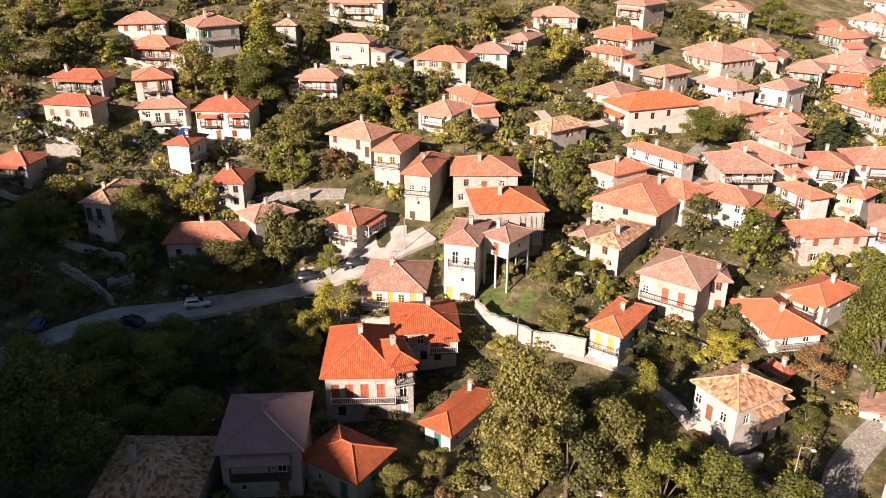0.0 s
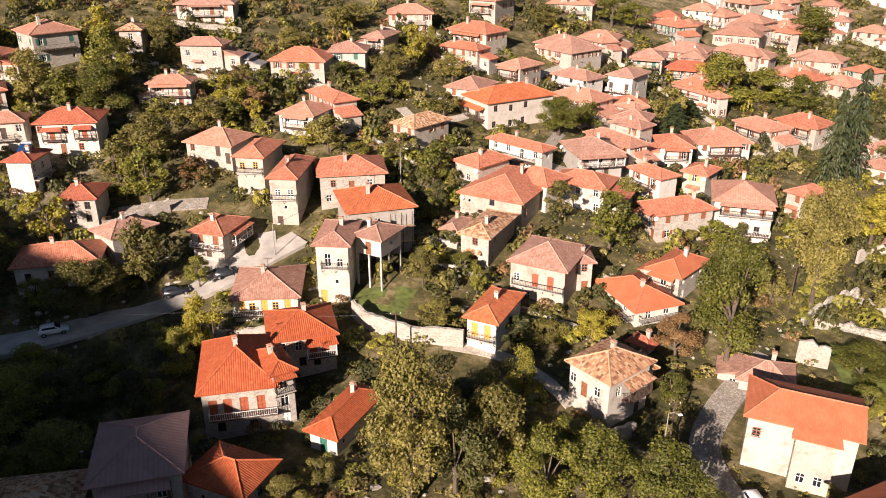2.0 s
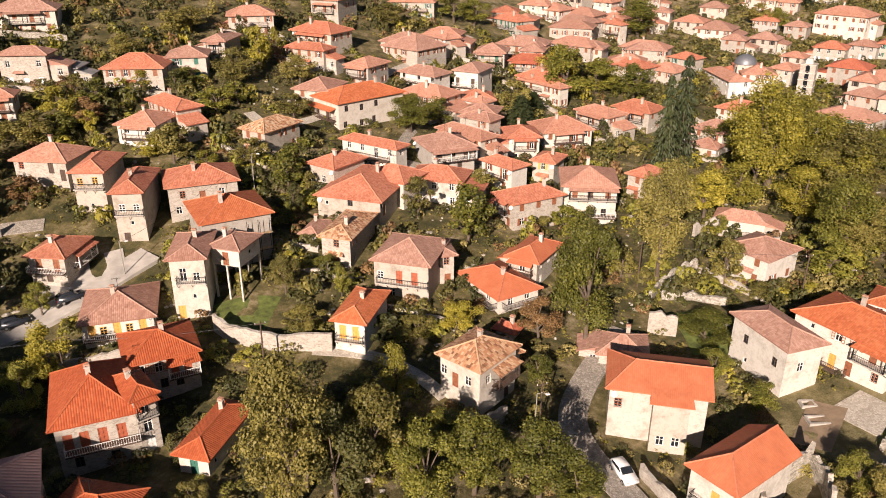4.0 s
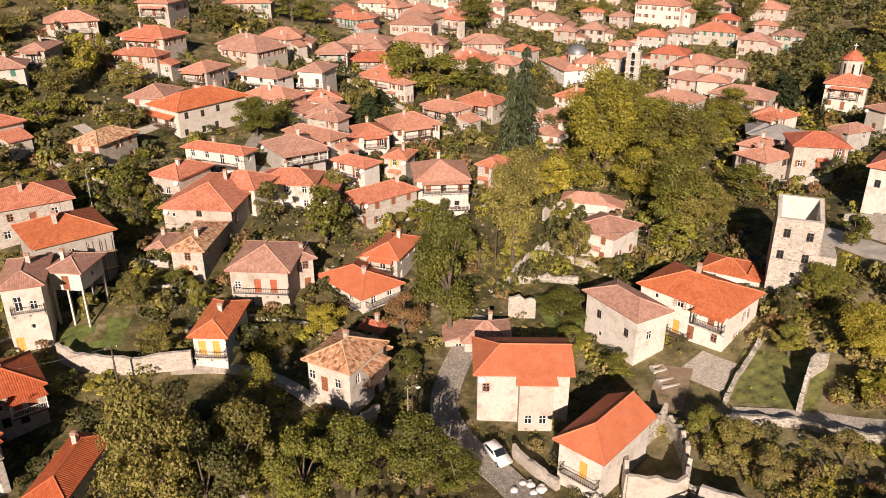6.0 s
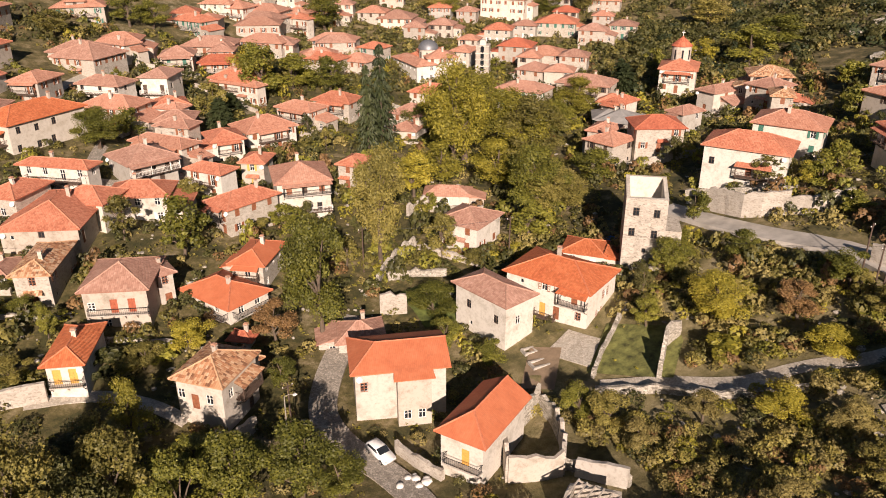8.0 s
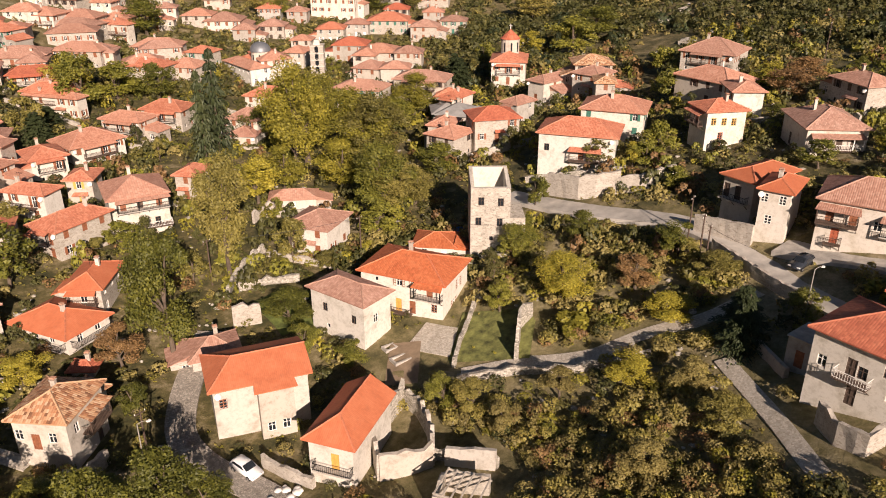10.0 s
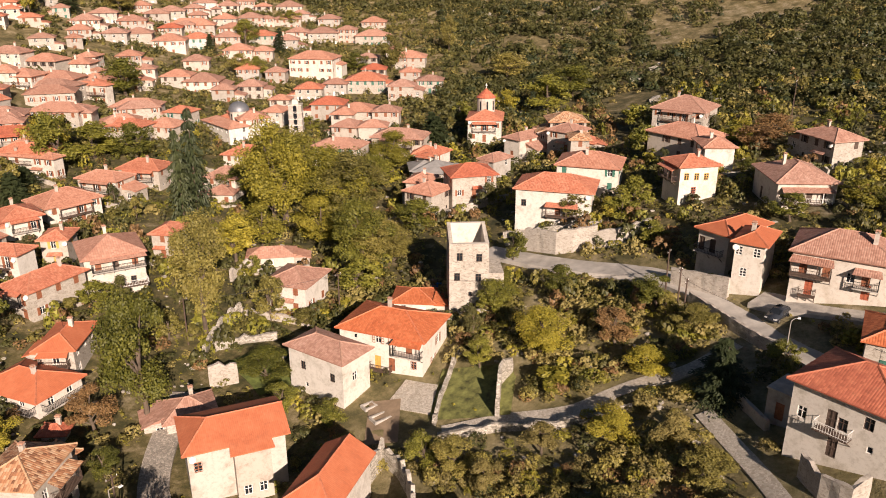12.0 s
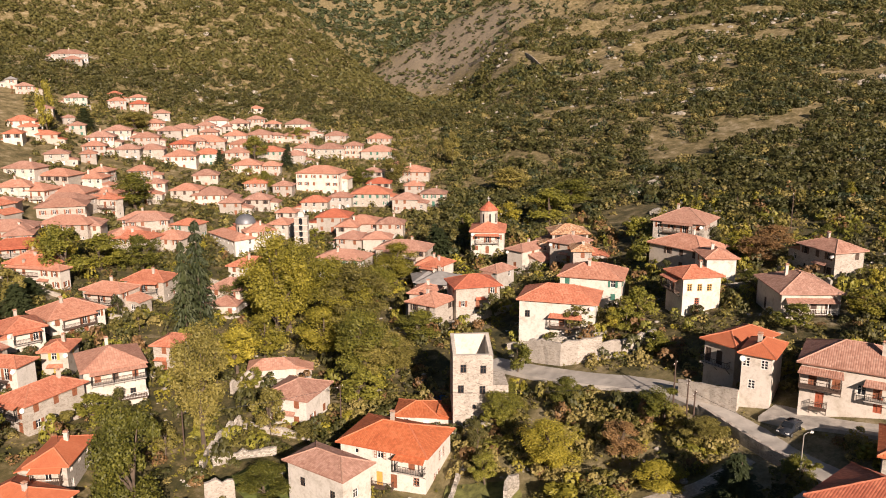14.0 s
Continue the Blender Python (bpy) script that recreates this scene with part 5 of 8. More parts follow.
house(235.9, 317.2, 41.3, 46.4, -40, 11.9, 10.1, "b", "g", seed=183, fine=False, chimneys=0)
house(245.8, 319.4, 41.7, 46.9, -41, 13.5, 11.5, "b", "c", seed=184, fine=False)
house(242.2, 301.5, 36.4, 41.5, -46, 22.2, 12.6, "e", "g", seed=185, fine=False, chimneys=0)
house(253.8, 310.4, 39.7, 44.9, -45, 9.7, 8.2, "b", "s", seed=186, fine=False)
house(272.7, 327.1, 44.1, 49.3, -44, 12.2, 10.4, "b", "w", seed=187, fine=False, chimneys=0)
house(269.3, 315.5, 41.6, 46.7, -44, 5.8, 6.9, "b", "c", seed=188, fine=False)
house(310.4, 338.2, 48.9, 54.0, -45, 8.7, 7.4, "e", "w", seed=189, fine=False, chimneys=0)
house(280.8, 319.7, 42.6, 47.7, -45, 11.9, 10.1, "b", "w", seed=190, fine=False)
house(293.7, 320.6, 43.5, 49.2, -44, 10.3, 8.8, "b", "s", seed=191, fine=False, chimneys=0)
house(297.7, 312.1, 41.8, 46.8, -45, 9.7, 8.2, "e", "c", seed=192, fine=False)
house(311.2, 306.8, 41.3, 46.3, -48, 14.5, 12.3, "b", "w", seed=193, fine=False, chimneys=0)
house(277.4, 300.2, 37.7, 42.8, -50, 13.5, 11.5, "b", "s", seed=194, fine=False)
house(282.3, 294.1, 37.0, 42.2, -47, 8.1, 6.9, "b", "c", seed=195, fine=False, chimneys=0)
house(213.9, 280.9, 32.3, 38.1, -46, 14.2, 12.0, "e", "w", seed=196, fine=False)
house(228.1, 280.7, 32.2, 37.9, -46, 12.9, 10.9, "e", "w", seed=197, fine=False, chimneys=0)
house(243.9, 279.6, 32.2, 37.3, -46, 11.9, 10.1, "b", "s", seed=198, fine=False)
house(234.3, 262.2, 28.3, 33.5, -51, 12.9, 10.9, "e", "w", seed=199, fine=False, chimneys=0)
house(241.9, 255.9, 27.5, 32.7, -51, 9.7, 8.2, "e", "s", seed=200, fine=False)
house(206.5, 256.3, 27.0, 32.2, -45, 10.9, 9.3, "b", "c", seed=201, fine=False, chimneys=0)
house(184.9, 298.3, 38.6, 43.6, -38, 10.0, 8.5, "p", "g", seed=202, fine=False)
house(175.3, 287.4, 36.6, 41.7, -35, 6.8, 6.9, "e", "c", seed=203, fine=False, chimneys=0)
house(162.7, 287.6, 37.5, 42.7, -36, 9.7, 8.2, "b", "c", seed=204, fine=False)
house(185.8, 242.0, 24.5, 29.7, -53, 11.6, 9.9, "e", "s", seed=205, fine=False, chimneys=0)
house(191.3, 234.6, 22.8, 27.9, -53, 13.8, 11.8, "b", "w", seed=206, fine=False)
house(189.4, 222.0, 21.0, 26.0, -52, 9.0, 7.7, "b", "g", seed=207, fine=False, chimneys=0)
house(201.2, 220.5, 20.7, 25.9, -55, 10.6, 9.0, "b", "s", seed=208, fine=False)
house(285.6, 260.4, 30.9, 36.9, -52, 15.1, 12.6, "b", "s", seed=209, fine=False, chimneys=0)
house(293.9, 252.3, 30.7, 38.1, -56, 10.0, 8.5, "b", "c", seed=210, fine=False)
house(300.6, 242.2, 30.1, 35.3, -58, 17.1, 12.6, "p", "s", seed=211, fine=False, chimneys=0)
house(277.4, 203.5, 24.9, 30.0, -59, 14.8, 12.6, "e", "c", seed=212, fine=False)
house(283.8, 217.3, 26.2, 31.4, -59, 7.4, 6.9, "e", "s", seed=213, fine=False, chimneys=0)
house(238.0, 195.7, 20.5, 25.7, -58, 16.1, 12.6, "e", "s", seed=214, fine=False)
house(235.9, 176.8, 20.0, 25.1, -63, 10.9, 9.3, "b", "s", seed=215, fine=False, chimneys=0)
house(246.6, 171.4, 21.2, 26.3, -60, 10.6, 9.0, "b", "s", seed=216, fine=False)
house(215.2, 204.6, 19.4, 24.5, -55, 10.9, 9.3, "e", "s", seed=217, fine=False, chimneys=0)
house(201.2, 182.4, 17.3, 23.0, -60, 12.2, 10.4, "r", "c", seed=218, fine=False)
house(200.8, 169.5, 17.1, 22.1, -58, 13.8, 11.8, "e", "s", seed=219, fine=False, chimneys=0)
house(203.2, 159.1, 17.3, 22.4, -59, 10.0, 8.5, "b", "s", seed=220, fine=False)
house(185.4, 150.5, 16.2, 21.3, -57, 9.7, 8.2, "p", "c", seed=221, fine=False, chimneys=0)
house(189.1, 189.1, 17.1, 22.2, -62, 5.8, 6.9, "e", "w", seed=222, fine=False)
house(304.3, 292.5, 38.1, 43.3, -50, 10.0, 8.5, "b", "c", seed=223, fine=False, chimneys=0)
house(396.3, 250.5, 44.1, 49.2, -60, 7.7, 6.9, "b", "s", seed=224, fine=False)
house(196.0, 200.4, 18.3, 23.4, -59, 8.1, 6.9, "e", "c", seed=225, fine=False, chimneys=0)
house(263.1, 302.5, 37.8, 43.0, -45, 11.9, 10.1, "e", "c", seed=226, fine=False)
house(292.4, 290.1, 36.6, 41.7, -47, 14.2, 12.0, "b", "c", seed=227, fine=False, chimneys=0)
house(208.1, 293.3, 35.7, 40.8, -44, 12.2, 10.4, "b", "s", seed=228, fine=False)
house(197.5, 293.9, 36.5, 41.6, -46, 11.3, 9.6, "b", "g", seed=229, fine=False, chimneys=0)
house(184.3, 267.2, 30.4, 35.5, -43, 10.0, 8.5, "e", "g", seed=230, fine=False)
house(279.3, 270.7, 32.1, 37.2, -53, 11.6, 9.9, "b", "c", seed=231, fine=False, chimneys=0)
house(260.1, 320.6, 42.3, 47.5, -44, 10.6, 9.0, "b", "g", seed=232, fine=False)
house(235.7, 327.8, 44.4, 49.6, -39, 10.0, 8.5, "p", "s", seed=233, fine=False, chimneys=0)
house(237.0, 299.2, 36.9, 42.1, -45, 9.0, 7.7, "b", "s", seed=234, fine=False)
house(256.5, 289.9, 34.6, 39.8, -49, 13.2, 11.2, "e", "c", seed=235, fine=False, chimneys=0)
house(264.6, 263.9, 30.0, 35.1, -49, 11.6, 9.9, "b", "g", seed=236, fine=False)
house(260.4, 274.8, 31.7, 36.8, -52, 13.2, 11.2, "e", "c", seed=237, fine=False, chimneys=0)
house(310.2, 278.2, 35.9, 41.1, -54, 12.2, 10.4, "b", "g", seed=238, fine=False)
house(322.3, 258.7, 34.5, 39.6, -57, 13.2, 11.2, "e", "c", seed=239, fine=False, chimneys=0)
house(227.5, 297.2, 36.3, 41.5, -46, 10.9, 9.3, "r", "s", seed=240, fine=False)
house(172.9, 311.1, 43.3, 48.5, -39, 9.3, 7.9, "e", "c", seed=241, fine=False, chimneys=0)
house(193.8, 324.1, 45.5, 50.7, -36, 7.7, 6.9, "b", "s", seed=242, fine=False)
house(250.8, 342.7, 48.4, 53.5, -38, 9.0, 7.7, "b", "g", seed=243, fine=False, chimneys=0)
house(268.1, 219.2, 24.6, 29.7, -60, 10.0, 8.5, "b", "g", seed=244, fine=False)
house(253.2, 203.9, 22.3, 27.4, -56, 10.6, 9.0, "r", "c", seed=245, fine=False, chimneys=0)
house(223.4, 229.7, 22.7, 27.8, -57, 9.0, 7.7, "b", "g", seed=246, fine=False)
house(217.0, 238.6, 23.8, 29.0, -52, 10.0, 8.5, "e", "g", seed=247, fine=False, chimneys=0)
house(179.0, 251.8, 27.1, 32.2, -45, 9.0, 7.7, "b", "w", seed=248, fine=False)
house(167.2, 243.5, 26.0, 31.1, -49, 8.1, 6.9, "e", "c", seed=249, fine=False, chimneys=0)
house(255.7, 187.5, 22.1, 27.2, -56, 9.0, 7.7, "e", "g", seed=250, fine=False)
house(227.1, 201.9, 19.9, 25.0, -60, 10.0, 8.5, "b", "g", seed=251, fine=False, chimneys=0)

# ---- trees ----
def crown_mesh(name, seed, h, r, leaf, count, mat, lobes=16, low=0.28, tri=False):
    """A crown of many small leaf faces in uneven clumps round limbs."""
    rnd = random.Random(seed)
    centres = []
    for k in range(lobes):
        a, u = rnd.uniform(0, math.tau), rnd.random()
        z = h * (low + (0.97 - low) * u)
        wide = r * (math.sin(math.pi * min(1, 0.18 + 0.8 * u)) ** 0.7)
        q = wide * rnd.uniform(0.25, 0.85)
        centres.append((Vector((q * math.cos(a), q * math.sin(a), z)), r * rnd.uniform(0.17, 0.38)))
    verts, faces = [], []
    for k in range(count):
        c, s = centres[rnd.randrange(lobes)]
        d = Vector((rnd.gauss(0, 1), rnd.gauss(0, 1), rnd.gauss(0, 0.85))).normalized()
        p = c + d * s * (rnd.random() ** 0.35)
        n = (d + Vector((rnd.gauss(0, 0.6), rnd.gauss(0, 0.6), rnd.gauss(0.3, 0.6)))).normalized()
        a = n.cross(Vector((rnd.gauss(0, 1), rnd.gauss(0, 1), rnd.gauss(0, 1)))).normalized()
        b = n.cross(a)
        e = leaf * rnd.uniform(0.6, 1.3)
        i = len(verts)
        if tri:
            verts += [p + a * e, p + b * e - a * e * 0.6, p - b * e - a * e * 0.6 + n * e * 0.2]
            faces.append((i, i + 1, i + 2))
        else:
            verts += [p + a * e, p + b * e * 0.7 + n * e * 0.2, p - a * e, p - b * e * 0.7 + n * e * 0.1]
            faces.append((i, i + 1, i + 2, i + 3))
    me = bpy.data.meshes.new(name)
    me.from_pydata([tuple(v) for v in verts], [], faces)
    me.materials.append(mat)
    return me, centres


def conifer_mesh(seed, h, r, leaf, count, mat):
    rnd = random.Random(seed)
    verts, faces = [], []
    tiers = int(h / 0.8)
    for k in range(count):
        u = rnd.random() ** 0.75
        tier = int(u * tiers) / tiers
        a = rnd.uniform(0, math.tau)
        spread = r * (1 - tier) ** 0.85 * (0.85 + 0.25 * math.sin(a * 5 + tier * 40)) + 0.15
        q = spread * rnd.random() ** 0.5
        p = Vector((q * math.cos(a), q * math.sin(a), h * (0.08 + 0.92 * tier) - 0.35 * q + rnd.gauss(0, 0.12)))
        out = Vector((math.cos(a), math.sin(a), -0.35 + rnd.gauss(0, 0.3))).normalized()
        side = out.cross(Vector((0, 0, 1))).normalized()
        e = leaf * rnd.uniform(0.6, 1.3)
        i = len(verts)
        up = Vector((0, 0, 0.25 * e))
        verts += [p - out * e, p + side * e * 0.55 + up, p + out * e, p - side * e * 0.55 + up]
        faces.append((i, i + 1, i + 2, i + 3))
    me = bpy.data.meshes.new("crown")
    me.from_pydata([tuple(v) for v in verts], [], faces)
    me.materials.append(mat)
    return me


def trunk_mesh(seed, h, r, centres, conifer=False):
    rnd = random.Random(seed)
    bm = bmesh.new()
    lean = (rnd.uniform(-0.2, 0.2), rnd.uniform(-0.2, 0.2))
    top = h * (0.95 if conifer else 0.6)
    pts = [(lean[0] * k * h * 0.1, lean[1] * k * h * 0.1, -0.8 + (top + 0.8) * k / 4) for k in range(5)]
    tube(bm, pts, [r * (1 - 0.2 * k) for k in range(5)], 7)
    for c, s in centres[:9]:
        z = min(top * 0.9, max(h * 0.15, c.z * 0.5))
        u = (z + 0.8) / (top + 0.8) * 4 * h * 0.1
        st = Vector((lean[0] * u, lean[1] * u, z))
        tube(bm, [st, st.lerp(c, 0.5) + Vector((0, 0, h * 0.03)), c], [r * 0.4, r * 0.25, r * 0.08], 5)
    me = bpy.data.meshes.new("trunk")
    bm.to_mesh(me)
    bm.free()
    me.materials.append(BARK)
    return me


TREES = {}
TREE_WORDS = {"b": "small shrubby tree with sparse straw-brown leaves", "h": "dull green oak with a dense rounded crown", "k": "dark olive-green broadleaf tree with thinning foliage", "g": "leafy green broadleaf tree with an uneven crown", "o": "olive-green broadleaf tree with thinning foliage", "y": "broadleaf tree turning bright yellow-green", "a": "small tree with rusty brown autumn leaves", "d": "dark green conifer with drooping tiers of branches", "c": "slender dark green pointed cypress tree"}


def tree(x, y, h, r, kind="g", variant=0):
    """A tree, its meshes made once for each kind and variant (8 m high, crown radius 3 m)."""
    near = math.hypot(x, y) < (205 if r > 6 else 140 if r > 4.6 else 118)
    key = kind, variant % 3, near, r > 4.6
    if key not in TREES:
        seed = 100 + ord(kind) * 5 + key[1]
        if kind in "dc":
            TREES[key] = conifer_mesh(seed, 8, 3.6 if kind == "d" else 2.9, 0.2 if near else 0.28, 6500 if near else 3000, LEAF["d"]), trunk_mesh(seed, 8, 0.22, [], True)
        else:
            leaf, count = {(True, True): (0.078, 14500), (True, False): (0.1, 8800), (False, True): (0.125, 5200), (False, False): (0.18, 2500)}[key[2:]]
            me, centres = crown_mesh("crown", seed, 8, 3, leaf, count, LEAF[kind], 36 if key[3] else 24, tri=True)
            TREES[key] = me, trunk_mesh(seed, 8, 0.24, centres)
    ob = new("tree")
    tagged(ob, TREE_WORDS[kind], "tree", group="village trees")
    ob.matrix_basis = pose(x, y, ground_z(x, y), 0, 0, (x * 37 + y * 91) % 360) @ Matrix.Diagonal((r / 3, r / 3, h / 8, 1))
    linked("crown", TREES[key][0], ob, Matrix())
    linked("trunk", TREES[key][1], ob, Matrix())
    return ob


SHRUBS = {}


def shrub(x, y, h, r, kind="g"):
    if kind not in SHRUBS:
        SHRUBS[kind] = crown_mesh("shrub", 500 + ord(kind), 2, 1.2, 0.17, 700, LEAF[kind], 9, 0.1)[0]
    ob = new("shrub", SHRUBS[kind])
    tagged(ob, "rounded garden shrub with dense small leaves", "shrub", group="shrubs")
    ob.matrix_basis = pose(x, y, ground_z(x, y) - 0.1, 0, 0, (x * 53 + y * 17) % 360) @ Matrix.Diagonal((r / 1.2, r / 1.2, h / 2, 1))


tree(-55.8, 163.4, 11.5, 5.1, "o", 1)
tree(-41.2, 162.3, 11.0, 6.3, "g", 2)
tree(-22.7, 158.2, 6.7, 5.4, "o", 0)
tree(-31.7, 148.4, 9.4, 5.2, "o", 1)
tree(-31.0, 137.4, 10.1, 4.3, "g", 2)
tree(-67.8, 140.1, 6.6, 4.1, "o", 0)
tree(-60.4, 145.4, 5.7, 3.0, "d", 1)
tree(-46.5, 127.8, 8.6, 4.2, "y", 2)
tree(-52.4, 121.0, 6.8, 3.9, "g", 0)
tree(-37.1, 110.0, 9.0, 5.7, "o", 1)
tree(-28.9, 114.8, 11.7, 4.3, "o", 2)
tree(-20.5, 113.8, 5.5, 2.3, "g", 0)
tree(-18.6, 98.5, 9.0, 3.8, "y", 1)
tree(-21.1, 93.6, 7.5, 2.9, "g", 2)
tree(-43.3, 65.6, 15.3, 7.8, "g", 0)
tree(-39.9, 86.1, 8.7, 5.7, "g", 1)
tree(0.9, 148.4, 7.6, 4.5, "o", 2)
tree(14.6, 144.3, 5.8, 3.9, "o", 0)
tree(20.0, 134.5, 8.2, 3.9, "g", 1)
tree(23.4, 189.4, 9.5, 4.2, "y", 2)
tree(16.5, 178.7, 8.5, 4.7, "o", 0)
tree(31.1, 180.9, 6.7, 4.8, "o", 1)
tree(50.3, 157.4, 8.5, 6.2, "g", 2)
tree(45.9, 112.6, 10.2, 4.6, "g", 0)
tree(40.0, 121.5, 7.7, 3.0, "o", 1)
tree(13.8, 105.6, 6.8, 2.6, "o", 2)
tree(36.1, 90.6, 4.8, 3.5, "y", 0)
tree(9.2, 67.5, 13.5, 4.9, "o", 1)
tree(17.7, 75.6, 8.0, 3.9, "o", 2)
tree(22.2, 77.9, 9.0, 2.9, "y", 0)
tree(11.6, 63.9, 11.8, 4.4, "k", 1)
tree(-48.1, 190.6, 7.4, 4.3, "y", 2)
tree(32.6, 58.6, 9.8, 4.6, "g", 0)
tree(6.5, 63.5, 18.5, 5.6, "o", 1)
tree(16.3, 66.1, 12.5, 4.6, "o", 2)
tree(111.2, 143.6, 25.5, 4.4, "d", 0)
tree(19.9, 60.6, 10.5, 3.8, "g", 1)
tree(72.3, 94.8, 20.6, 5.8, "o", 2)
tree(120.4, 123.5, 20.1, 9.9, "y", 0)
tree(123.9, 107.7, 16.6, 9.5, "o", 1)
tree(161.3, 124.5, 10.5, 7.7, "y", 2)
tree(185.1, 126.6, 9.5, 5.0, "d", 0)
tree(106.4, 87.5, 10.2, 6.5, "o", 1)
tree(111.6, 105.7, 10.0, 7.1, "y", 2)
tree(89.7, 43.5, 7.5, 4.9, "y", 0)
tree(102.2, 59.8, 4.8, 5.7, "g", 1)
tree(65.0, 42.5, 6.0, 3.0, "o", 2)
tree(26.1, 61.3, 9.8, 4.2, "g", 0)
tree(13.7, 73.0, 8.6, 4.6, "k", 1)
tree(301.6, 199.3, 16.2, 5.3, "o", 2)
tree(104.5, 140.1, 22.0, 3.6, "d", 0)
tree(115.0, 122.7, 23.7, 8.4, "y", 1)
tree(121.4, 110.0, 17.1, 8.2, "y", 2)
tree(103.7, 88.8, 13.5, 7.0, "g", 0)
tree(159.3, 236.0, 12.0, 9.4, "g", 1)
tree(102.5, 182.6, 14.6, 7.0, "g", 2)
tree(97.3, 55.9, 5.8, 4.1, "g", 0)
tree(88.1, 18.3, 6.6, 3.4, "d", 1)
tree(167.0, 56.9, 8.0, 4.0, "g", 2)
tree(168.8, 33.4, 6.2, 5.8, "a", 0)
tree(188.7, 131.0, 9.9, 4.3, "d", 1)
tree(177.6, 319.1, 22.5, 4.0, "y", 2)
tree(-90.4, 157.0, 9.1, 5.4, "g", 1)
tree(-94.3, 174.2, 7.3, 5.8, "o", 2)
tree(-85.8, 168.0, 6.0, 4.9, "o", 0)
tree(-81.4, 172.2, 6.2, 4.2, "o", 1)
tree(-75.7, 169.8, 5.5, 4.1, "g", 2)
tree(-86.6, 183.0, 5.1, 6.7, "g", 0)
shrub(-69.0, 158.6, 3.0, 2.6, "g")
tree(-50.3, 162.7, 8.5, 4.4, "g", 2)
tree(-45.7, 166.6, 8.1, 5.1, "o", 0)
tree(-40.8, 179.7, 6.5, 4.1, "o", 1)
tree(-34.5, 189.9, 6.7, 5.0, "o", 2)
tree(-18.5, 163.6, 8.1, 4.3, "y", 0)
tree(-15.7, 174.1, 5.2, 2.6, "o", 1)
tree(-19.3, 159.4, 5.5, 4.2, "g", 2)
tree(-30.0, 159.7, 6.1, 4.3, "o", 0)
tree(-35.7, 151.7, 5.4, 4.1, "o", 1)
tree(-37.4, 142.9, 8.0, 4.0, "o", 2)
tree(-45.1, 157.9, 6.0, 3.7, "g", 0)
tree(-24.1, 141.6, 5.2, 3.3, "a", 1)
tree(-35.4, 138.1, 5.7, 2.7, "g", 2)
tree(-11.6, 169.8, 6.4, 3.2, "g", 0)
tree(-13.7, 163.9, 5.6, 3.7, "a", 1)
tree(-3.0, 178.2, 4.0, 3.3, "y", 2)
tree(6.1, 179.6, 3.7, 4.0, "g", 0)
tree(10.7, 167.0, 5.1, 4.4, "g", 1)
tree(15.9, 170.4, 5.1, 3.2, "g", 2)
tree(26.2, 163.0, 5.6, 3.7, "o", 0)
tree(9.7, 208.4, 5.8, 5.4, "o", 1)
tree(5.2, 203.6, 6.4, 4.5, "o", 2)
tree(-6.1, 193.0, 4.8, 5.0, "o", 0)
tree(27.3, 193.8, 4.9, 2.9, "a", 1)
tree(65.8, 224.4, 7.0, 6.0, "o", 2)
tree(90.7, 236.2, 9.8, 6.5, "g", 0)
tree(97.0, 234.8, 8.1, 5.6, "g", 1)
tree(6.4, 145.3, 3.5, 2.8, "y", 2)
tree(-2.5, 151.5, 3.6, 3.4, "y", 0)
shrub(25.5, 148.4, 3.0, 2.9, "g")
tree(58.6, 161.3, 6.8, 3.9, "g", 2)
tree(80.6, 168.7, 9.6, 4.2, "o", 0)
tree(89.4, 175.9, 4.7, 3.7, "d", 1)
tree(54.5, 127.5, 5.8, 3.0, "o", 2)
tree(65.4, 113.7, 4.9, 3.6, "g", 0)
shrub(61.3, 114.7, 2.5, 2.6, "o")
tree(21.0, 108.2, 3.5, 2.7, "g", 2)
shrub(8.0, 108.8, 3.0, 2.7, "o")
tree(14.6, 96.5, 4.2, 3.3, "o", 1)
shrub(25.1, 92.9, 3.2, 3.2, "k")
tree(29.3, 90.8, 3.6, 3.2, "o", 0)
tree(46.8, 86.5, 6.7, 3.7, "a", 1)
tree(42.3, 78.3, 4.0, 2.3, "g", 2)
tree(26.5, 70.6, 3.9, 3.1, "g", 0)
tree(30.7, 67.5, 3.8, 3.5, "g", 1)
tree(20.5, 66.5, 3.8, 2.7, "o", 2)
tree(-2.9, 68.2, 4.0, 2.0, "o", 0)
tree(-6.4, 65.2, 3.9, 2.6, "o", 1)
tree(-55.5, 121.8, 9.3, 4.7, "g", 2)
tree(-67.3, 118.3, 5.1, 5.3, "g", 0)
tree(-69.9, 115.8, 7.9, 4.7, "g", 1)
tree(-67.8, 124.2, 7.2, 4.4, "o", 2)
tree(-58.7, 103.8, 3.8, 2.9, "g", 0)
tree(-44.1, 112.2, 5.1, 2.9, "g", 1)
tree(-51.9, 113.9, 4.1, 3.0, "g", 2)
tree(-50.0, 92.4, 5.4, 6.1, "g", 0)
tree(-54.2, 80.6, 5.7, 4.9, "g", 1)
tree(-43.6, 80.5, 8.3, 6.0, "g", 2)
tree(-38.2, 92.7, 5.5, 5.1, "g", 0)
tree(-30.5, 94.1, 5.6, 4.2, "g", 1)
tree(-25.0, 87.7, 6.3, 4.0, "g", 2)
tree(-31.5, 74.3, 8.1, 4.8, "g", 0)
tree(-37.4, 73.8, 6.4, 4.5, "g", 1)
tree(-47.0, 64.8, 7.0, 3.6, "g", 2)
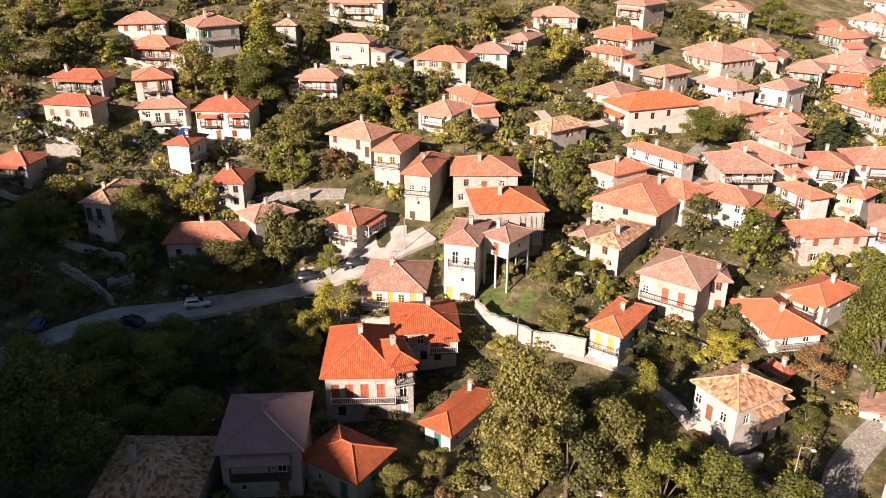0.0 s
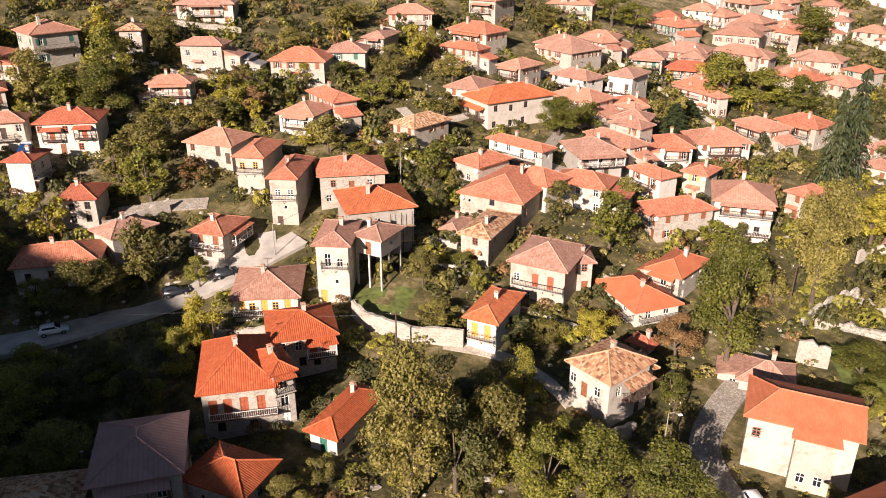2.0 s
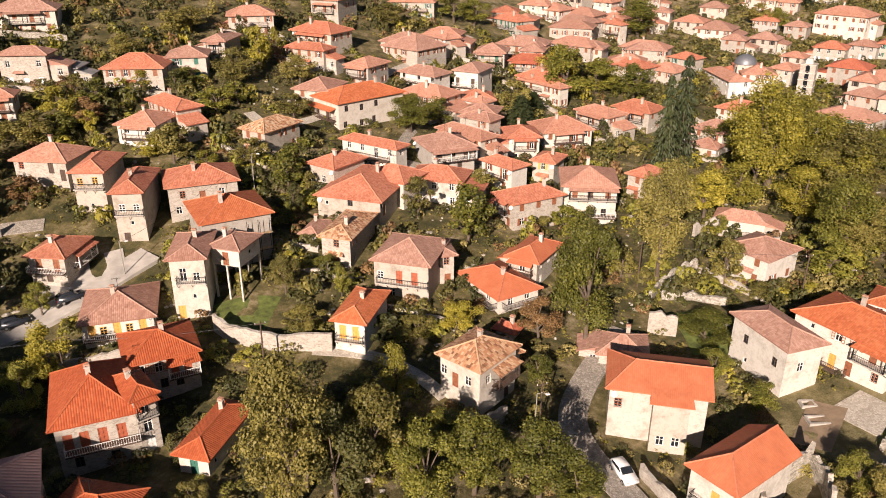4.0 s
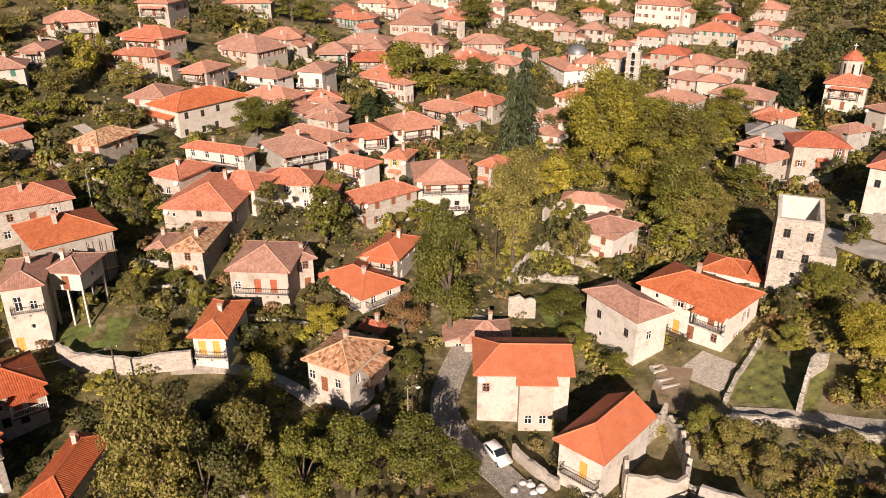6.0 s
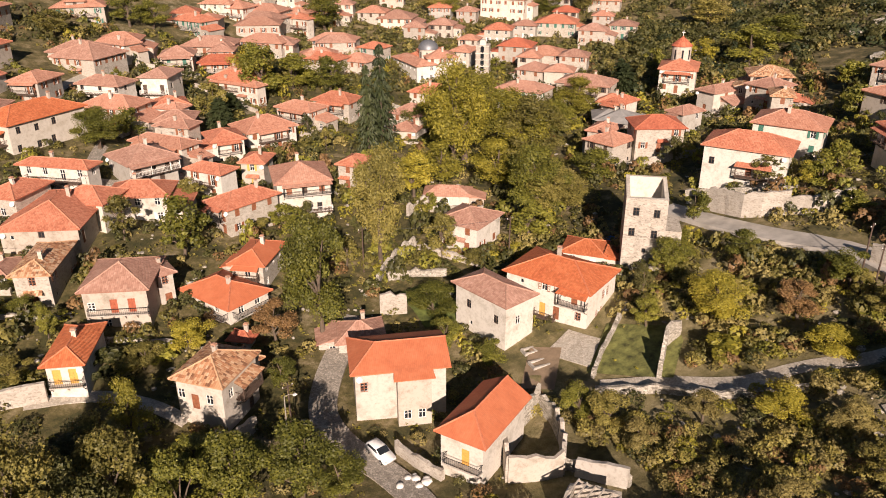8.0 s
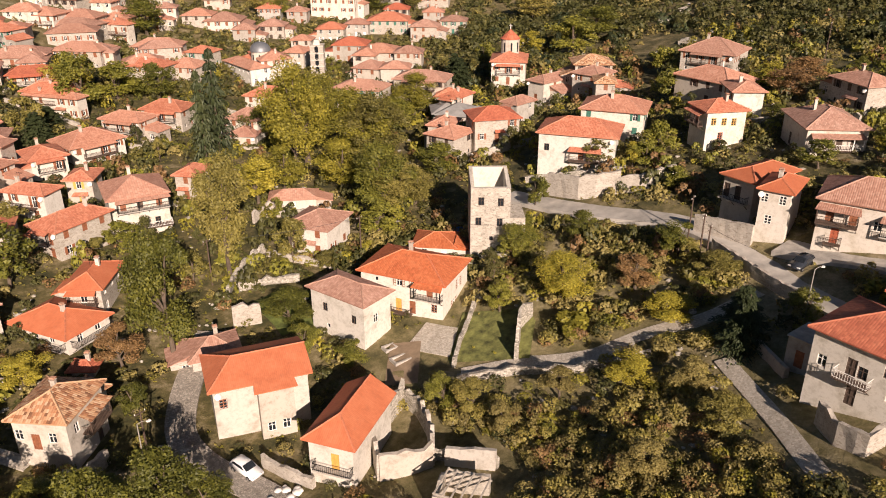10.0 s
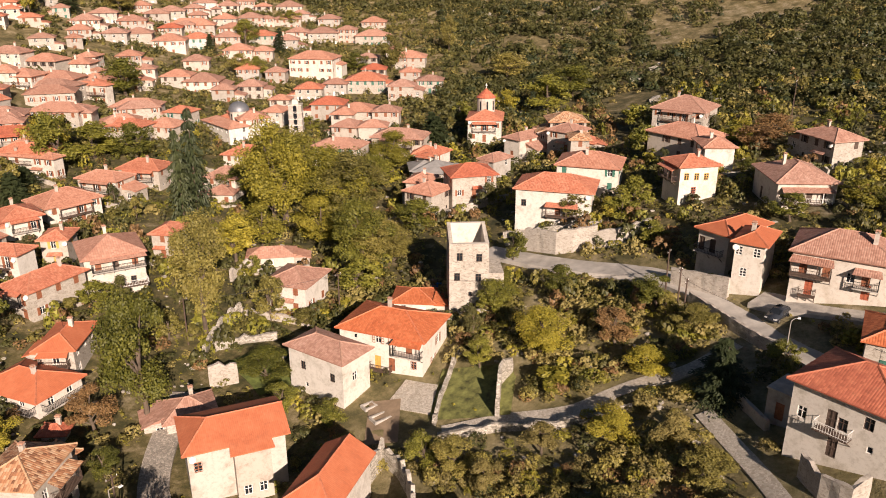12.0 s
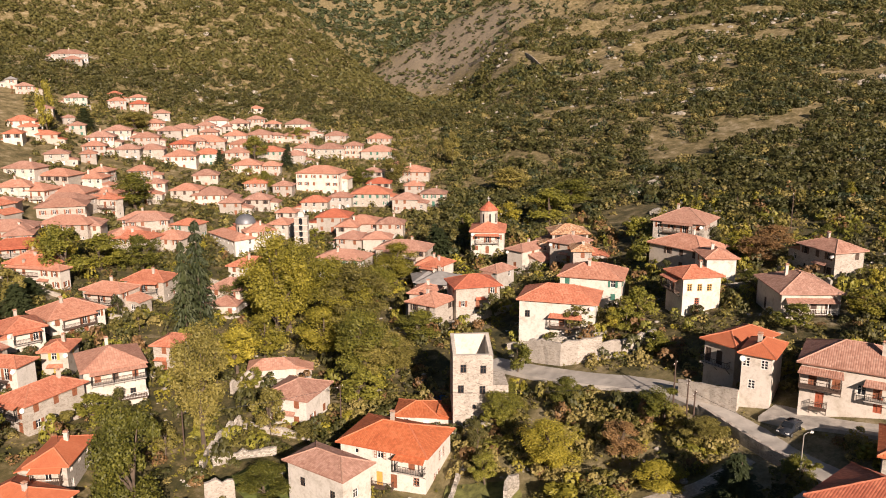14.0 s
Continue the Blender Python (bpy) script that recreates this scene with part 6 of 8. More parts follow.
tree(-35.0, 113.6, 6.4, 4.8, "o", 0)
tree(-42.7, 170.0, 13.4, 5.9, "g", 1)
tree(66.6, 62.9, 4.6, 2.4, "g", 2)
tree(69.5, 78.3, 5.0, 4.8, "g", 0)
tree(65.3, 70.9, 4.8, 2.5, "g", 1)
tree(36.3, 56.9, 4.8, 3.3, "g", 2)
tree(146.1, 120.7, 8.6, 8.6, "g", 0)
tree(125.8, 146.0, 7.5, 5.8, "g", 1)
tree(105.3, 116.2, 9.0, 5.5, "y", 2)
tree(125.2, 90.8, 6.1, 6.0, "g", 0)
tree(268.3, 150.5, 9.8, 10.2, "o", 1)
tree(221.9, 108.9, 11.1, 9.2, "g", 2)
tree(242.2, 109.9, 9.9, 9.8, "g", 0)
tree(94.3, 34.3, 5.2, 3.7, "a", 1)
tree(103.0, 31.8, 5.2, 3.9, "g", 2)
tree(88.6, 28.0, 3.7, 3.9, "y", 0)
tree(97.9, 24.6, 4.1, 3.7, "o", 1)
tree(84.6, 17.3, 8.0, 2.9, "d", 2)
tree(85.3, 50.9, 4.7, 2.5, "g", 0)
shrub(84.3, 38.8, 2.6, 3.5, "y")
tree(76.6, 19.8, 3.8, 3.4, "b", 2)
tree(76.5, 27.3, 3.9, 3.5, "y", 0)
tree(71.9, 34.2, 4.2, 2.8, "b", 1)
tree(65.4, 46.7, 5.2, 2.6, "g", 2)
tree(63.9, 37.7, 4.2, 2.6, "b", 0)
tree(60.8, 19.1, 4.6, 3.2, "b", 1)
tree(70.2, 14.6, 4.6, 3.2, "o", 2)
tree(134.5, 47.6, 6.3, 3.8, "g", 0)
tree(121.5, 39.4, 3.9, 3.0, "g", 1)
tree(113.0, 61.0, 5.8, 2.5, "g", 2)
tree(134.0, 56.8, 4.4, 3.3, "o", 0)
tree(129.7, 57.6, 5.7, 3.8, "o", 1)
tree(129.5, 47.7, 4.9, 3.2, "g", 2)
tree(130.9, 19.9, 4.8, 3.5, "g", 0)
tree(137.2, 11.0, 5.3, 3.6, "y", 1)
tree(194.6, 69.7, 7.0, 4.6, "g", 2)
tree(152.8, 31.9, 3.4, 2.9, "g", 0)
tree(178.8, 40.3, 5.3, 4.8, "y", 1)
tree(183.3, 34.2, 5.3, 5.5, "a", 2)
tree(221.3, 114.4, 11.4, 1.8, "c", 0)
tree(222.0, 124.3, 7.8, 5.7, "y", 1)
tree(208.0, 133.2, 7.7, 3.7, "g", 2)
tree(265.6, 204.9, 15.1, 6.2, "o", 0)
tree(257.2, 217.0, 7.6, 6.2, "g", 1)
tree(184.7, 176.0, 4.9, 3.8, "g", 2)
tree(216.5, 242.9, 8.3, 6.0, "o", 0)
tree(219.8, 236.6, 8.3, 4.7, "g", 1)
tree(253.4, 257.2, 11.9, 3.3, "d", 2)
tree(225.2, 269.9, 8.8, 3.2, "d", 0)
tree(199.6, 328.2, 10.2, 5.6, "d", 1)
tree(225.2, 328.1, 8.1, 8.7, "o", 2)
tree(249.2, 274.6, 10.7, 6.8, "g", 0)
tree(291.0, 286.4, 7.4, 6.0, "g", 1)
tree(115.0, 187.9, 9.4, 8.2, "g", 2)
tree(103.2, 191.2, 10.5, 6.5, "y", 0)
tree(124.4, 184.3, 9.7, 6.6, "g", 1)
tree(80.7, 165.1, 7.6, 4.2, "d", 2)
tree(142.7, 121.5, 9.0, 6.4, "g", 0)
tree(137.4, 133.8, 15.0, 8.7, "y", 1)
tree(131.9, 142.2, 12.1, 8.1, "y", 2)
tree(109.8, 85.5, 7.0, 5.4, "o", 0)
tree(96.6, 82.8, 6.5, 4.6, "g", 1)
tree(82.1, 90.0, 8.1, 3.4, "o", 2)
tree(96.3, 114.3, 9.5, 5.2, "y", 0)
tree(104.7, 48.0, 4.8, 3.2, "g", 1)
tree(92.1, 11.8, 3.6, 2.6, "g", 2)
shrub(96.2, 5.4, 2.9, 2.3, "y")
tree(52.9, 83.9, 19.0, 5.9, "g", 2)
tree(-54.8, 83.1, 8.2, 5.0, "g", 0)
tree(-43.1, 85.7, 8.6, 4.9, "g", 1)
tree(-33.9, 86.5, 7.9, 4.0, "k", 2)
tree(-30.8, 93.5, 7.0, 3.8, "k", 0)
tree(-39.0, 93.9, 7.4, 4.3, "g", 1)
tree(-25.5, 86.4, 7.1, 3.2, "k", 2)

# ---- roads, lanes and yards ----
MOWN = plain("green_grass", (0.11, 0.135, 0.03), 0.9, vary=0.6, scale=0.8, grain=1.0)
LAWN = plain("rough_grass", (0.15, 0.155, 0.045), 0.9, vary=0.75, scale=0.7, grain=1.0)
GRAVEL = rubble("pale_gravel", [(0.2, (0.38, 0.34, 0.285)), (0.8, (0.6, 0.55, 0.48))], (0.42, 0.38, 0.32), 4.0)
ROADS = [
    ribbon("road", [(-69.5, 78.2), (-64.9, 86.1), (-62.9, 90.5), (-58.3, 97.0), (-52.3, 102.4), (-42.1, 105.6), (-32.3, 109.1), (-22.9, 112.3), (-15.9, 115.9), (-10.5, 119.4), (-4.9, 122.9)], 5.2, ASPHALT, "narrow worn asphalt village road", "road", level=True),
    ribbon("lane", [(59.9, 85.0), (53.8, 80.7), (48.5, 76.4), (42.8, 70.3), (41.7, 63.2), (42.8, 56.1), (42.0, 49.1), (38.6, 40.8)], 3.7, COBBLE, "steep cobbled lane between stone houses", "lane", level=True),
    ribbon("road", [(116.7, 69.0), (114.1, 58.4), (112.4, 47.3), (112.0, 38.1), (110.6, 32.5), (106.2, 24.8), (101.7, 19.1), (98.0, 13.8), (91.2, 4.8)], 4.6, ASPHALT, "pale worn asphalt road along the slope", "road", level=True),
    ribbon("road", [(107.1, 18.8), (105.7, 14.1), (105.6, 9.3), (104.3, 2.8), (101.2, -10.4)], 5.5, CONCRETE, "concrete forecourt beside the road", "road", level=True),
    ribbon("footpath", [(72.0, 48.7), (76.6, 42.6), (78.4, 37.8), (80.4, 33.5), (84.0, 30.3)], 2.4, GRAVEL, "pale gravel footpath between dry stone walls", "path"),
    ribbon("footpath", [(77.2, 41.4), (78.6, 35.6), (82.0, 32.5), (85.3, 30.1), (87.5, 27.2), (89.6, 22.9), (96.3, 18.7)], 2.2, GRAVEL, "pale stony footpath down the gully", "path"),
    ribbon("footpath", [(82.7, 18.6), (77.7, 14.0), (73.0, 9.9), (64.9, 4.2)], 2.0, GRAVEL, "stepped stone path down the slope", "path"),
    ribbon("footpath", [(14.9, 92.3), (22.2, 89.4), (27.1, 84.2), (29.2, 78.3)], 2.0, GRAVEL, "rocky footpath under the houses", "path"),
    ribbon("yard", [(76.4, 59.6), (76.9, 55.0), (77.6, 51.9)], 6.0, GRAVEL, "rough paved stone terrace in front of the white house", "yard"),
    ribbon("yard", [(-21.3, 120.8), (-15.6, 122.1), (-8.8, 122.6)], 6.5, ASPHALT, "small asphalt square in the village", "yard"),
]
ROADS += [
    ribbon("lane", [(35.2, 138.2), (40.6, 146.6), (45.0, 142.0), (52.8, 138.8), (59.7, 140.9), (72.4, 156.4), (83.2, 166.4)], 2.6, COBBLE, "narrow cobbled lane between the village houses", "lane"),
    ribbon("lane", [(72.4, 156.4), (75.7, 175.3), (60.7, 166.5), (51.4, 159.0), (45.6, 149.7)], 2.4, COBBLE, "narrow cobbled lane between the village houses", "lane"),
    ribbon("lane", [(17.4, 166.3), (19.9, 159.7), (28.5, 161.6), (36.6, 167.4), (55.3, 191.5), (74.8, 208.8), (92.0, 225.6)], 2.4, GRAVEL, "stony lane climbing past the upper houses", "lane"),
    ribbon("lane", [(-36.3, 134.5), (-30.3, 135.9), (-27.1, 136.1), (-21.1, 135.8)], 3.0, COBBLE, "cobbled ramp below the upper houses", "lane"),
]
ribbon("lawn", [(71.8, 85.8), (71.2, 80.5), (69.0, 75.1)], 6.5, MOWN, "overgrown green grass inside a ruined house plot", "lawn", 0.2)
ribbon("lawn", [(3.9, 102.6), (7.7, 104.0), (10.9, 101.5)], 8.5, MOWN, "small mown green lawn above a wall", "lawn", 0.2)
ribbon("grass_plot", [(85.5, 51.1), (80.9, 49.1), (75.5, 46.7)], 11.0, LAWN, "grassy plot beside a stone wall", "lawn", 0.15)
ribbon("earth_bed", [(69.3, 59.2), (71.8, 55.5)], 9.0, plain("bare_brown_earth", (0.24, 0.175, 0.115), 0.95, vary=0.35, scale=0.5, grain=0.6), "bare earth garden plot", "garden bed", 0.2)


def rail_wall(pts, h, name="stone_wall", label="weathered pale dry stone wall", mat=None, thick=0.55, ragged=0.25, seed=1):
    """A wall along points: rough coursed stone with an uneven top, in steps that follow the ground."""
    rnd = random.Random(seed)
    fine = []
    for (x0, y0), (x1, y1) in zip(pts, pts[1:]):
        k = max(1, int(math.hypot(x1 - x0, y1 - y0) / 0.8))
        fine += [(x0 + (x1 - x0) * i / k, y0 + (y1 - y0) * i / k) for i in range(k)]
    fine.append(pts[-1])
    bm = bmesh.new()
    rows = []
    for i, (x, y) in enumerate(fine):
        dx, dy = fine[min(i + 1, len(fine) - 1)][0] - fine[max(i - 1, 0)][0], fine[min(i + 1, len(fine) - 1)][1] - fine[max(i - 1, 0)][1]
        k = math.hypot(dx, dy) or 1
        nx, ny = -dy / k * thick / 2, dx / k * thick / 2
        z = ground_z(x, y)
        t = z + h + rnd.uniform(-ragged, ragged)
        j = lambda: rnd.uniform(-0.06, 0.06)
        rows.append([bm.verts.new(p) for p in ((x + nx, y + ny, z - 2.5), (x + nx + j(), y + ny + j(), z + h * 0.5), (x + nx * 0.9 + j(), y + ny * 0.9, t), (x - nx * 0.9, y - ny * 0.9 + j(), t + j()), (x - nx + j(), y - ny + j(), z + h * 0.5), (x - nx, y - ny, z - 2.5))])
    for a, b in zip(rows, rows[1:]):
        for k in range(5):
            bm.faces.new((a[k], b[k], b[k + 1], a[k + 1]))
    bm.faces.new(rows[0])
    bm.faces.new(rows[-1][::-1])
    return tagged(part(name, bm, mat or RUBBLE), label, "wall", group="stone walls")


STONE = WALL["s"]
rail_wall([(2.8, 101.2), (4.6, 98.2), (7.3, 95.9), (10.4, 94.0), (13.8, 92.7)], 2.6, label="tall pale stone retaining wall below a lawn", mat=STONE, seed=2)
rail_wall([(13.8, 92.7), (17.5, 91.4)], 2.8, label="pale stone garden wall beside a house", mat=STONE, ragged=0.03, seed=3)
rail_wall([(-63.6, 111.1), (-59.2, 109.3), (-55.2, 106.8), (-53.3, 105.2)], 1.4, seed=4)
rail_wall([(-55.6, 109.1), (-52.0, 111.5)], 1.2, seed=5)
rail_wall([(-37.8, 129.5), (-33.1, 131.5), (-27.5, 134.5)], 2.2, mat=STONE, seed=6)
rail_wall([(-76.6, 137.7), (-71.1, 139.3)], 2.4, mat=STONE, seed=7)
rail_wall([(88.1, 56.5), (82.6, 54.4), (77.2, 52.5), (72.8, 50.5)], 0.9, seed=8)
rail_wall([(67.9, 90.2), (71.6, 93.1), (77.8, 95.5), (81.0, 96.3)], 1.8, label="crumbling wall of a ruined stone house", seed=9, ragged=0.6)
rail_wall([(70.1, 90.4), (74.5, 88.4), (78.2, 84.8)], 1.4, label="low ruined stone wall", seed=10, ragged=0.4)
rail_wall([(63.2, 83.6), (66.6, 81.3)], 3.4, label="standing gable wall of a ruined house", mat=WALL["s"], seed=11, ragged=0.5)
rail_wall([(88.6, 107.2), (92.9, 108.6), (95.7, 106.6)], 2.2, label="broken plastered wall of a roofless house", mat=WALL["s"], seed=12, ragged=0.7)
rail_wall([(118.0, 61.4), (116.8, 54.6), (117.7, 51.9), (119.8, 48.5)], 4.2, label="curved rubble retaining wall under a house", mat=STONE, seed=13)
rail_wall([(118.8, 51.0), (120.2, 45.3), (124.4, 40.6)], 3.0, label="rubble retaining wall above the road", mat=STONE, seed=14)
rail_wall([(108.6, 31.6), (107.6, 26.8), (106.6, 22.8)], 3.0, label="stone retaining wall below a red-roofed house", mat=STONE, seed=15, ragged=0.08)
rail_wall([(105.0, 27.6), (99.5, 20.4), (93.6, 12.5)], 1.7, label="rubble parapet along the road", mat=STONE, seed=16, ragged=0.1)
rail_wall([(76.7, 43.1), (79.6, 44.6), (82.8, 46.2), (85.6, 46.0)], 3.0, label="broken stub of an old stone wall", seed=17, ragged=0.8)
rail_wall([(70.7, 48.5), (74.9, 41.4), (76.8, 34.7), (81.8, 26.9)], 1.1, seed=18)
rail_wall([(46.1, 58.9), (46.0, 55.0), (46.4, 51.0)], 1.6, mat=STONE, label="stone wall beside the cobbled lane", seed=19)
rail_wall([(56.4, 50.4), (60.1, 51.4), (63.8, 52.0)], 3.4, label="roofless ruin wall of rough stone", seed=20, ragged=0.9)
rail_wall([(63.8, 52.0), (63.0, 49.1), (60.8, 46.0)], 3.0, label="roofless ruin wall of rough stone", seed=21, ragged=0.9)
rail_wall([(51.2, 45.5), (53.4, 43.4), (56.0, 41.7)], 3.2, label="pale front wall of a roofless ruin", mat=WALL["c"], seed=22, ragged=0.5)
rail_wall([(56.9, 42.5), (58.9, 38.0), (58.6, 34.6)], 1.5, seed=23, ragged=0.3)
rail_wall([(30.1, 72.9), (31.9, 71.6), (35.3, 72.8)], 1.8, mat=STONE, label="stone terrace wall under a white house", seed=24)
rail_wall([(85.3, 15.5), (80.6, 11.2)], 1.2, label="pale plastered yard wall", mat=WALL["c"], seed=25, ragged=0.02)
rail_wall([(73.5, 6.6), (70.2, 4.3), (68.9, 1.7), (70.9, 0.6)], 2.6, label="round stone terrace wall below a house", mat=STONE, seed=26)
rail_wall([(40.0, 70.0), (42.1, 66.8)], 0.8, seed=27)
rail_wall([(782.7, 517.1), (706.6, 397.7), (484.5, 229.4)], 1.2, label="old field terrace wall on the hillside", seed=28)
rail_wall([(469.9, 184.0), (445.5, 140.7), (446.7, 116.2)], 1.2, label="old field terrace wall on the hillside", seed=29)
rail_wall([(377.3, 399.4), (398.1, 383.3), (413.6, 366.5)], 1.5, label="old field terrace wall on the hillside", seed=30)


rail_wall([(56.9, 40.5), (58.3, 34.7)], 2.6, label="pale plastered wall of a roofless ruin", mat=WALL["c"], seed=31, ragged=0.15)
rail_wall([(53.1, 38.0), (54.3, 33.0)], 2.5, label="rubble side wall of a roofless ruin", mat=STONE, seed=32, ragged=0.2)
rail_wall([(48.9, 36.2), (53.1, 38.0)], 2.5, label="rubble end wall of a roofless ruin", mat=STONE, seed=33, ragged=0.3)
rail_wall([(51.2, 45.5), (54.0, 48.6), (56.4, 50.4)], 3.6, label="jagged side wall of a roofless ruin", mat=STONE, seed=34, ragged=0.6)
rail_wall([(56.0, 41.7), (58.6, 43.6), (60.8, 46.0)], 3.0, label="jagged side wall of a roofless ruin", mat=STONE, seed=35, ragged=0.6)


def roof_timbers(x, y, yaw, w, d, h):
    """Bare weathered rafters left on a roofless ruin."""
    ob = tagged(new("roof_timbers"), "bare grey rafters lying across a roofless ruin", "timbers")
    ob.matrix_basis = pose(x, y, ground_z(x, y) + h, 0, 0, yaw)
    for k in range(6):
        bm = bmesh.new()
        px = -w / 2 + w * k / 5
        box(bm, px - 0.07, px + 0.07, -d / 2, d / 2, 0.05, 0.2)
        part("rafter", bm, POLE_WOOD, ob)
    for py in (-d / 2 + 0.1, d / 2 - 0.1):
        bm = bmesh.new()
        box(bm, -w / 2 - 0.2, w / 2 + 0.2, py - 0.08, py + 0.08, -0.12, 0.05)
        part("wall_plate", bm, POLE_WOOD, ob)


POLE_WOOD = plain("grey_weathered_wood", (0.4, 0.36, 0.31), 0.9, vary=0.3, scale=2)
roof_timbers(51.6, 34.6, -77, 4.6, 4.2, 2.5)


def outbuilding(x, y, yaw, w, d, h):
    """A small flat-roofed rendered block with a plank door and a vent."""
    ob = tagged(new("outbuilding"), "small grey rendered flat-roofed outbuilding with a wooden door", "shed")
    ob.matrix_basis = pose(x, y, ground_z(x, y), 0, 0, yaw)
    bm = bmesh.new()
    for m, fw, holes in ((pose(0, -d / 2, 0), w, [(-0.2, 0.05, 1.0, 2.1)]), (pose(w / 2, 0, 0, 0, 0, 90), d, []), (pose(-w / 2, 0, 0, 0, 0, -90), d, [(0.6, 1.7, 0.6, 0.75)]), (pose(0, d / 2, 0, 0, 0, 180), w, [])):
        facade(bm, m, fw, -1.5, h, holes)
    part("wall", bm, WALL["g"], ob)
    linked("door", window_set("d", BROWN)[5], ob, pose(-0.2, -d / 2, 0.05))
    linked("window", window_set("s", WHITE)[6], ob, pose(-w / 2, 0, 0, 0, 0, -90) @ pose(0.6, 0, 1.7))
    bm = bmesh.new()
    box(bm, -w / 2 - 0.15, w / 2 + 0.15, -d / 2 - 0.15, d / 2 + 0.15, h, h + 0.18)
    part("flat_roof", bm, CONCRETE, ob)


outbuilding(83.6, 9.6, -107, 3.6, 4.2, 3.4)


# ---- the ruined tower house ----
def tower(x, y, zb, ze, yaw, w, d):
    ob = tagged(new("tower_house"), "tall roofless square stone tower house, whitewashed inside", "tower")
    h = ze - zb
    ob.matrix_basis = pose(x, y, zb, 0, 0, yaw)
    shell = bmesh.new()
    sides = [(pose(0, -d / 2, 0), w), (pose(w / 2, 0, 0, 0, 0, 90), d), (pose(-w / 2, 0, 0, 0, 0, -90), d), (pose(0, d / 2, 0, 0, 0, 180), w)]
    holes = [(-1.5, h - 2.9, 0.95, 1.35), (1.6, h - 3.1, 0.95, 1.35), (-1.9, h - 6.3, 0.95, 1.35), (1.5, h - 6.5, 0.95, 1.35), (0.2, h - 9.0, 0.6, 0.75)]
    for k, (m, fw) in enumerate(sides):
        facade(shell, m, fw, -4.0, h + (1.3 if k == 3 else 0), holes if k == 0 else [])
    part("outer_wall", shell, GREYSTONE, ob)
    for px, z, ww, hh in holes:
        kind = "w" if ww > 0.8 else "s"
        _, _, fm, pm, lm, dm, wm, om, cm = window_set(kind, DARK)
        win = linked("window", fm, ob, sides[0][0] @ pose(px, 0, z))
        linked("pane", pm, win, Matrix())
    # inner faces, floor and the sloping broken tops of the side walls
    t = 0.6
    inner = bmesh.new()
    a, b = w / 2 - t, d / 2 - t
    z0, zf, zk = h - 3.0, h, h + 1.3
    for pts in (((-a, b, z0), (a, b, z0), (a, b, zk), (-a, b, zk)), ((-a, -b, z0), (-a, b, z0), (-a, b, zk), (-a, -b, zf)), ((a, b, z0), (a, -b, z0), (a, -b, zf), (a, b, zk)), ((a, -b, z0), (-a, -b, z0), (-a, -b, zf), (a, -b, zf)), ((-a, -b, z0), (a, -b, z0), (a, b, z0), (-a, b, z0))):
        quad(inner, pts)
    part("inner_plaster", inner, WALL["w"], ob, "whitewashed inner wall faces")
    tops = bmesh.new()
    A, B = w / 2, d / 2
    for pts in (((-A, B, zk), (-a, b, zk), (a, b, zk), (A, B, zk)), ((-A, -B, zf), (-a, -b, zf), (-a, b, zk), (-A, B, zk)), ((a, -b, zf), (A, -B, zf), (A, B, zk), (a, b, zk)), ((-A, -B, zf), (A, -B, zf), (a, -b, zf), (-a, -b, zf)), ((-A, B, zf), (-A, -B, zf), (-A, B, zk)), ((A, -B, zf), (A, B, zf), (A, B, zk))):
        quad(tops, pts)
    part("wall_top", tops, WALL["w"], ob, "pale broken wall tops")
    wing = bmesh.new()
    box(wing, w / 2, w / 2 + 2.6, -d / 2 + 1, d / 2, -4, h - 5.5)
    part("low_annex", wing, GREYSTONE, ob, "low pale stone annex wall")


tower(100.0, 62.5, 16.5, 27.2, -53, 6.3, 7.1)


# ---- churches and the clock tower ----
def dome(ob, x, y, z, r, h, cap_mat, kind="dome"):
    bm = bmesh.new()
    bmesh.ops.create_cone(bm, cap_ends=True, segments=16, radius1=r, radius2=r, depth=h, matrix=pose(x, y, z + h / 2))
    drum = part("drum", bm, WALL["w"], ob)
    for k in range(8):
        a = k * math.tau / 8 + 0.2
        bm = bmesh.new()
        box(bm, -0.22, 0.22, -0.05, 0.05, h * 0.25, h * 0.8)
        slot = part("drum_window", bm, GLASS, drum)
        slot.matrix_basis = pose(x + math.sin(a) * r * 0.995, y - math.cos(a) * r * 0.995, z, 0, 0, math.degrees(a))
    bm = bmesh.new()
    rings = 5
    prev = None
    uvl = bm.loops.layers.uv.verify()
    for i in range(rings + 1):
        u = i / rings
        rr = (r + 0.35) * (math.cos(u * math.pi / 2) if kind == "dome" else 1 - u)
        zz = z + h + (r * 0.95 * math.sin(u * math.pi / 2) if kind == "dome" else r * 1.0 * u)
        ring = [bm.verts.new((x + max(rr, 0.02) * math.cos(k * math.tau / 16), y + max(rr, 0.02) * math.sin(k * math.tau / 16), zz)) for k in range(16)]
        if prev:
            for k in range(16):
                f = bm.faces.new((prev[k], prev[(k + 1) % 16], ring[(k + 1) % 16], ring[k]))
                for lp, q in zip(f.loops, ((k, u), (k + 1, u), (k + 1, u + 0.2), (k, u + 0.2))):
                    lp[uvl].uv = (q[0] * 0.6, q[1] * 3)
        prev = ring
    part("dome_roof", bm, cap_mat, drum, smooth=kind == "dome")
    bm = bmesh.new()
    top = z + h + r * 0.95
    box(bm, x - 0.07, x + 0.07, y - 0.07, y + 0.07, top - 0.1, top + 1.5)
    box(bm, x - 0.45, x + 0.45, y - 0.06, y + 0.06, top + 0.85, top + 1.0)
    part("cross", bm, WHITE, drum)


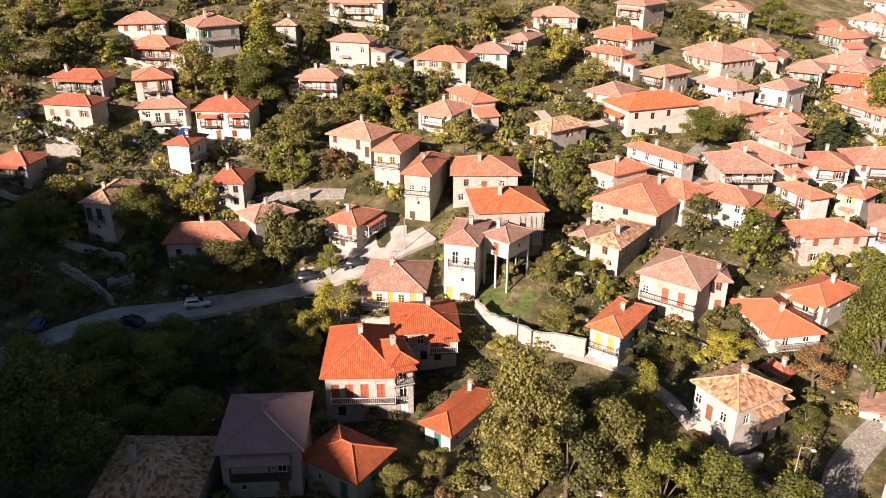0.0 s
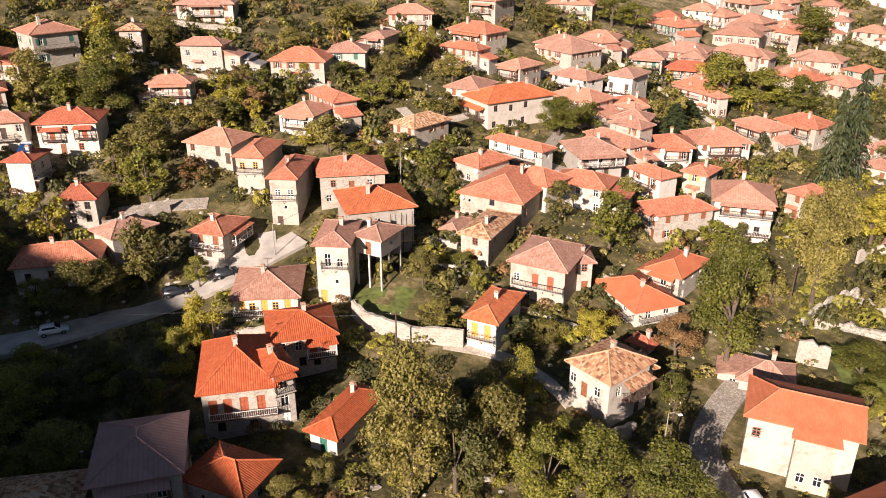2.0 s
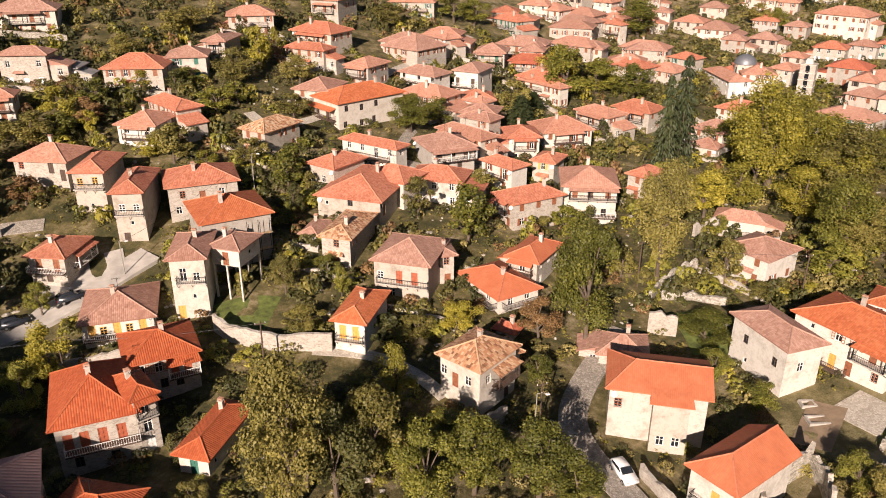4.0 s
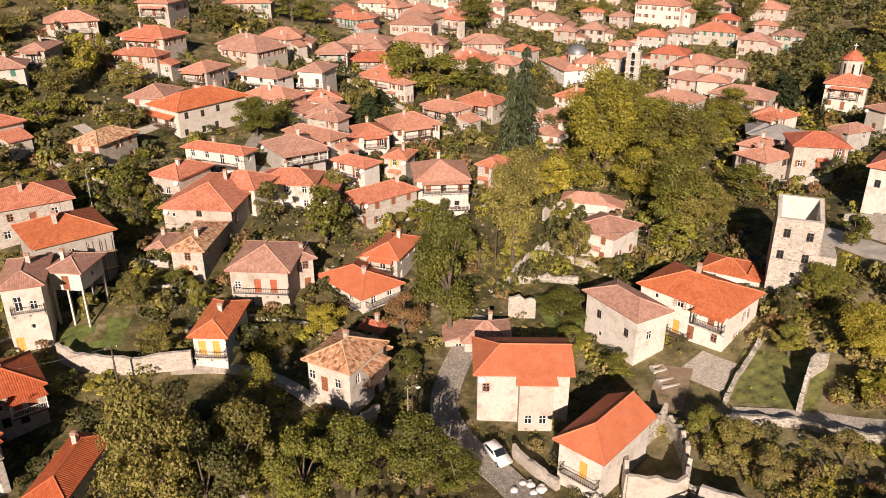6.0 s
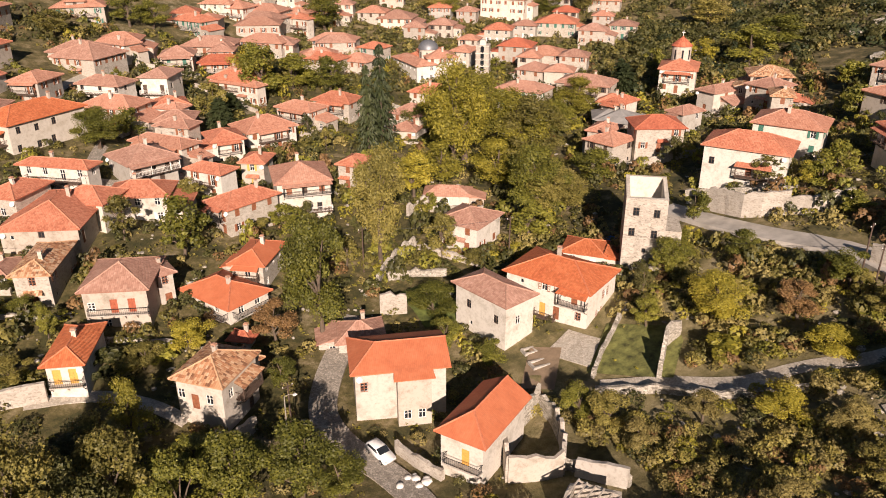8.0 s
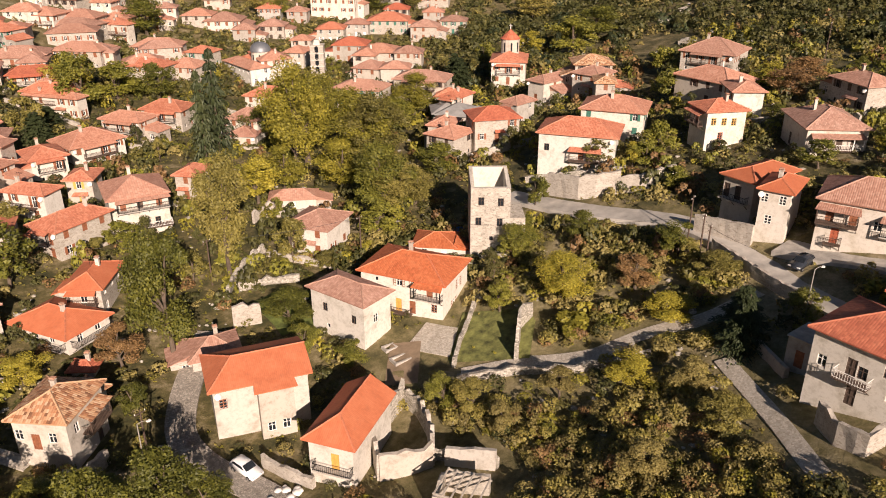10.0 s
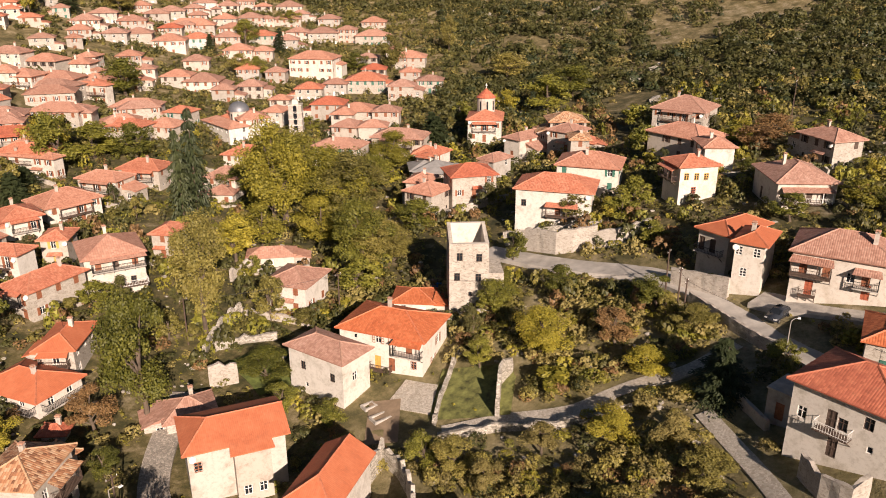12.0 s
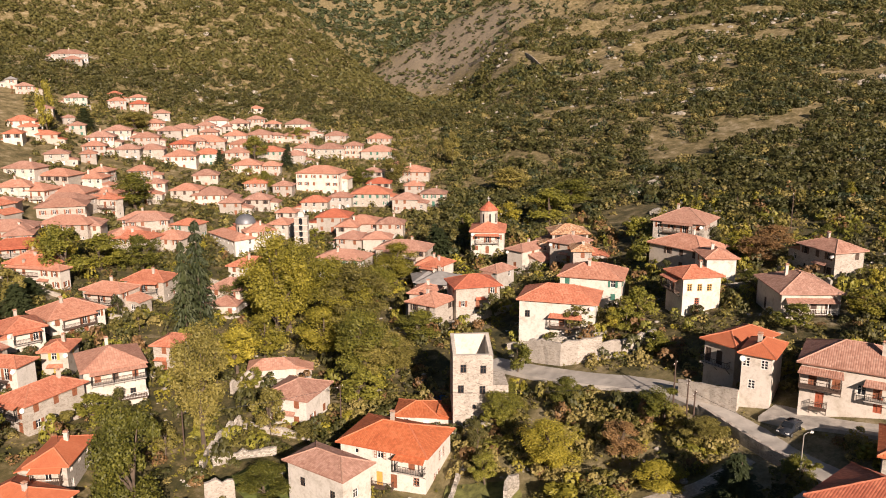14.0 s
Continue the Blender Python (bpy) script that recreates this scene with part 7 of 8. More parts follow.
def domed(place, r, h, cap, kind, label, off=(0, 0), sink=0.0):
    x, y, zb, ze, yaw, w, d = place
    ob = tagged(new("church_dome"), label, "dome")
    ob.matrix_basis = pose(x, y, ze - sink, 0, 0, yaw)
    dome(ob, off[0], off[1], 0, r, h, cap, kind)


domed((161.9, 190.4, 16.6, 21.5, -106, 19.5, 8.0), 2.9, 4.2, plain("lead_sheet", (0.2, 0.21, 0.23), 0.5, 0.4), "dome", "lead-grey church dome on a white drum with a cross", (2.5, 3.5), 0.4)
domed((192.0, 114.2, 20.3, 26.7, -62, 10.6, 12.6), 2.6, 4.6, ROOF["r"], "cone", "tiled conical church dome on a round drum", (0, 1.5), -0.6)


def clock_tower(x, y, zb, ze, yaw, w, d):
    ob = tagged(new("bell_tower"), "slim pale stone bell tower with arched openings", "tower")
    ob.matrix_basis = pose(x, y, zb, 0, 0, yaw)
    h = ze - zb
    bm = bmesh.new()
    box(bm, -w / 2, w / 2, -w / 2, w / 2, -4, h, 0, (0.1, 0.1))
    part("shaft", bm, WALL["s"], ob)
    for k in range(4):
        z = h * (0.2 + 0.2 * k)
        bm = bmesh.new()
        box(bm, -w / 2 - 0.12, w / 2 + 0.12, -w / 2 - 0.12, w / 2 + 0.12, z - 0.3, z - 0.1)
        part("cornice", bm, WALL["w"], ob)
        # solid near-black arch on the shaft stands in for the shade inside an opening
        bm = bmesh.new()
        box(bm, -0.55, 0.55, -w / 2 - 0.05, -w / 2 + 0.3, z + 0.25, z + 1.6)
        tube(bm, [(0, -w / 2 - 0.05, z + 1.6), (0, -w / 2 + 0.3, z + 1.6)], [0.55, 0.55], 12)
        part("arched_opening", bm, GLASS, ob)
    bm = bmesh.new()
    box(bm, -w / 2, w / 2, -w / 2, w / 2, h, h + 0.3)
    box(bm, -w / 4, w / 4, -w / 4, w / 4, h + 0.3, h + 1.8, 0, (0.3, 0.3))
    part("belfry_top", bm, WALL["w"], ob)


clock_tower(178.2, 176.1, 16.1, 26.0, -53, 4.3, 4.6)


# ---- vehicles ----
PAINT = {"white": plain("white_car_paint", (0.78, 0.78, 0.78), 0.25, vary=0.04), "dark": plain("dark_car_paint", (0.03, 0.035, 0.045), 0.25, vary=0.1), "silver": plain("silver_car_paint", (0.45, 0.46, 0.48), 0.3, 0.3, vary=0.05), "blue": plain("blue_car_paint", (0.04, 0.08, 0.2), 0.25, vary=0.1)}
RUBBER = plain("tyre_rubber", (0.02, 0.02, 0.02), 0.85)
CHROME = plain("wheel_metal", (0.5, 0.5, 0.5), 0.35, 0.8)
LAMP = plain("headlight_glass", (0.6, 0.6, 0.6), 0.1)
REAR = plain("red_lamp_glass", (0.4, 0.02, 0.02), 0.2)


def car(x, y, yaw, color, label):
    ob = tagged(new("car"), label, "car", group="parked cars")
    ob.matrix_basis = pose(x, y, ground_z(x, y) + 0.22, 0, 0, yaw)
    prof = [(-2.1, 0.35), (-2.12, 0.7), (-1.95, 0.95), (-1.75, 1.35), (-1.3, 1.5), (0.2, 1.5), (0.95, 1.0), (1.9, 0.85), (2.1, 0.65), (2.1, 0.35)]
    bm = bmesh.new()
    left = [bm.verts.new((px, -0.86 * (1 if pz < 1.05 else 0.8), pz)) for px, pz in prof]
    right = [bm.verts.new((px, 0.86 * (1 if pz < 1.05 else 0.8), pz)) for px, pz in prof]
    n = len(prof)
    for k in range(n):
        bm.faces.new((left[k], left[(k + 1) % n], right[(k + 1) % n], right[k]))
    bm.faces.new(left[::-1])
    bm.faces.new(right)
    bmesh.ops.recalc_face_normals(bm, faces=bm.faces)
    bmesh.ops.bevel(bm, geom=list(bm.edges), offset=0.05, segments=2, affect="EDGES")
    part("body", bm, PAINT[color], ob, smooth=True)
    panes = (((0.22, -0.66, 1.47), (0.93, -0.7, 1.02), (0.93, 0.7, 1.02), (0.22, 0.66, 1.47)), ((-1.74, -0.64, 1.36), (-1.96, -0.66, 1.0), (-1.96, 0.66, 1.0), (-1.74, 0.64, 1.36)), ((-1.6, -0.79, 1.02), (0.75, -0.79, 1.02), (0.15, -0.72, 1.42), (-1.35, -0.72, 1.42)), ((-1.6, 0.79, 1.02), (0.75, 0.79, 1.02), (0.15, 0.72, 1.42), (-1.35, 0.72, 1.42)))
    for name, pts in zip(("windscreen", "rear_window", "side_window", "side_window"), panes):
        mid = sum((Vector(p) for p in pts), Vector()) / 4
        nrm = (Vector(pts[1]) - Vector(pts[0])).cross(Vector(pts[2]) - Vector(pts[0])).normalized()
        if nrm.dot(mid - Vector((-0.4, 0, 0.9))) < 0:
            nrm = -nrm
        bm = bmesh.new()
        lo = [bm.verts.new(Vector(p) + nrm * 0.02) for p in pts]
        hi = [bm.verts.new(Vector(p) + nrm * 0.05) for p in pts]
        bm.faces.new(hi)
        for k in range(4):
            bm.faces.new((lo[k], lo[(k + 1) % 4], hi[(k + 1) % 4], hi[k]))
        part(name, bm, GLASS, ob)
    for wx in (-1.35, 1.3):
        for wy in (-0.82, 0.82):
            bm = bmesh.new()
            bmesh.ops.create_cone(bm, cap_ends=True, segments=14, radius1=0.32, radius2=0.32, depth=0.22, matrix=pose(0, 0, 0, 90))
            wheel = part("wheel", bm, RUBBER, ob)
            wheel.location = (wx, wy, 0.32)
            bm = bmesh.new()
            bmesh.ops.create_cone(bm, cap_ends=True, segments=10, radius1=0.19, radius2=0.19, depth=0.24, matrix=pose(0, 0, 0, 90))
            part("rim", bm, CHROME, wheel)
    for name, px, mat in (("headlight", 2.08, LAMP), ("tail_light", -2.1, REAR)):
        for py in (-0.6, 0.6):
            bm = bmesh.new()
            box(bm, px - 0.05, px + 0.05, py - 0.17, py + 0.17, 0.62, 0.76)
            part(name, bm, mat, ob)


car(*(43.9, 59.2), -93, "white", "white hatchback parked on the cobbled lane")
car(*(-40.6, 106.4), 15, "white", "white estate car beside the road")
car(*(-49.0, 100.9), 160, "dark", "dark car parked in the shade beside a wall")
car(*(-16.6, 115.7), 20, "dark", "dark car parked below the square")
car(*(-24.1, 112.8), 20, "dark", "dark car half hidden beside the road")
car(*(-60.8, 93.1), 100, "dark", "dark car parked in deep shade")
car(*(-60.8, 97.3), 100, "blue", "blue car parked in deep shade")
car(*(-83.2, 142.7), 100, "silver", "silver car on the upper road")
car(*(-84.0, 145.7), 100, "dark", "dark car on the upper road")
car(*(102.1, 15.2), 165, "dark", "black car parked beside a parapet")


# ---- poles, lamps and cables ----
POLE = plain("grey_pole", (0.3, 0.28, 0.25), 0.7, vary=0.2)


def pole(x, y, h, arms=1, wood=True):
    ob = tagged(new("utility_pole"), "weathered wooden utility pole with cross arm" if wood else "slim grey metal street lamp pole", "pole", group="poles")
    z = ground_z(x, y)
    ob.matrix_basis = pose(x, y, z)
    bm = bmesh.new()
    tube(bm, [(0, 0, -0.6), (0, 0, h * 0.5), (0.03, 0, h)], [0.14, 0.12, 0.09] if wood else [0.1, 0.08, 0.06], 8)
    part("shaft", bm, DARK if wood else POLE, ob)
    if wood:
        for k in range(arms):
            bm = bmesh.new()
            box(bm, -0.75, 0.75, -0.05, 0.05, h - 0.5 - k * 0.5, h - 0.38 - k * 0.5)
            arm = part("cross_arm", bm, DARK, ob)
            for s in (-0.65, 0, 0.65):
                bm = bmesh.new()
                tube(bm, [(s, 0, h - 0.38 - k * 0.5), (s, 0, h - 0.2 - k * 0.5)], [0.05, 0.035], 6)
                part("insulator", bm, WHITE, arm)
    else:
        bm = bmesh.new()
        tube(bm, [(0, 0, h), (0.5, -0.3, h + 0.25), (1.0, -0.6, h + 0.2)], [0.04, 0.035, 0.03], 6)
        arm = part("lamp_arm", bm, POLE, ob)
        bm = bmesh.new()
        box(bm, 0.85, 1.35, -0.85, -0.5, h + 0.1, h + 0.24, 0, (0.08, 0.05))
        part("lamp_head", bm, WHITE, arm)
    return Vector((x, y, z + h - 0.3))


def cable(a, b, sag=1.0):
    bm = bmesh.new()
    pts = [a.lerp(b, k / 12) - Vector((0, 0, sag * 4 * (k / 12) * (1 - k / 12))) for k in range(13)]
    tube(bm, pts, [0.022] * 13, 4)
    tagged(part("cable", bm, IRON), "thin dark overhead cable between poles", "cable", group="cables")


P1 = pole(*(37.1, 68.4), 6.5, wood=False)
P2 = pole(*(8.1, 90.6), 7.5)
P3 = pole(*(13.7, 134.8), 7.5, wood=False)
P4 = pole(*(-16.8, 98.3), 7.0)
P5 = pole(*(38.5, 69.8), 7.0)
P6 = pole(*(-62.1, 99.9), 9.0, 2)
P7 = pole(*(102.9, 28.7), 6.5)
pole(*(202.5, 34.3), 9.0)
P9 = pole(*(106.8, 31.8), 7.0)
P10 = pole(*(91.8, 12.1), 6.5, wood=False)
P11 = pole(*(68.7, 94.9), 8.0)
P12 = pole(*(-8.9, 118.8), 6.0, wood=False)
P13 = pole(*(88.9, 80.8), 8.0)
P14 = pole(*(100.3, 27.0), 6.5)
for one, two in ((P5, P1), (P2, P4), (P6, P4), (P11, P13), (P7, P9), (P9, P14), (P13, P7), (P3, P12), (P10, P14)):
    cable(one, two, (one - two).length * 0.025)


# ---- small things ----
def raised_bed(x, y, w, d, yaw):
    ob = tagged(new("planting_bed"), "low rectangular planting bed edged with pale stone", "planting bed")
    ob.matrix_basis = pose(x, y, ground_z(x, y) + 0.1, 0, 0, yaw)
    for x0, x1, y0, y1 in ((-w / 2, w / 2, -d / 2, -d / 2 + 0.3), (-w / 2, w / 2, d / 2 - 0.3, d / 2), (-w / 2, -w / 2 + 0.3, -d / 2 + 0.3, d / 2 - 0.3), (w / 2 - 0.3, w / 2, -d / 2 + 0.3, d / 2 - 0.3)):
        bm = bmesh.new()
        box(bm, x0, x1, y0, y1, -0.4, 0.25)
        part("kerb_stone", bm, CONCRETE, ob)


raised_bed(*(72.3, 61.2), 2.0, 1.5, -20)
raised_bed(*(71.3, 58.0), 3.4, 1.8, -20)


def tarp(x, y):
    bm = bmesh.new()
    n = 8
    vs = [[bm.verts.new((i * 0.4, j * 0.35, 0.5 * math.exp(-((i - 4) ** 2 + (j - 4) ** 2) / 9) + random.uniform(0, 0.12))) for j in range(n + 1)] for i in range(n + 1)]
    for i in range(n):
        for j in range(n):
            bm.faces.new((vs[i][j], vs[i + 1][j], vs[i + 1][j + 1], vs[i][j + 1]))
    bmesh.ops.solidify(bm, geom=bm.faces[:], thickness=0.02)
    ob = tagged(part("tarpaulin", bm, plain("blue_plastic", (0.02, 0.16, 0.5), 0.4, vary=0.2)), "crumpled bright blue plastic tarpaulin on the ground", "tarpaulin")
    ob.location = (x - 1.5, y - 1.5, ground_z(x, y) + 0.1)


tarp(*(102.8, 70.2))


def rubble_bags(x, y):
    """A heap of white builders' sacks."""
    for k in range(9):
        bm = bmesh.new()
        bmesh.ops.create_icosphere(bm, subdivisions=2, radius=random.uniform(0.3, 0.55))
        for v in bm.verts:
            v.co += Vector((random.uniform(-0.06, 0.06), random.uniform(-0.06, 0.06), 0))
            v.co.z *= 0.6
        ob = tagged(part("sack", bm, WHITE, smooth=True), "lumpy white builders' sack beside the lane wall", "sack", group="builders' sacks")
        px, py = x + random.uniform(-1.8, 1.8), y + random.uniform(-1.5, 1.5)
        ob.location = (px, py, ground_z(px, py) + 0.28)


rubble_bags(*(43.3, 52.9))


def scaffold(x, y, zb, ze, yaw, w, d):
    """Tube scaffolding in front of an unfinished wall."""
    ob = tagged(new("scaffold"), "rusty tube scaffolding with plank decks against a house", "scaffolding")
    ob.matrix_basis = pose(x, y, zb, 0, 0, yaw) @ pose(0, -d / 2 - 0.9, 0)
    h = ze - zb - 0.6
    for px in (0.1 * w, 0.25 * w, 0.4 * w):
        for py in (-0.5, 0.4):
            bm = bmesh.new()
            tube(bm, [(px, py, -1.5), (px, py, h)], [0.045, 0.045], 6)
            part("upright", bm, IRON, ob)
    for z in (h * 0.35, h * 0.7):
        for py in (-0.5, 0.4):
            bm = bmesh.new()
            tube(bm, [(0.06 * w, py, z), (0.44 * w, py, z)], [0.04, 0.04], 6)
            part("ledger", bm, IRON, ob)
        for k in range(3):
            bm = bmesh.new()
            box(bm, 0.08 * w, 0.42 * w, -0.42 + k * 0.27, -0.18 + k * 0.27, z + 0.05, z + 0.1)
            part("plank", bm, plain("scaffold_plank", (0.4, 0.28, 0.16), 0.8, vary=0.3), ob)


scaffold(7.8, 119.9, 16.8, 24.8, 8, 11.8, 11.5)


def solar_heater(x, y, zb, ze, yaw, w, d):
    ob = tagged(new("solar_heater"), "blue solar water heater panel with a tank on a roof", "solar heater")
    ob.matrix_basis = pose(x, y, ze + 0.75, 0, 0, yaw)
    for px in (-1.05, 0.05):
        bm = bmesh.new()
        box(bm, px, px + 1.0, -1.0, 1.0, 0, 0.08)
        panel = part("panel", bm, plain("solar_glass", (0.02, 0.05, 0.14), 0.1, vary=0.2), ob)
        panel.matrix_basis = pose(0, -0.3, 0.75, 28)
    bm = bmesh.new()
    tube(bm, [(-0.9, 0.75, 1.35), (0.9, 0.75, 1.35)], [0.27, 0.27], 14)
    part("tank", bm, PAINT["silver"], ob)
    for px in (-0.9, 0.9):
        bm = bmesh.new()
        tube(bm, [(px, 0.75, -0.4), (px, 0.75, 1.2)], [0.04, 0.04], 5)
        part("stand_leg", bm, IRON, ob)


solar_heater(-51.9, 142.2, 21.2, 28.2, -10, 5.5, 7.8)


# ---- undergrowth and woods ----
FOOT = [(o.location.x, o.location.y, o.rotation_euler.z if False else math.atan2(o.matrix_basis[1][0], o.matrix_basis[0][0]), max(o.children, key=lambda c: len(c.data.vertices) if c.data and c.name.startswith("roof") else 0).dimensions) for o in scene.objects if o.name.startswith(("house", "tower_house"))]
FOOT_XY = np.array([(f[0], f[1]) for f in FOOT])
FOOT_C, FOOT_S = np.array([math.cos(f[2]) for f in FOOT]), np.array([math.sin(f[2]) for f in FOOT])
FOOT_W, FOOT_D = np.array([max(4.0, f[3].x) / 2 for f in FOOT]), np.array([max(4.0, f[3].y) / 2 for f in FOOT])
PAVED = np.array([tuple(v.co)[:2] for o in scene.objects if o.name.startswith(("road", "lane", "footpath", "yard", "earth_bed", "lawn", "grass_plot")) for v in o.data.vertices])


CLEAR = ((55, 38, 8), (58, 47, 6), (43, 52, 5), (71, 59, 6), (83, 11, 4), (72, 4, 6), (20, 86, 5))  # yards and ruins kept free of brush


def free_ground(x, y, gap, path_gap=1.6):
    """Whether a place lies clear of houses and paved ground."""
    if any((x - a) ** 2 + (y - b) ** 2 < c * c for a, b, c in CLEAR):
        return False
    dx, dy = x - FOOT_XY[:, 0], y - FOOT_XY[:, 1]
    u, v = np.abs(dx * FOOT_C + dy * FOOT_S) - FOOT_W, np.abs(dy * FOOT_C - dx * FOOT_S) - FOOT_D
    if np.any(np.maximum(u, v) < gap):
        return False
    return ((PAVED - (x, y)) ** 2).sum(1).min() > (path_gap + gap) ** 2


def garden_walls():
    """Dry stone terrace walls a few steps in front of the houses."""
    rnd = random.Random(77)
    todo = [k for k in range(len(FOOT)) if 88 < math.hypot(*FOOT_XY[k]) < 240 and k % 3 != 1]
    made = 0
    for k in todo:
        c, s_, hw, hd = FOOT_C[k], FOOT_S[k], FOOT_W[k], FOOT_D[k]
        off, ends = hd + rnd.uniform(1.6, 3.2), (-hw - rnd.uniform(0.5, 3), hw + rnd.uniform(0.5, 3))
        pts = [(FOOT_XY[k][0] + u * c + off * s_, FOOT_XY[k][1] + u * s_ - off * c) for u in (ends[0], ends[0] * 0.4, ends[1] * 0.5, ends[1])]
        if all(free_ground(x, y, 0.4, 0.2) for x, y in pts) and made < 46:
            made += 1
            rail_wall(pts, rnd.uniform(0.7, 1.6), label="dry stone terrace wall below a village house", mat=rnd.choice((STONE, RUBBLE)), seed=100 + k, ragged=0.2)


garden_walls()


def scatter(name, label, category, kind, spots, template, leaf_mat):
    """Many bushes joined into one mesh. spots: x, y, height, radius."""
    base = np.array([v.co[:] for v in template.vertices])
    n = len(base)
    rng = np.random.RandomState(len(spots))
    zs = heights([s[0] for s in spots], [s[1] for s in spots]) + np.array([relief(s[0], s[1]) for s in spots])
    out = np.empty((len(spots) * n, 3))
    for k, ((x, y, h, r), z) in enumerate(zip(spots, zs)):
        a = rng.uniform(0, math.tau)
        c, s = math.cos(a), math.sin(a)
        q = base * (r / 1.2, r / 1.2, h / 2)
        out[k * n : (k + 1) * n] = np.stack([q[:, 0] * c - q[:, 1] * s + x, q[:, 0] * s + q[:, 1] * c + y, q[:, 2] + z - 0.12 * h], 1)
    me = bpy.data.meshes.new(name)
    m = len(out) // 3
    me.vertices.add(len(out))
    me.vertices.foreach_set("co", out.ravel())
    me.loops.add(len(out))
    me.loops.foreach_set("vertex_index", np.arange(len(out)))
    me.polygons.add(m)
    me.polygons.foreach_set("loop_start", np.arange(0, len(out), 3))
    me.polygons.foreach_set("loop_total", np.full(m, 3))
    me.update(calc_edges=True)
    me.materials.append(leaf_mat)
    tagged(new(name, me), label, category, kind="stuff")


def dome_mesh(seed, count, leaf, lobes, spread=0.62):
    """A rounded bush, 2 m high and 1.2 m in radius: leaf faces on the outside of several lobes, turned outwards."""
    rnd = random.Random(seed)
    balls = [(Vector((0, 0, 0.85)), 0.8)]
    for k in range(lobes):
        a, q = (k + rnd.random()) * math.tau / lobes, rnd.uniform(0.35, 1.0) * spread
        balls.append((Vector((q * math.cos(a), q * math.sin(a), rnd.uniform(0.35, 1.45))), rnd.uniform(0.32, 0.6)))
    verts, faces = [], []
    while len(faces) < count:
        c, s = balls[rnd.randrange(len(balls))]
        d = Vector((rnd.gauss(0, 1), rnd.gauss(0, 1), rnd.gauss(0.25, 0.9))).normalized()
        p = c + d * s * rnd.uniform(0.86, 1.06)
        if p.z < 0 or any((p - o).length < t * 0.75 for o, t in balls):
            continue
        n = (d + Vector((rnd.gauss(0, 0.3), rnd.gauss(0, 0.3), rnd.gauss(0.1, 0.3)))).normalized()
        a = n.cross(Vector((rnd.gauss(0, 1), rnd.gauss(0, 1), rnd.gauss(0, 1)))).normalized()
        b = n.cross(a)
        e = leaf * rnd.uniform(0.6, 1.3)
        i = len(verts)
        verts += [p + a * e, p + b * e - a * e * 0.6, p - b * e - a * e * 0.6]
        faces.append((i, i + 1, i + 2))
    me = bpy.data.meshes.new("bush")
    me.from_pydata([tuple(v) for v in verts], [], faces)
    return me


BUSH = dome_mesh(901, 280, 0.11, 9, 0.78)
MID_BUSH = dome_mesh(904, 130, 0.165, 8, 0.75)
THIN_BUSH = dome_mesh(907, 74, 0.22, 7, 0.72)
CLUMPS = [dome_mesh(902, 42, 0.29, 6), dome_mesh(908, 90, 0.2, 8, 0.7), dome_mesh(909, 170, 0.145, 11, 0.78)]
MID_CLUMPS = [dome_mesh(905, 22, 0.44, 5), dome_mesh(910, 36, 0.34, 7, 0.7), dome_mesh(911, 56, 0.26, 9, 0.75)]
FAR_CLUMPS = [dome_mesh(906, 16, 0.56, 4)]
TUFT = crown_mesh("tuft", 903, 2, 1.2, 0.34, 18, LEAF["g"], 5, 0.02, tri=True)[0]
rng = random.Random(11)
near = {k: [] for k in "goyabkh"}
tall = []
for _ in range(24000):
    az, r = radians(rng.uniform(-36, 92)), math.sqrt(rng.uniform(48**2, 250**2))
    x, y = r * math.sin(az), r * math.cos(az)
    thick = noise.noise((x * 0.03, y * 0.03, 5.0))
    if thick < -0.5 or sum(map(len, near.values())) > 5600:
        continue
    size = rng.uniform(0.7, 1.7) * (1.45 if thick > 0.15 else 1.0)
    if rng.random() < 0.16 and len(tall) <= 110 and thick > -0.05 and r > 85 and free_ground(x, y, 1.7):
        tall.append((x, y, rng.uniform(3.5, 6.0), rng.uniform(1.5, 2.4), rng.choice("kkgghooya")))
    elif free_ground(x, y, size * 0.5, 1.2):
        if r > 105 and rng.random() < 0.22:
            size = rng.uniform(1.5, 2.3)
            if not free_ground(x, y, size * 0.7, 1.6):
                continue
            near[rng.choice("kkghoya")].append((x, y, size * rng.uniform(1.6, 2.6), size))
            continue
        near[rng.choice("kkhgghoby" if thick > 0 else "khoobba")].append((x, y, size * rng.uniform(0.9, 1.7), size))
for _ in range(3300):
    # low dry brush that fills the gully
    az, r = radians(rng.uniform(46, 88)), rng.uniform(58, 128)
    x, y = r * math.sin(az), r * math.cos(az)
    if noise.noise((x * 0.09, y * 0.09, 3.0)) > -0.15 and free_ground(x, y, 0.5, 1.0):
        size = rng.uniform(0.6, 1.7)
        near[rng.choice("bbbbboooya")].append((x, y, size * rng.uniform(0.9, 1.9), size))
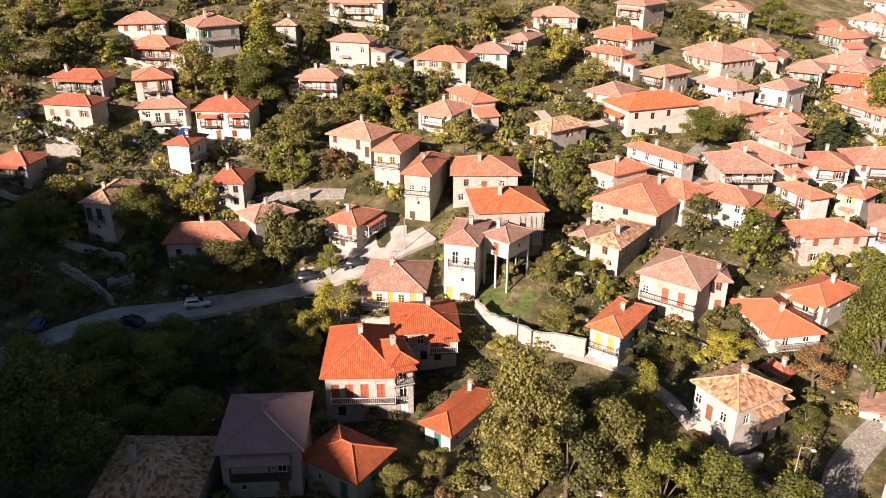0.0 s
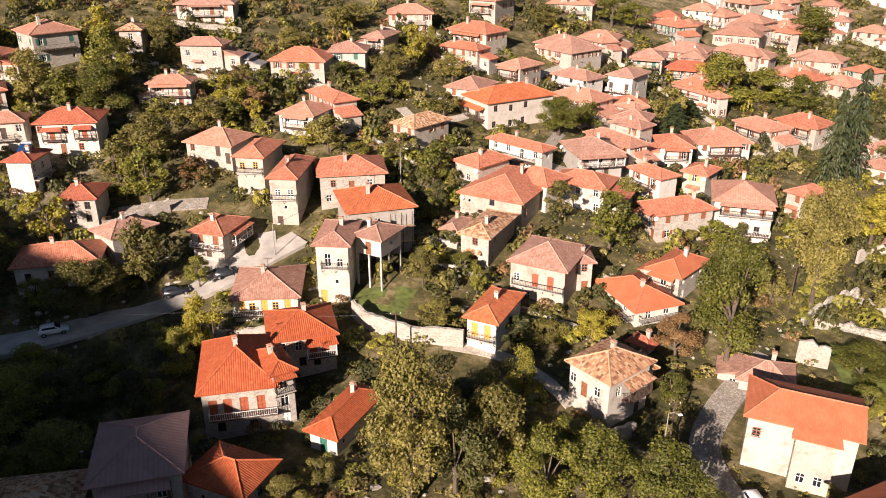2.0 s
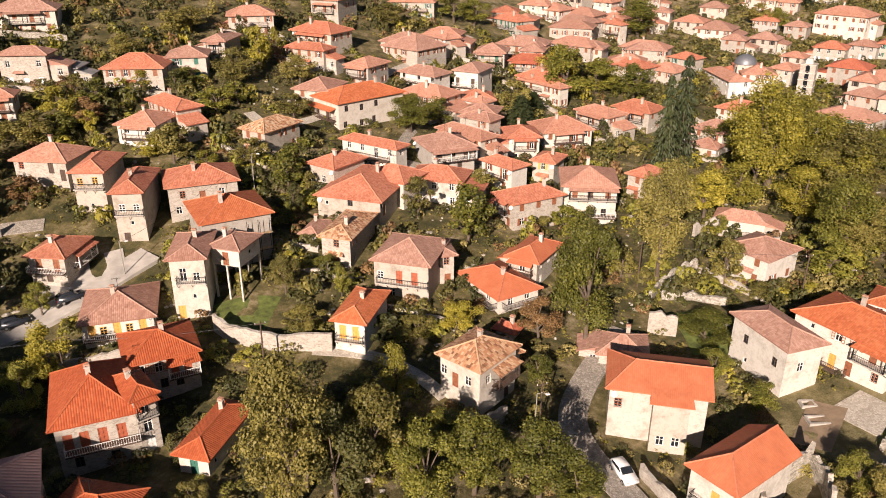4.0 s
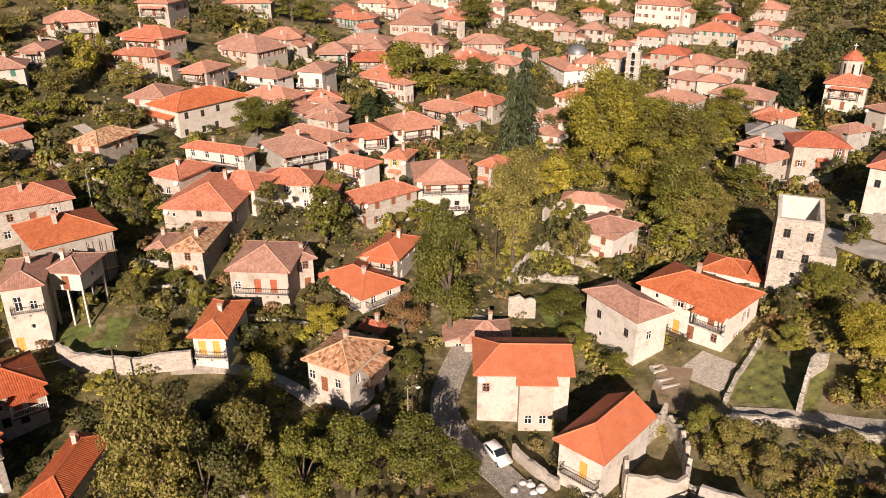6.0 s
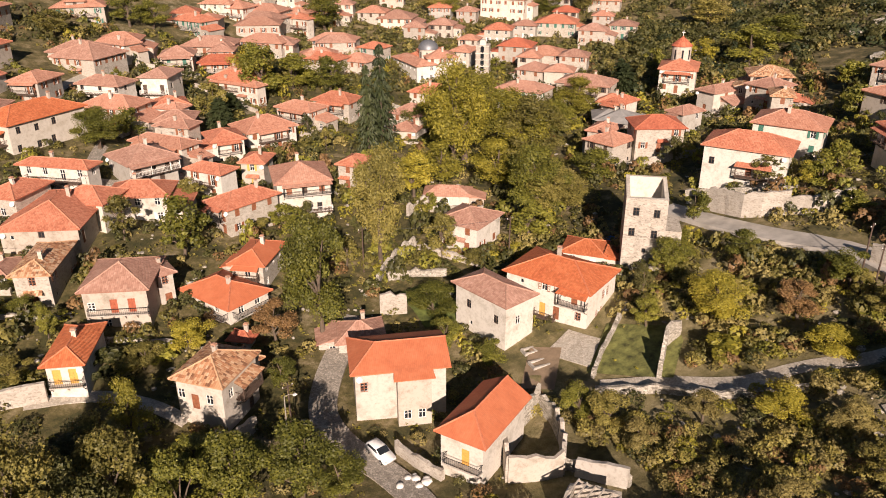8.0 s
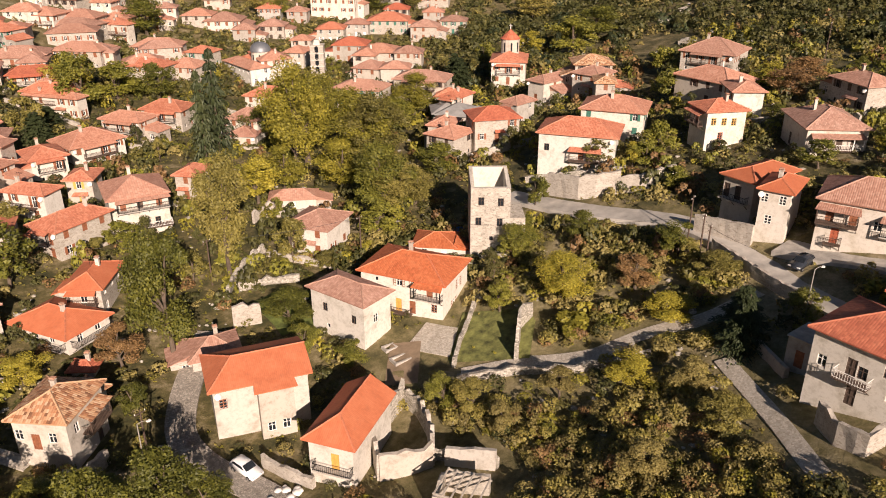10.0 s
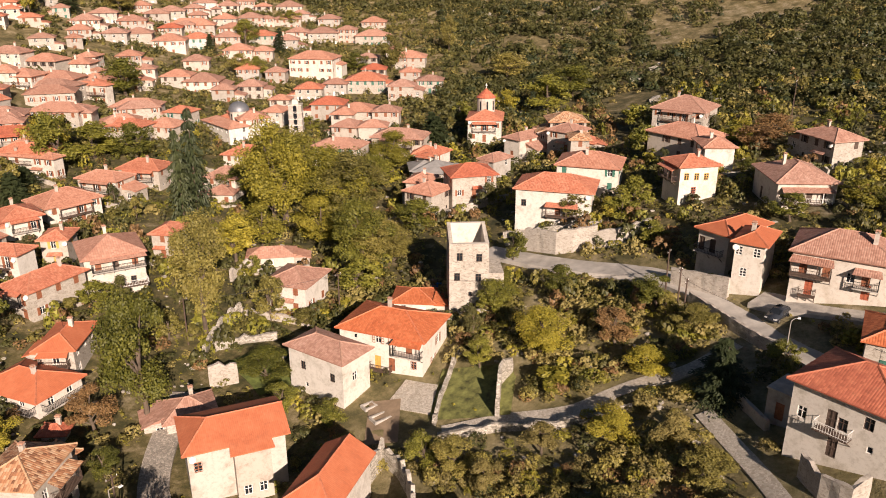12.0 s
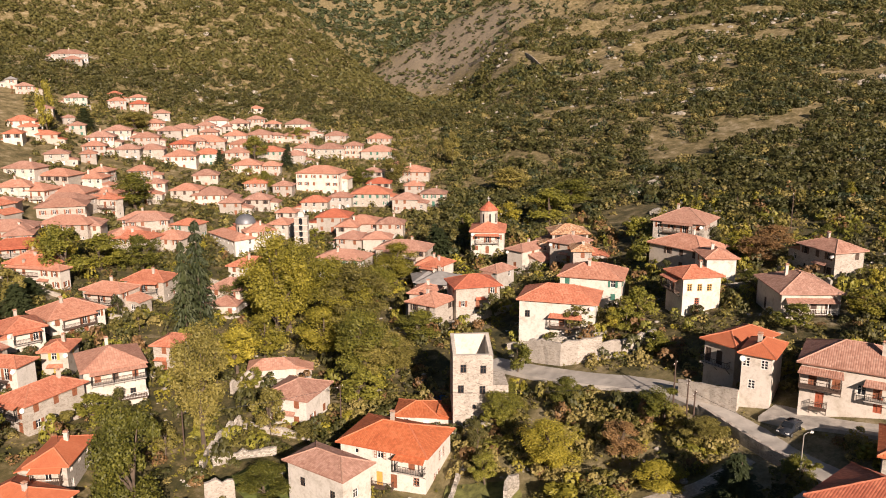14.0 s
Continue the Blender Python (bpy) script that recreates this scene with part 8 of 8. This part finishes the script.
for (hx, hy), c, s_, hw, hd in zip(FOOT_XY, FOOT_C, FOOT_S, FOOT_W, FOOT_D):
    # bushes that crowd round the house walls
    for _ in range(7 if math.hypot(hx, hy) < 260 else 3):
        size = rng.uniform(0.6, 1.4)
        u, v = (rng.uniform(-hw, hw), rng.choice((-1, -1, 1)) * (hd + size * rng.uniform(0.1, 0.9))) if rng.random() < 0.6 else (rng.choice((-1, 1)) * (hw + size * rng.uniform(0.1, 0.9)), rng.uniform(-hd, hd))
        x, y = hx + u * c - v * s_, hy + u * s_ + v * c
        if free_ground(x, y, -0.5, 1.4 + size * 0.4):
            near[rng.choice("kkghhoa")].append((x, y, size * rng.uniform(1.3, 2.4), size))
for x, y, h, r, k in tall:
    tree(x, y, h, r, k, int(x * 7) % 3)
for k, word in (("g", "green"), ("o", "olive-brown"), ("y", "yellow-green"), ("a", "rusty autumn"), ("b", "dry brown"), ("k", "dark olive"), ("h", "dull green")):
    for bush, inner, outer in ((BUSH, 0, 92), (MID_BUSH, 92, 190), (THIN_BUSH, 190, 999)):
        scatter("undergrowth", f"dense {word} bushes and brambles between the houses", "undergrowth", k, [s for s in near[k] if inner <= math.hypot(s[0], s[1]) < outer], bush, LEAF[k])
far = {k: [] for k in "khodby"}


def hill_spots(tries, az0, az1, r0, r1, big, small, kinds, bare):
    """Bushes and small oaks on a stretch of hillside, thinned by noise where the ground lies bare."""
    for _ in range(tries):
        a, r = rng.uniform(az0, az1), math.sqrt(rng.uniform(r0**2, r1**2))
        x, y = r * math.sin(radians(a)), r * math.cos(radians(a))
        d = 0.8 * noise.noise((x * 0.016, y * 0.016, 2.0)) + 0.7 * noise.noise((x * 0.055, y * 0.055, 8.0))
        scree = math.hypot(x - SCREE[0], y - SCREE[1]) / 210 + 0.7 * noise.noise((x * 0.012, y * 0.012, 6.0)) + 0.4 * noise.noise((x * 0.04, y * 0.04, 6.0))
        if d < bare + rng.gauss(0, 0.12) or scree < 1 and rng.random() < 0.4 or r < 470 and not free_ground(x, y, 1.6):
            continue
        size = small + (big - small) * rng.random() ** 1.7
        if scree < 1:
            size *= 0.66
        far[rng.choice(kinds)].append((x, y, size * rng.uniform(1.1, 1.7), size))


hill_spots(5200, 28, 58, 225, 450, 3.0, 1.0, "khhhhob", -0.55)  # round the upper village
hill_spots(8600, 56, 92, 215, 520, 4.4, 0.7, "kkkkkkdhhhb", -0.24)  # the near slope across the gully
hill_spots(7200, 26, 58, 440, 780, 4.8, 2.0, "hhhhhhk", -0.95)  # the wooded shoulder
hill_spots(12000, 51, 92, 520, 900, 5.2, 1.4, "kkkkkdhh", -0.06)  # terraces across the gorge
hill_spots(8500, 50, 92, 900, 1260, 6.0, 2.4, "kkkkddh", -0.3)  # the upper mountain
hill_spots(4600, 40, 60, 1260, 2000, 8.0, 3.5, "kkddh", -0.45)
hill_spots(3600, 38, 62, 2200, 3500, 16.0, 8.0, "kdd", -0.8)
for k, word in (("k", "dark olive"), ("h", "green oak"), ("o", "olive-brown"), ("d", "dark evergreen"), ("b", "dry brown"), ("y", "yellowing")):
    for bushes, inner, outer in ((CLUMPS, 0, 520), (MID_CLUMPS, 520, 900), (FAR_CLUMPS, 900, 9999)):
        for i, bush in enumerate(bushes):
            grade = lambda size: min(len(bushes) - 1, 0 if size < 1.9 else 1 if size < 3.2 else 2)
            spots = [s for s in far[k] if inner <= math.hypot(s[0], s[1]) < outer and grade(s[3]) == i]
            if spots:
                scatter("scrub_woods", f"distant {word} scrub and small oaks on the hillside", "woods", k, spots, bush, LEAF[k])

weeds = {k: [] for k in "goy"}
for _ in range(14000):
    az, r = radians(rng.uniform(-36, 92)), math.sqrt(rng.uniform(48**2, 190**2))
    x, y = r * math.sin(az), r * math.cos(az)
    if free_ground(x, y, 0.3, 0.6):
        size = rng.uniform(0.3, 0.7)
        weeds[rng.choice("gooyo")].append((x, y, size * rng.uniform(0.7, 1.4), size))
    if sum(map(len, weeds.values())) > 7000:
        break
for k, word in (("g", "green"), ("o", "dry straw-coloured"), ("y", "yellow-green")):
    scatter("weeds", f"low {word} weeds and grass tufts on the slopes", "weeds", k, weeds[k], TUFT, LEAF[k])


def rocks(name, label, spots, seed):
    """Pale limestone boulders and outcrops, joined."""
    rnd = random.Random(seed)
    bm = bmesh.new()
    bmesh.ops.create_icosphere(bm, subdivisions=1, radius=1.0)
    base = [v.co.copy() for v in bm.verts]
    tris = [tuple(v.index for v in f.verts) for f in bm.faces]
    bm.free()
    verts, faces = [], []
    for x, y, r in spots:
        z = ground_z(x, y) + relief(x, y)
        k = len(verts)
        sx, sy, sz = (r * rnd.uniform(0.6, 1.4) for _ in range(3))
        for c in base:
            j = rnd.uniform(0.75, 1.2)
            verts.append((x + c.x * sx * j, y + c.y * sy * j, z + c.z * sz * 0.6 * j))
        faces += [(a + k, b + k, c + k) for a, b, c in tris]
    me = bpy.data.meshes.new(name)
    me.from_pydata(verts, [], faces)
    me.materials.append(RUBBLE)
    tagged(new(name, me), label, "rocks", kind="stuff")


spots = []
while len(spots) < 900:
    az, r = radians(rng.uniform(-30, 92)), rng.uniform(60, 200)
    x, y = r * math.sin(az), r * math.cos(az)
    if noise.noise((x * 0.06, y * 0.06, 4.0)) > 0.05 and free_ground(x, y, 0.4, 0.3):
        spots.append((x, y, rng.uniform(0.15, 0.6)))
rocks("loose_stones", "loose pale limestone blocks and rubble on the slope", spots, 5)
spots = []
while len(spots) < 1300:
    az, r = radians(rng.uniform(28, 92)), math.sqrt(rng.uniform(230**2, 850**2))
    x, y = r * math.sin(az), r * math.cos(az)
    if noise.noise((x * 0.015, y * 0.015, 14.0)) > 0.02 and (r > 420 or math.degrees(az) > 60):
        spots.append((x, y, rng.uniform(0.8, 2.6)))
rocks("rock_outcrops", "pale limestone outcrops on the far hillside", spots, 6)
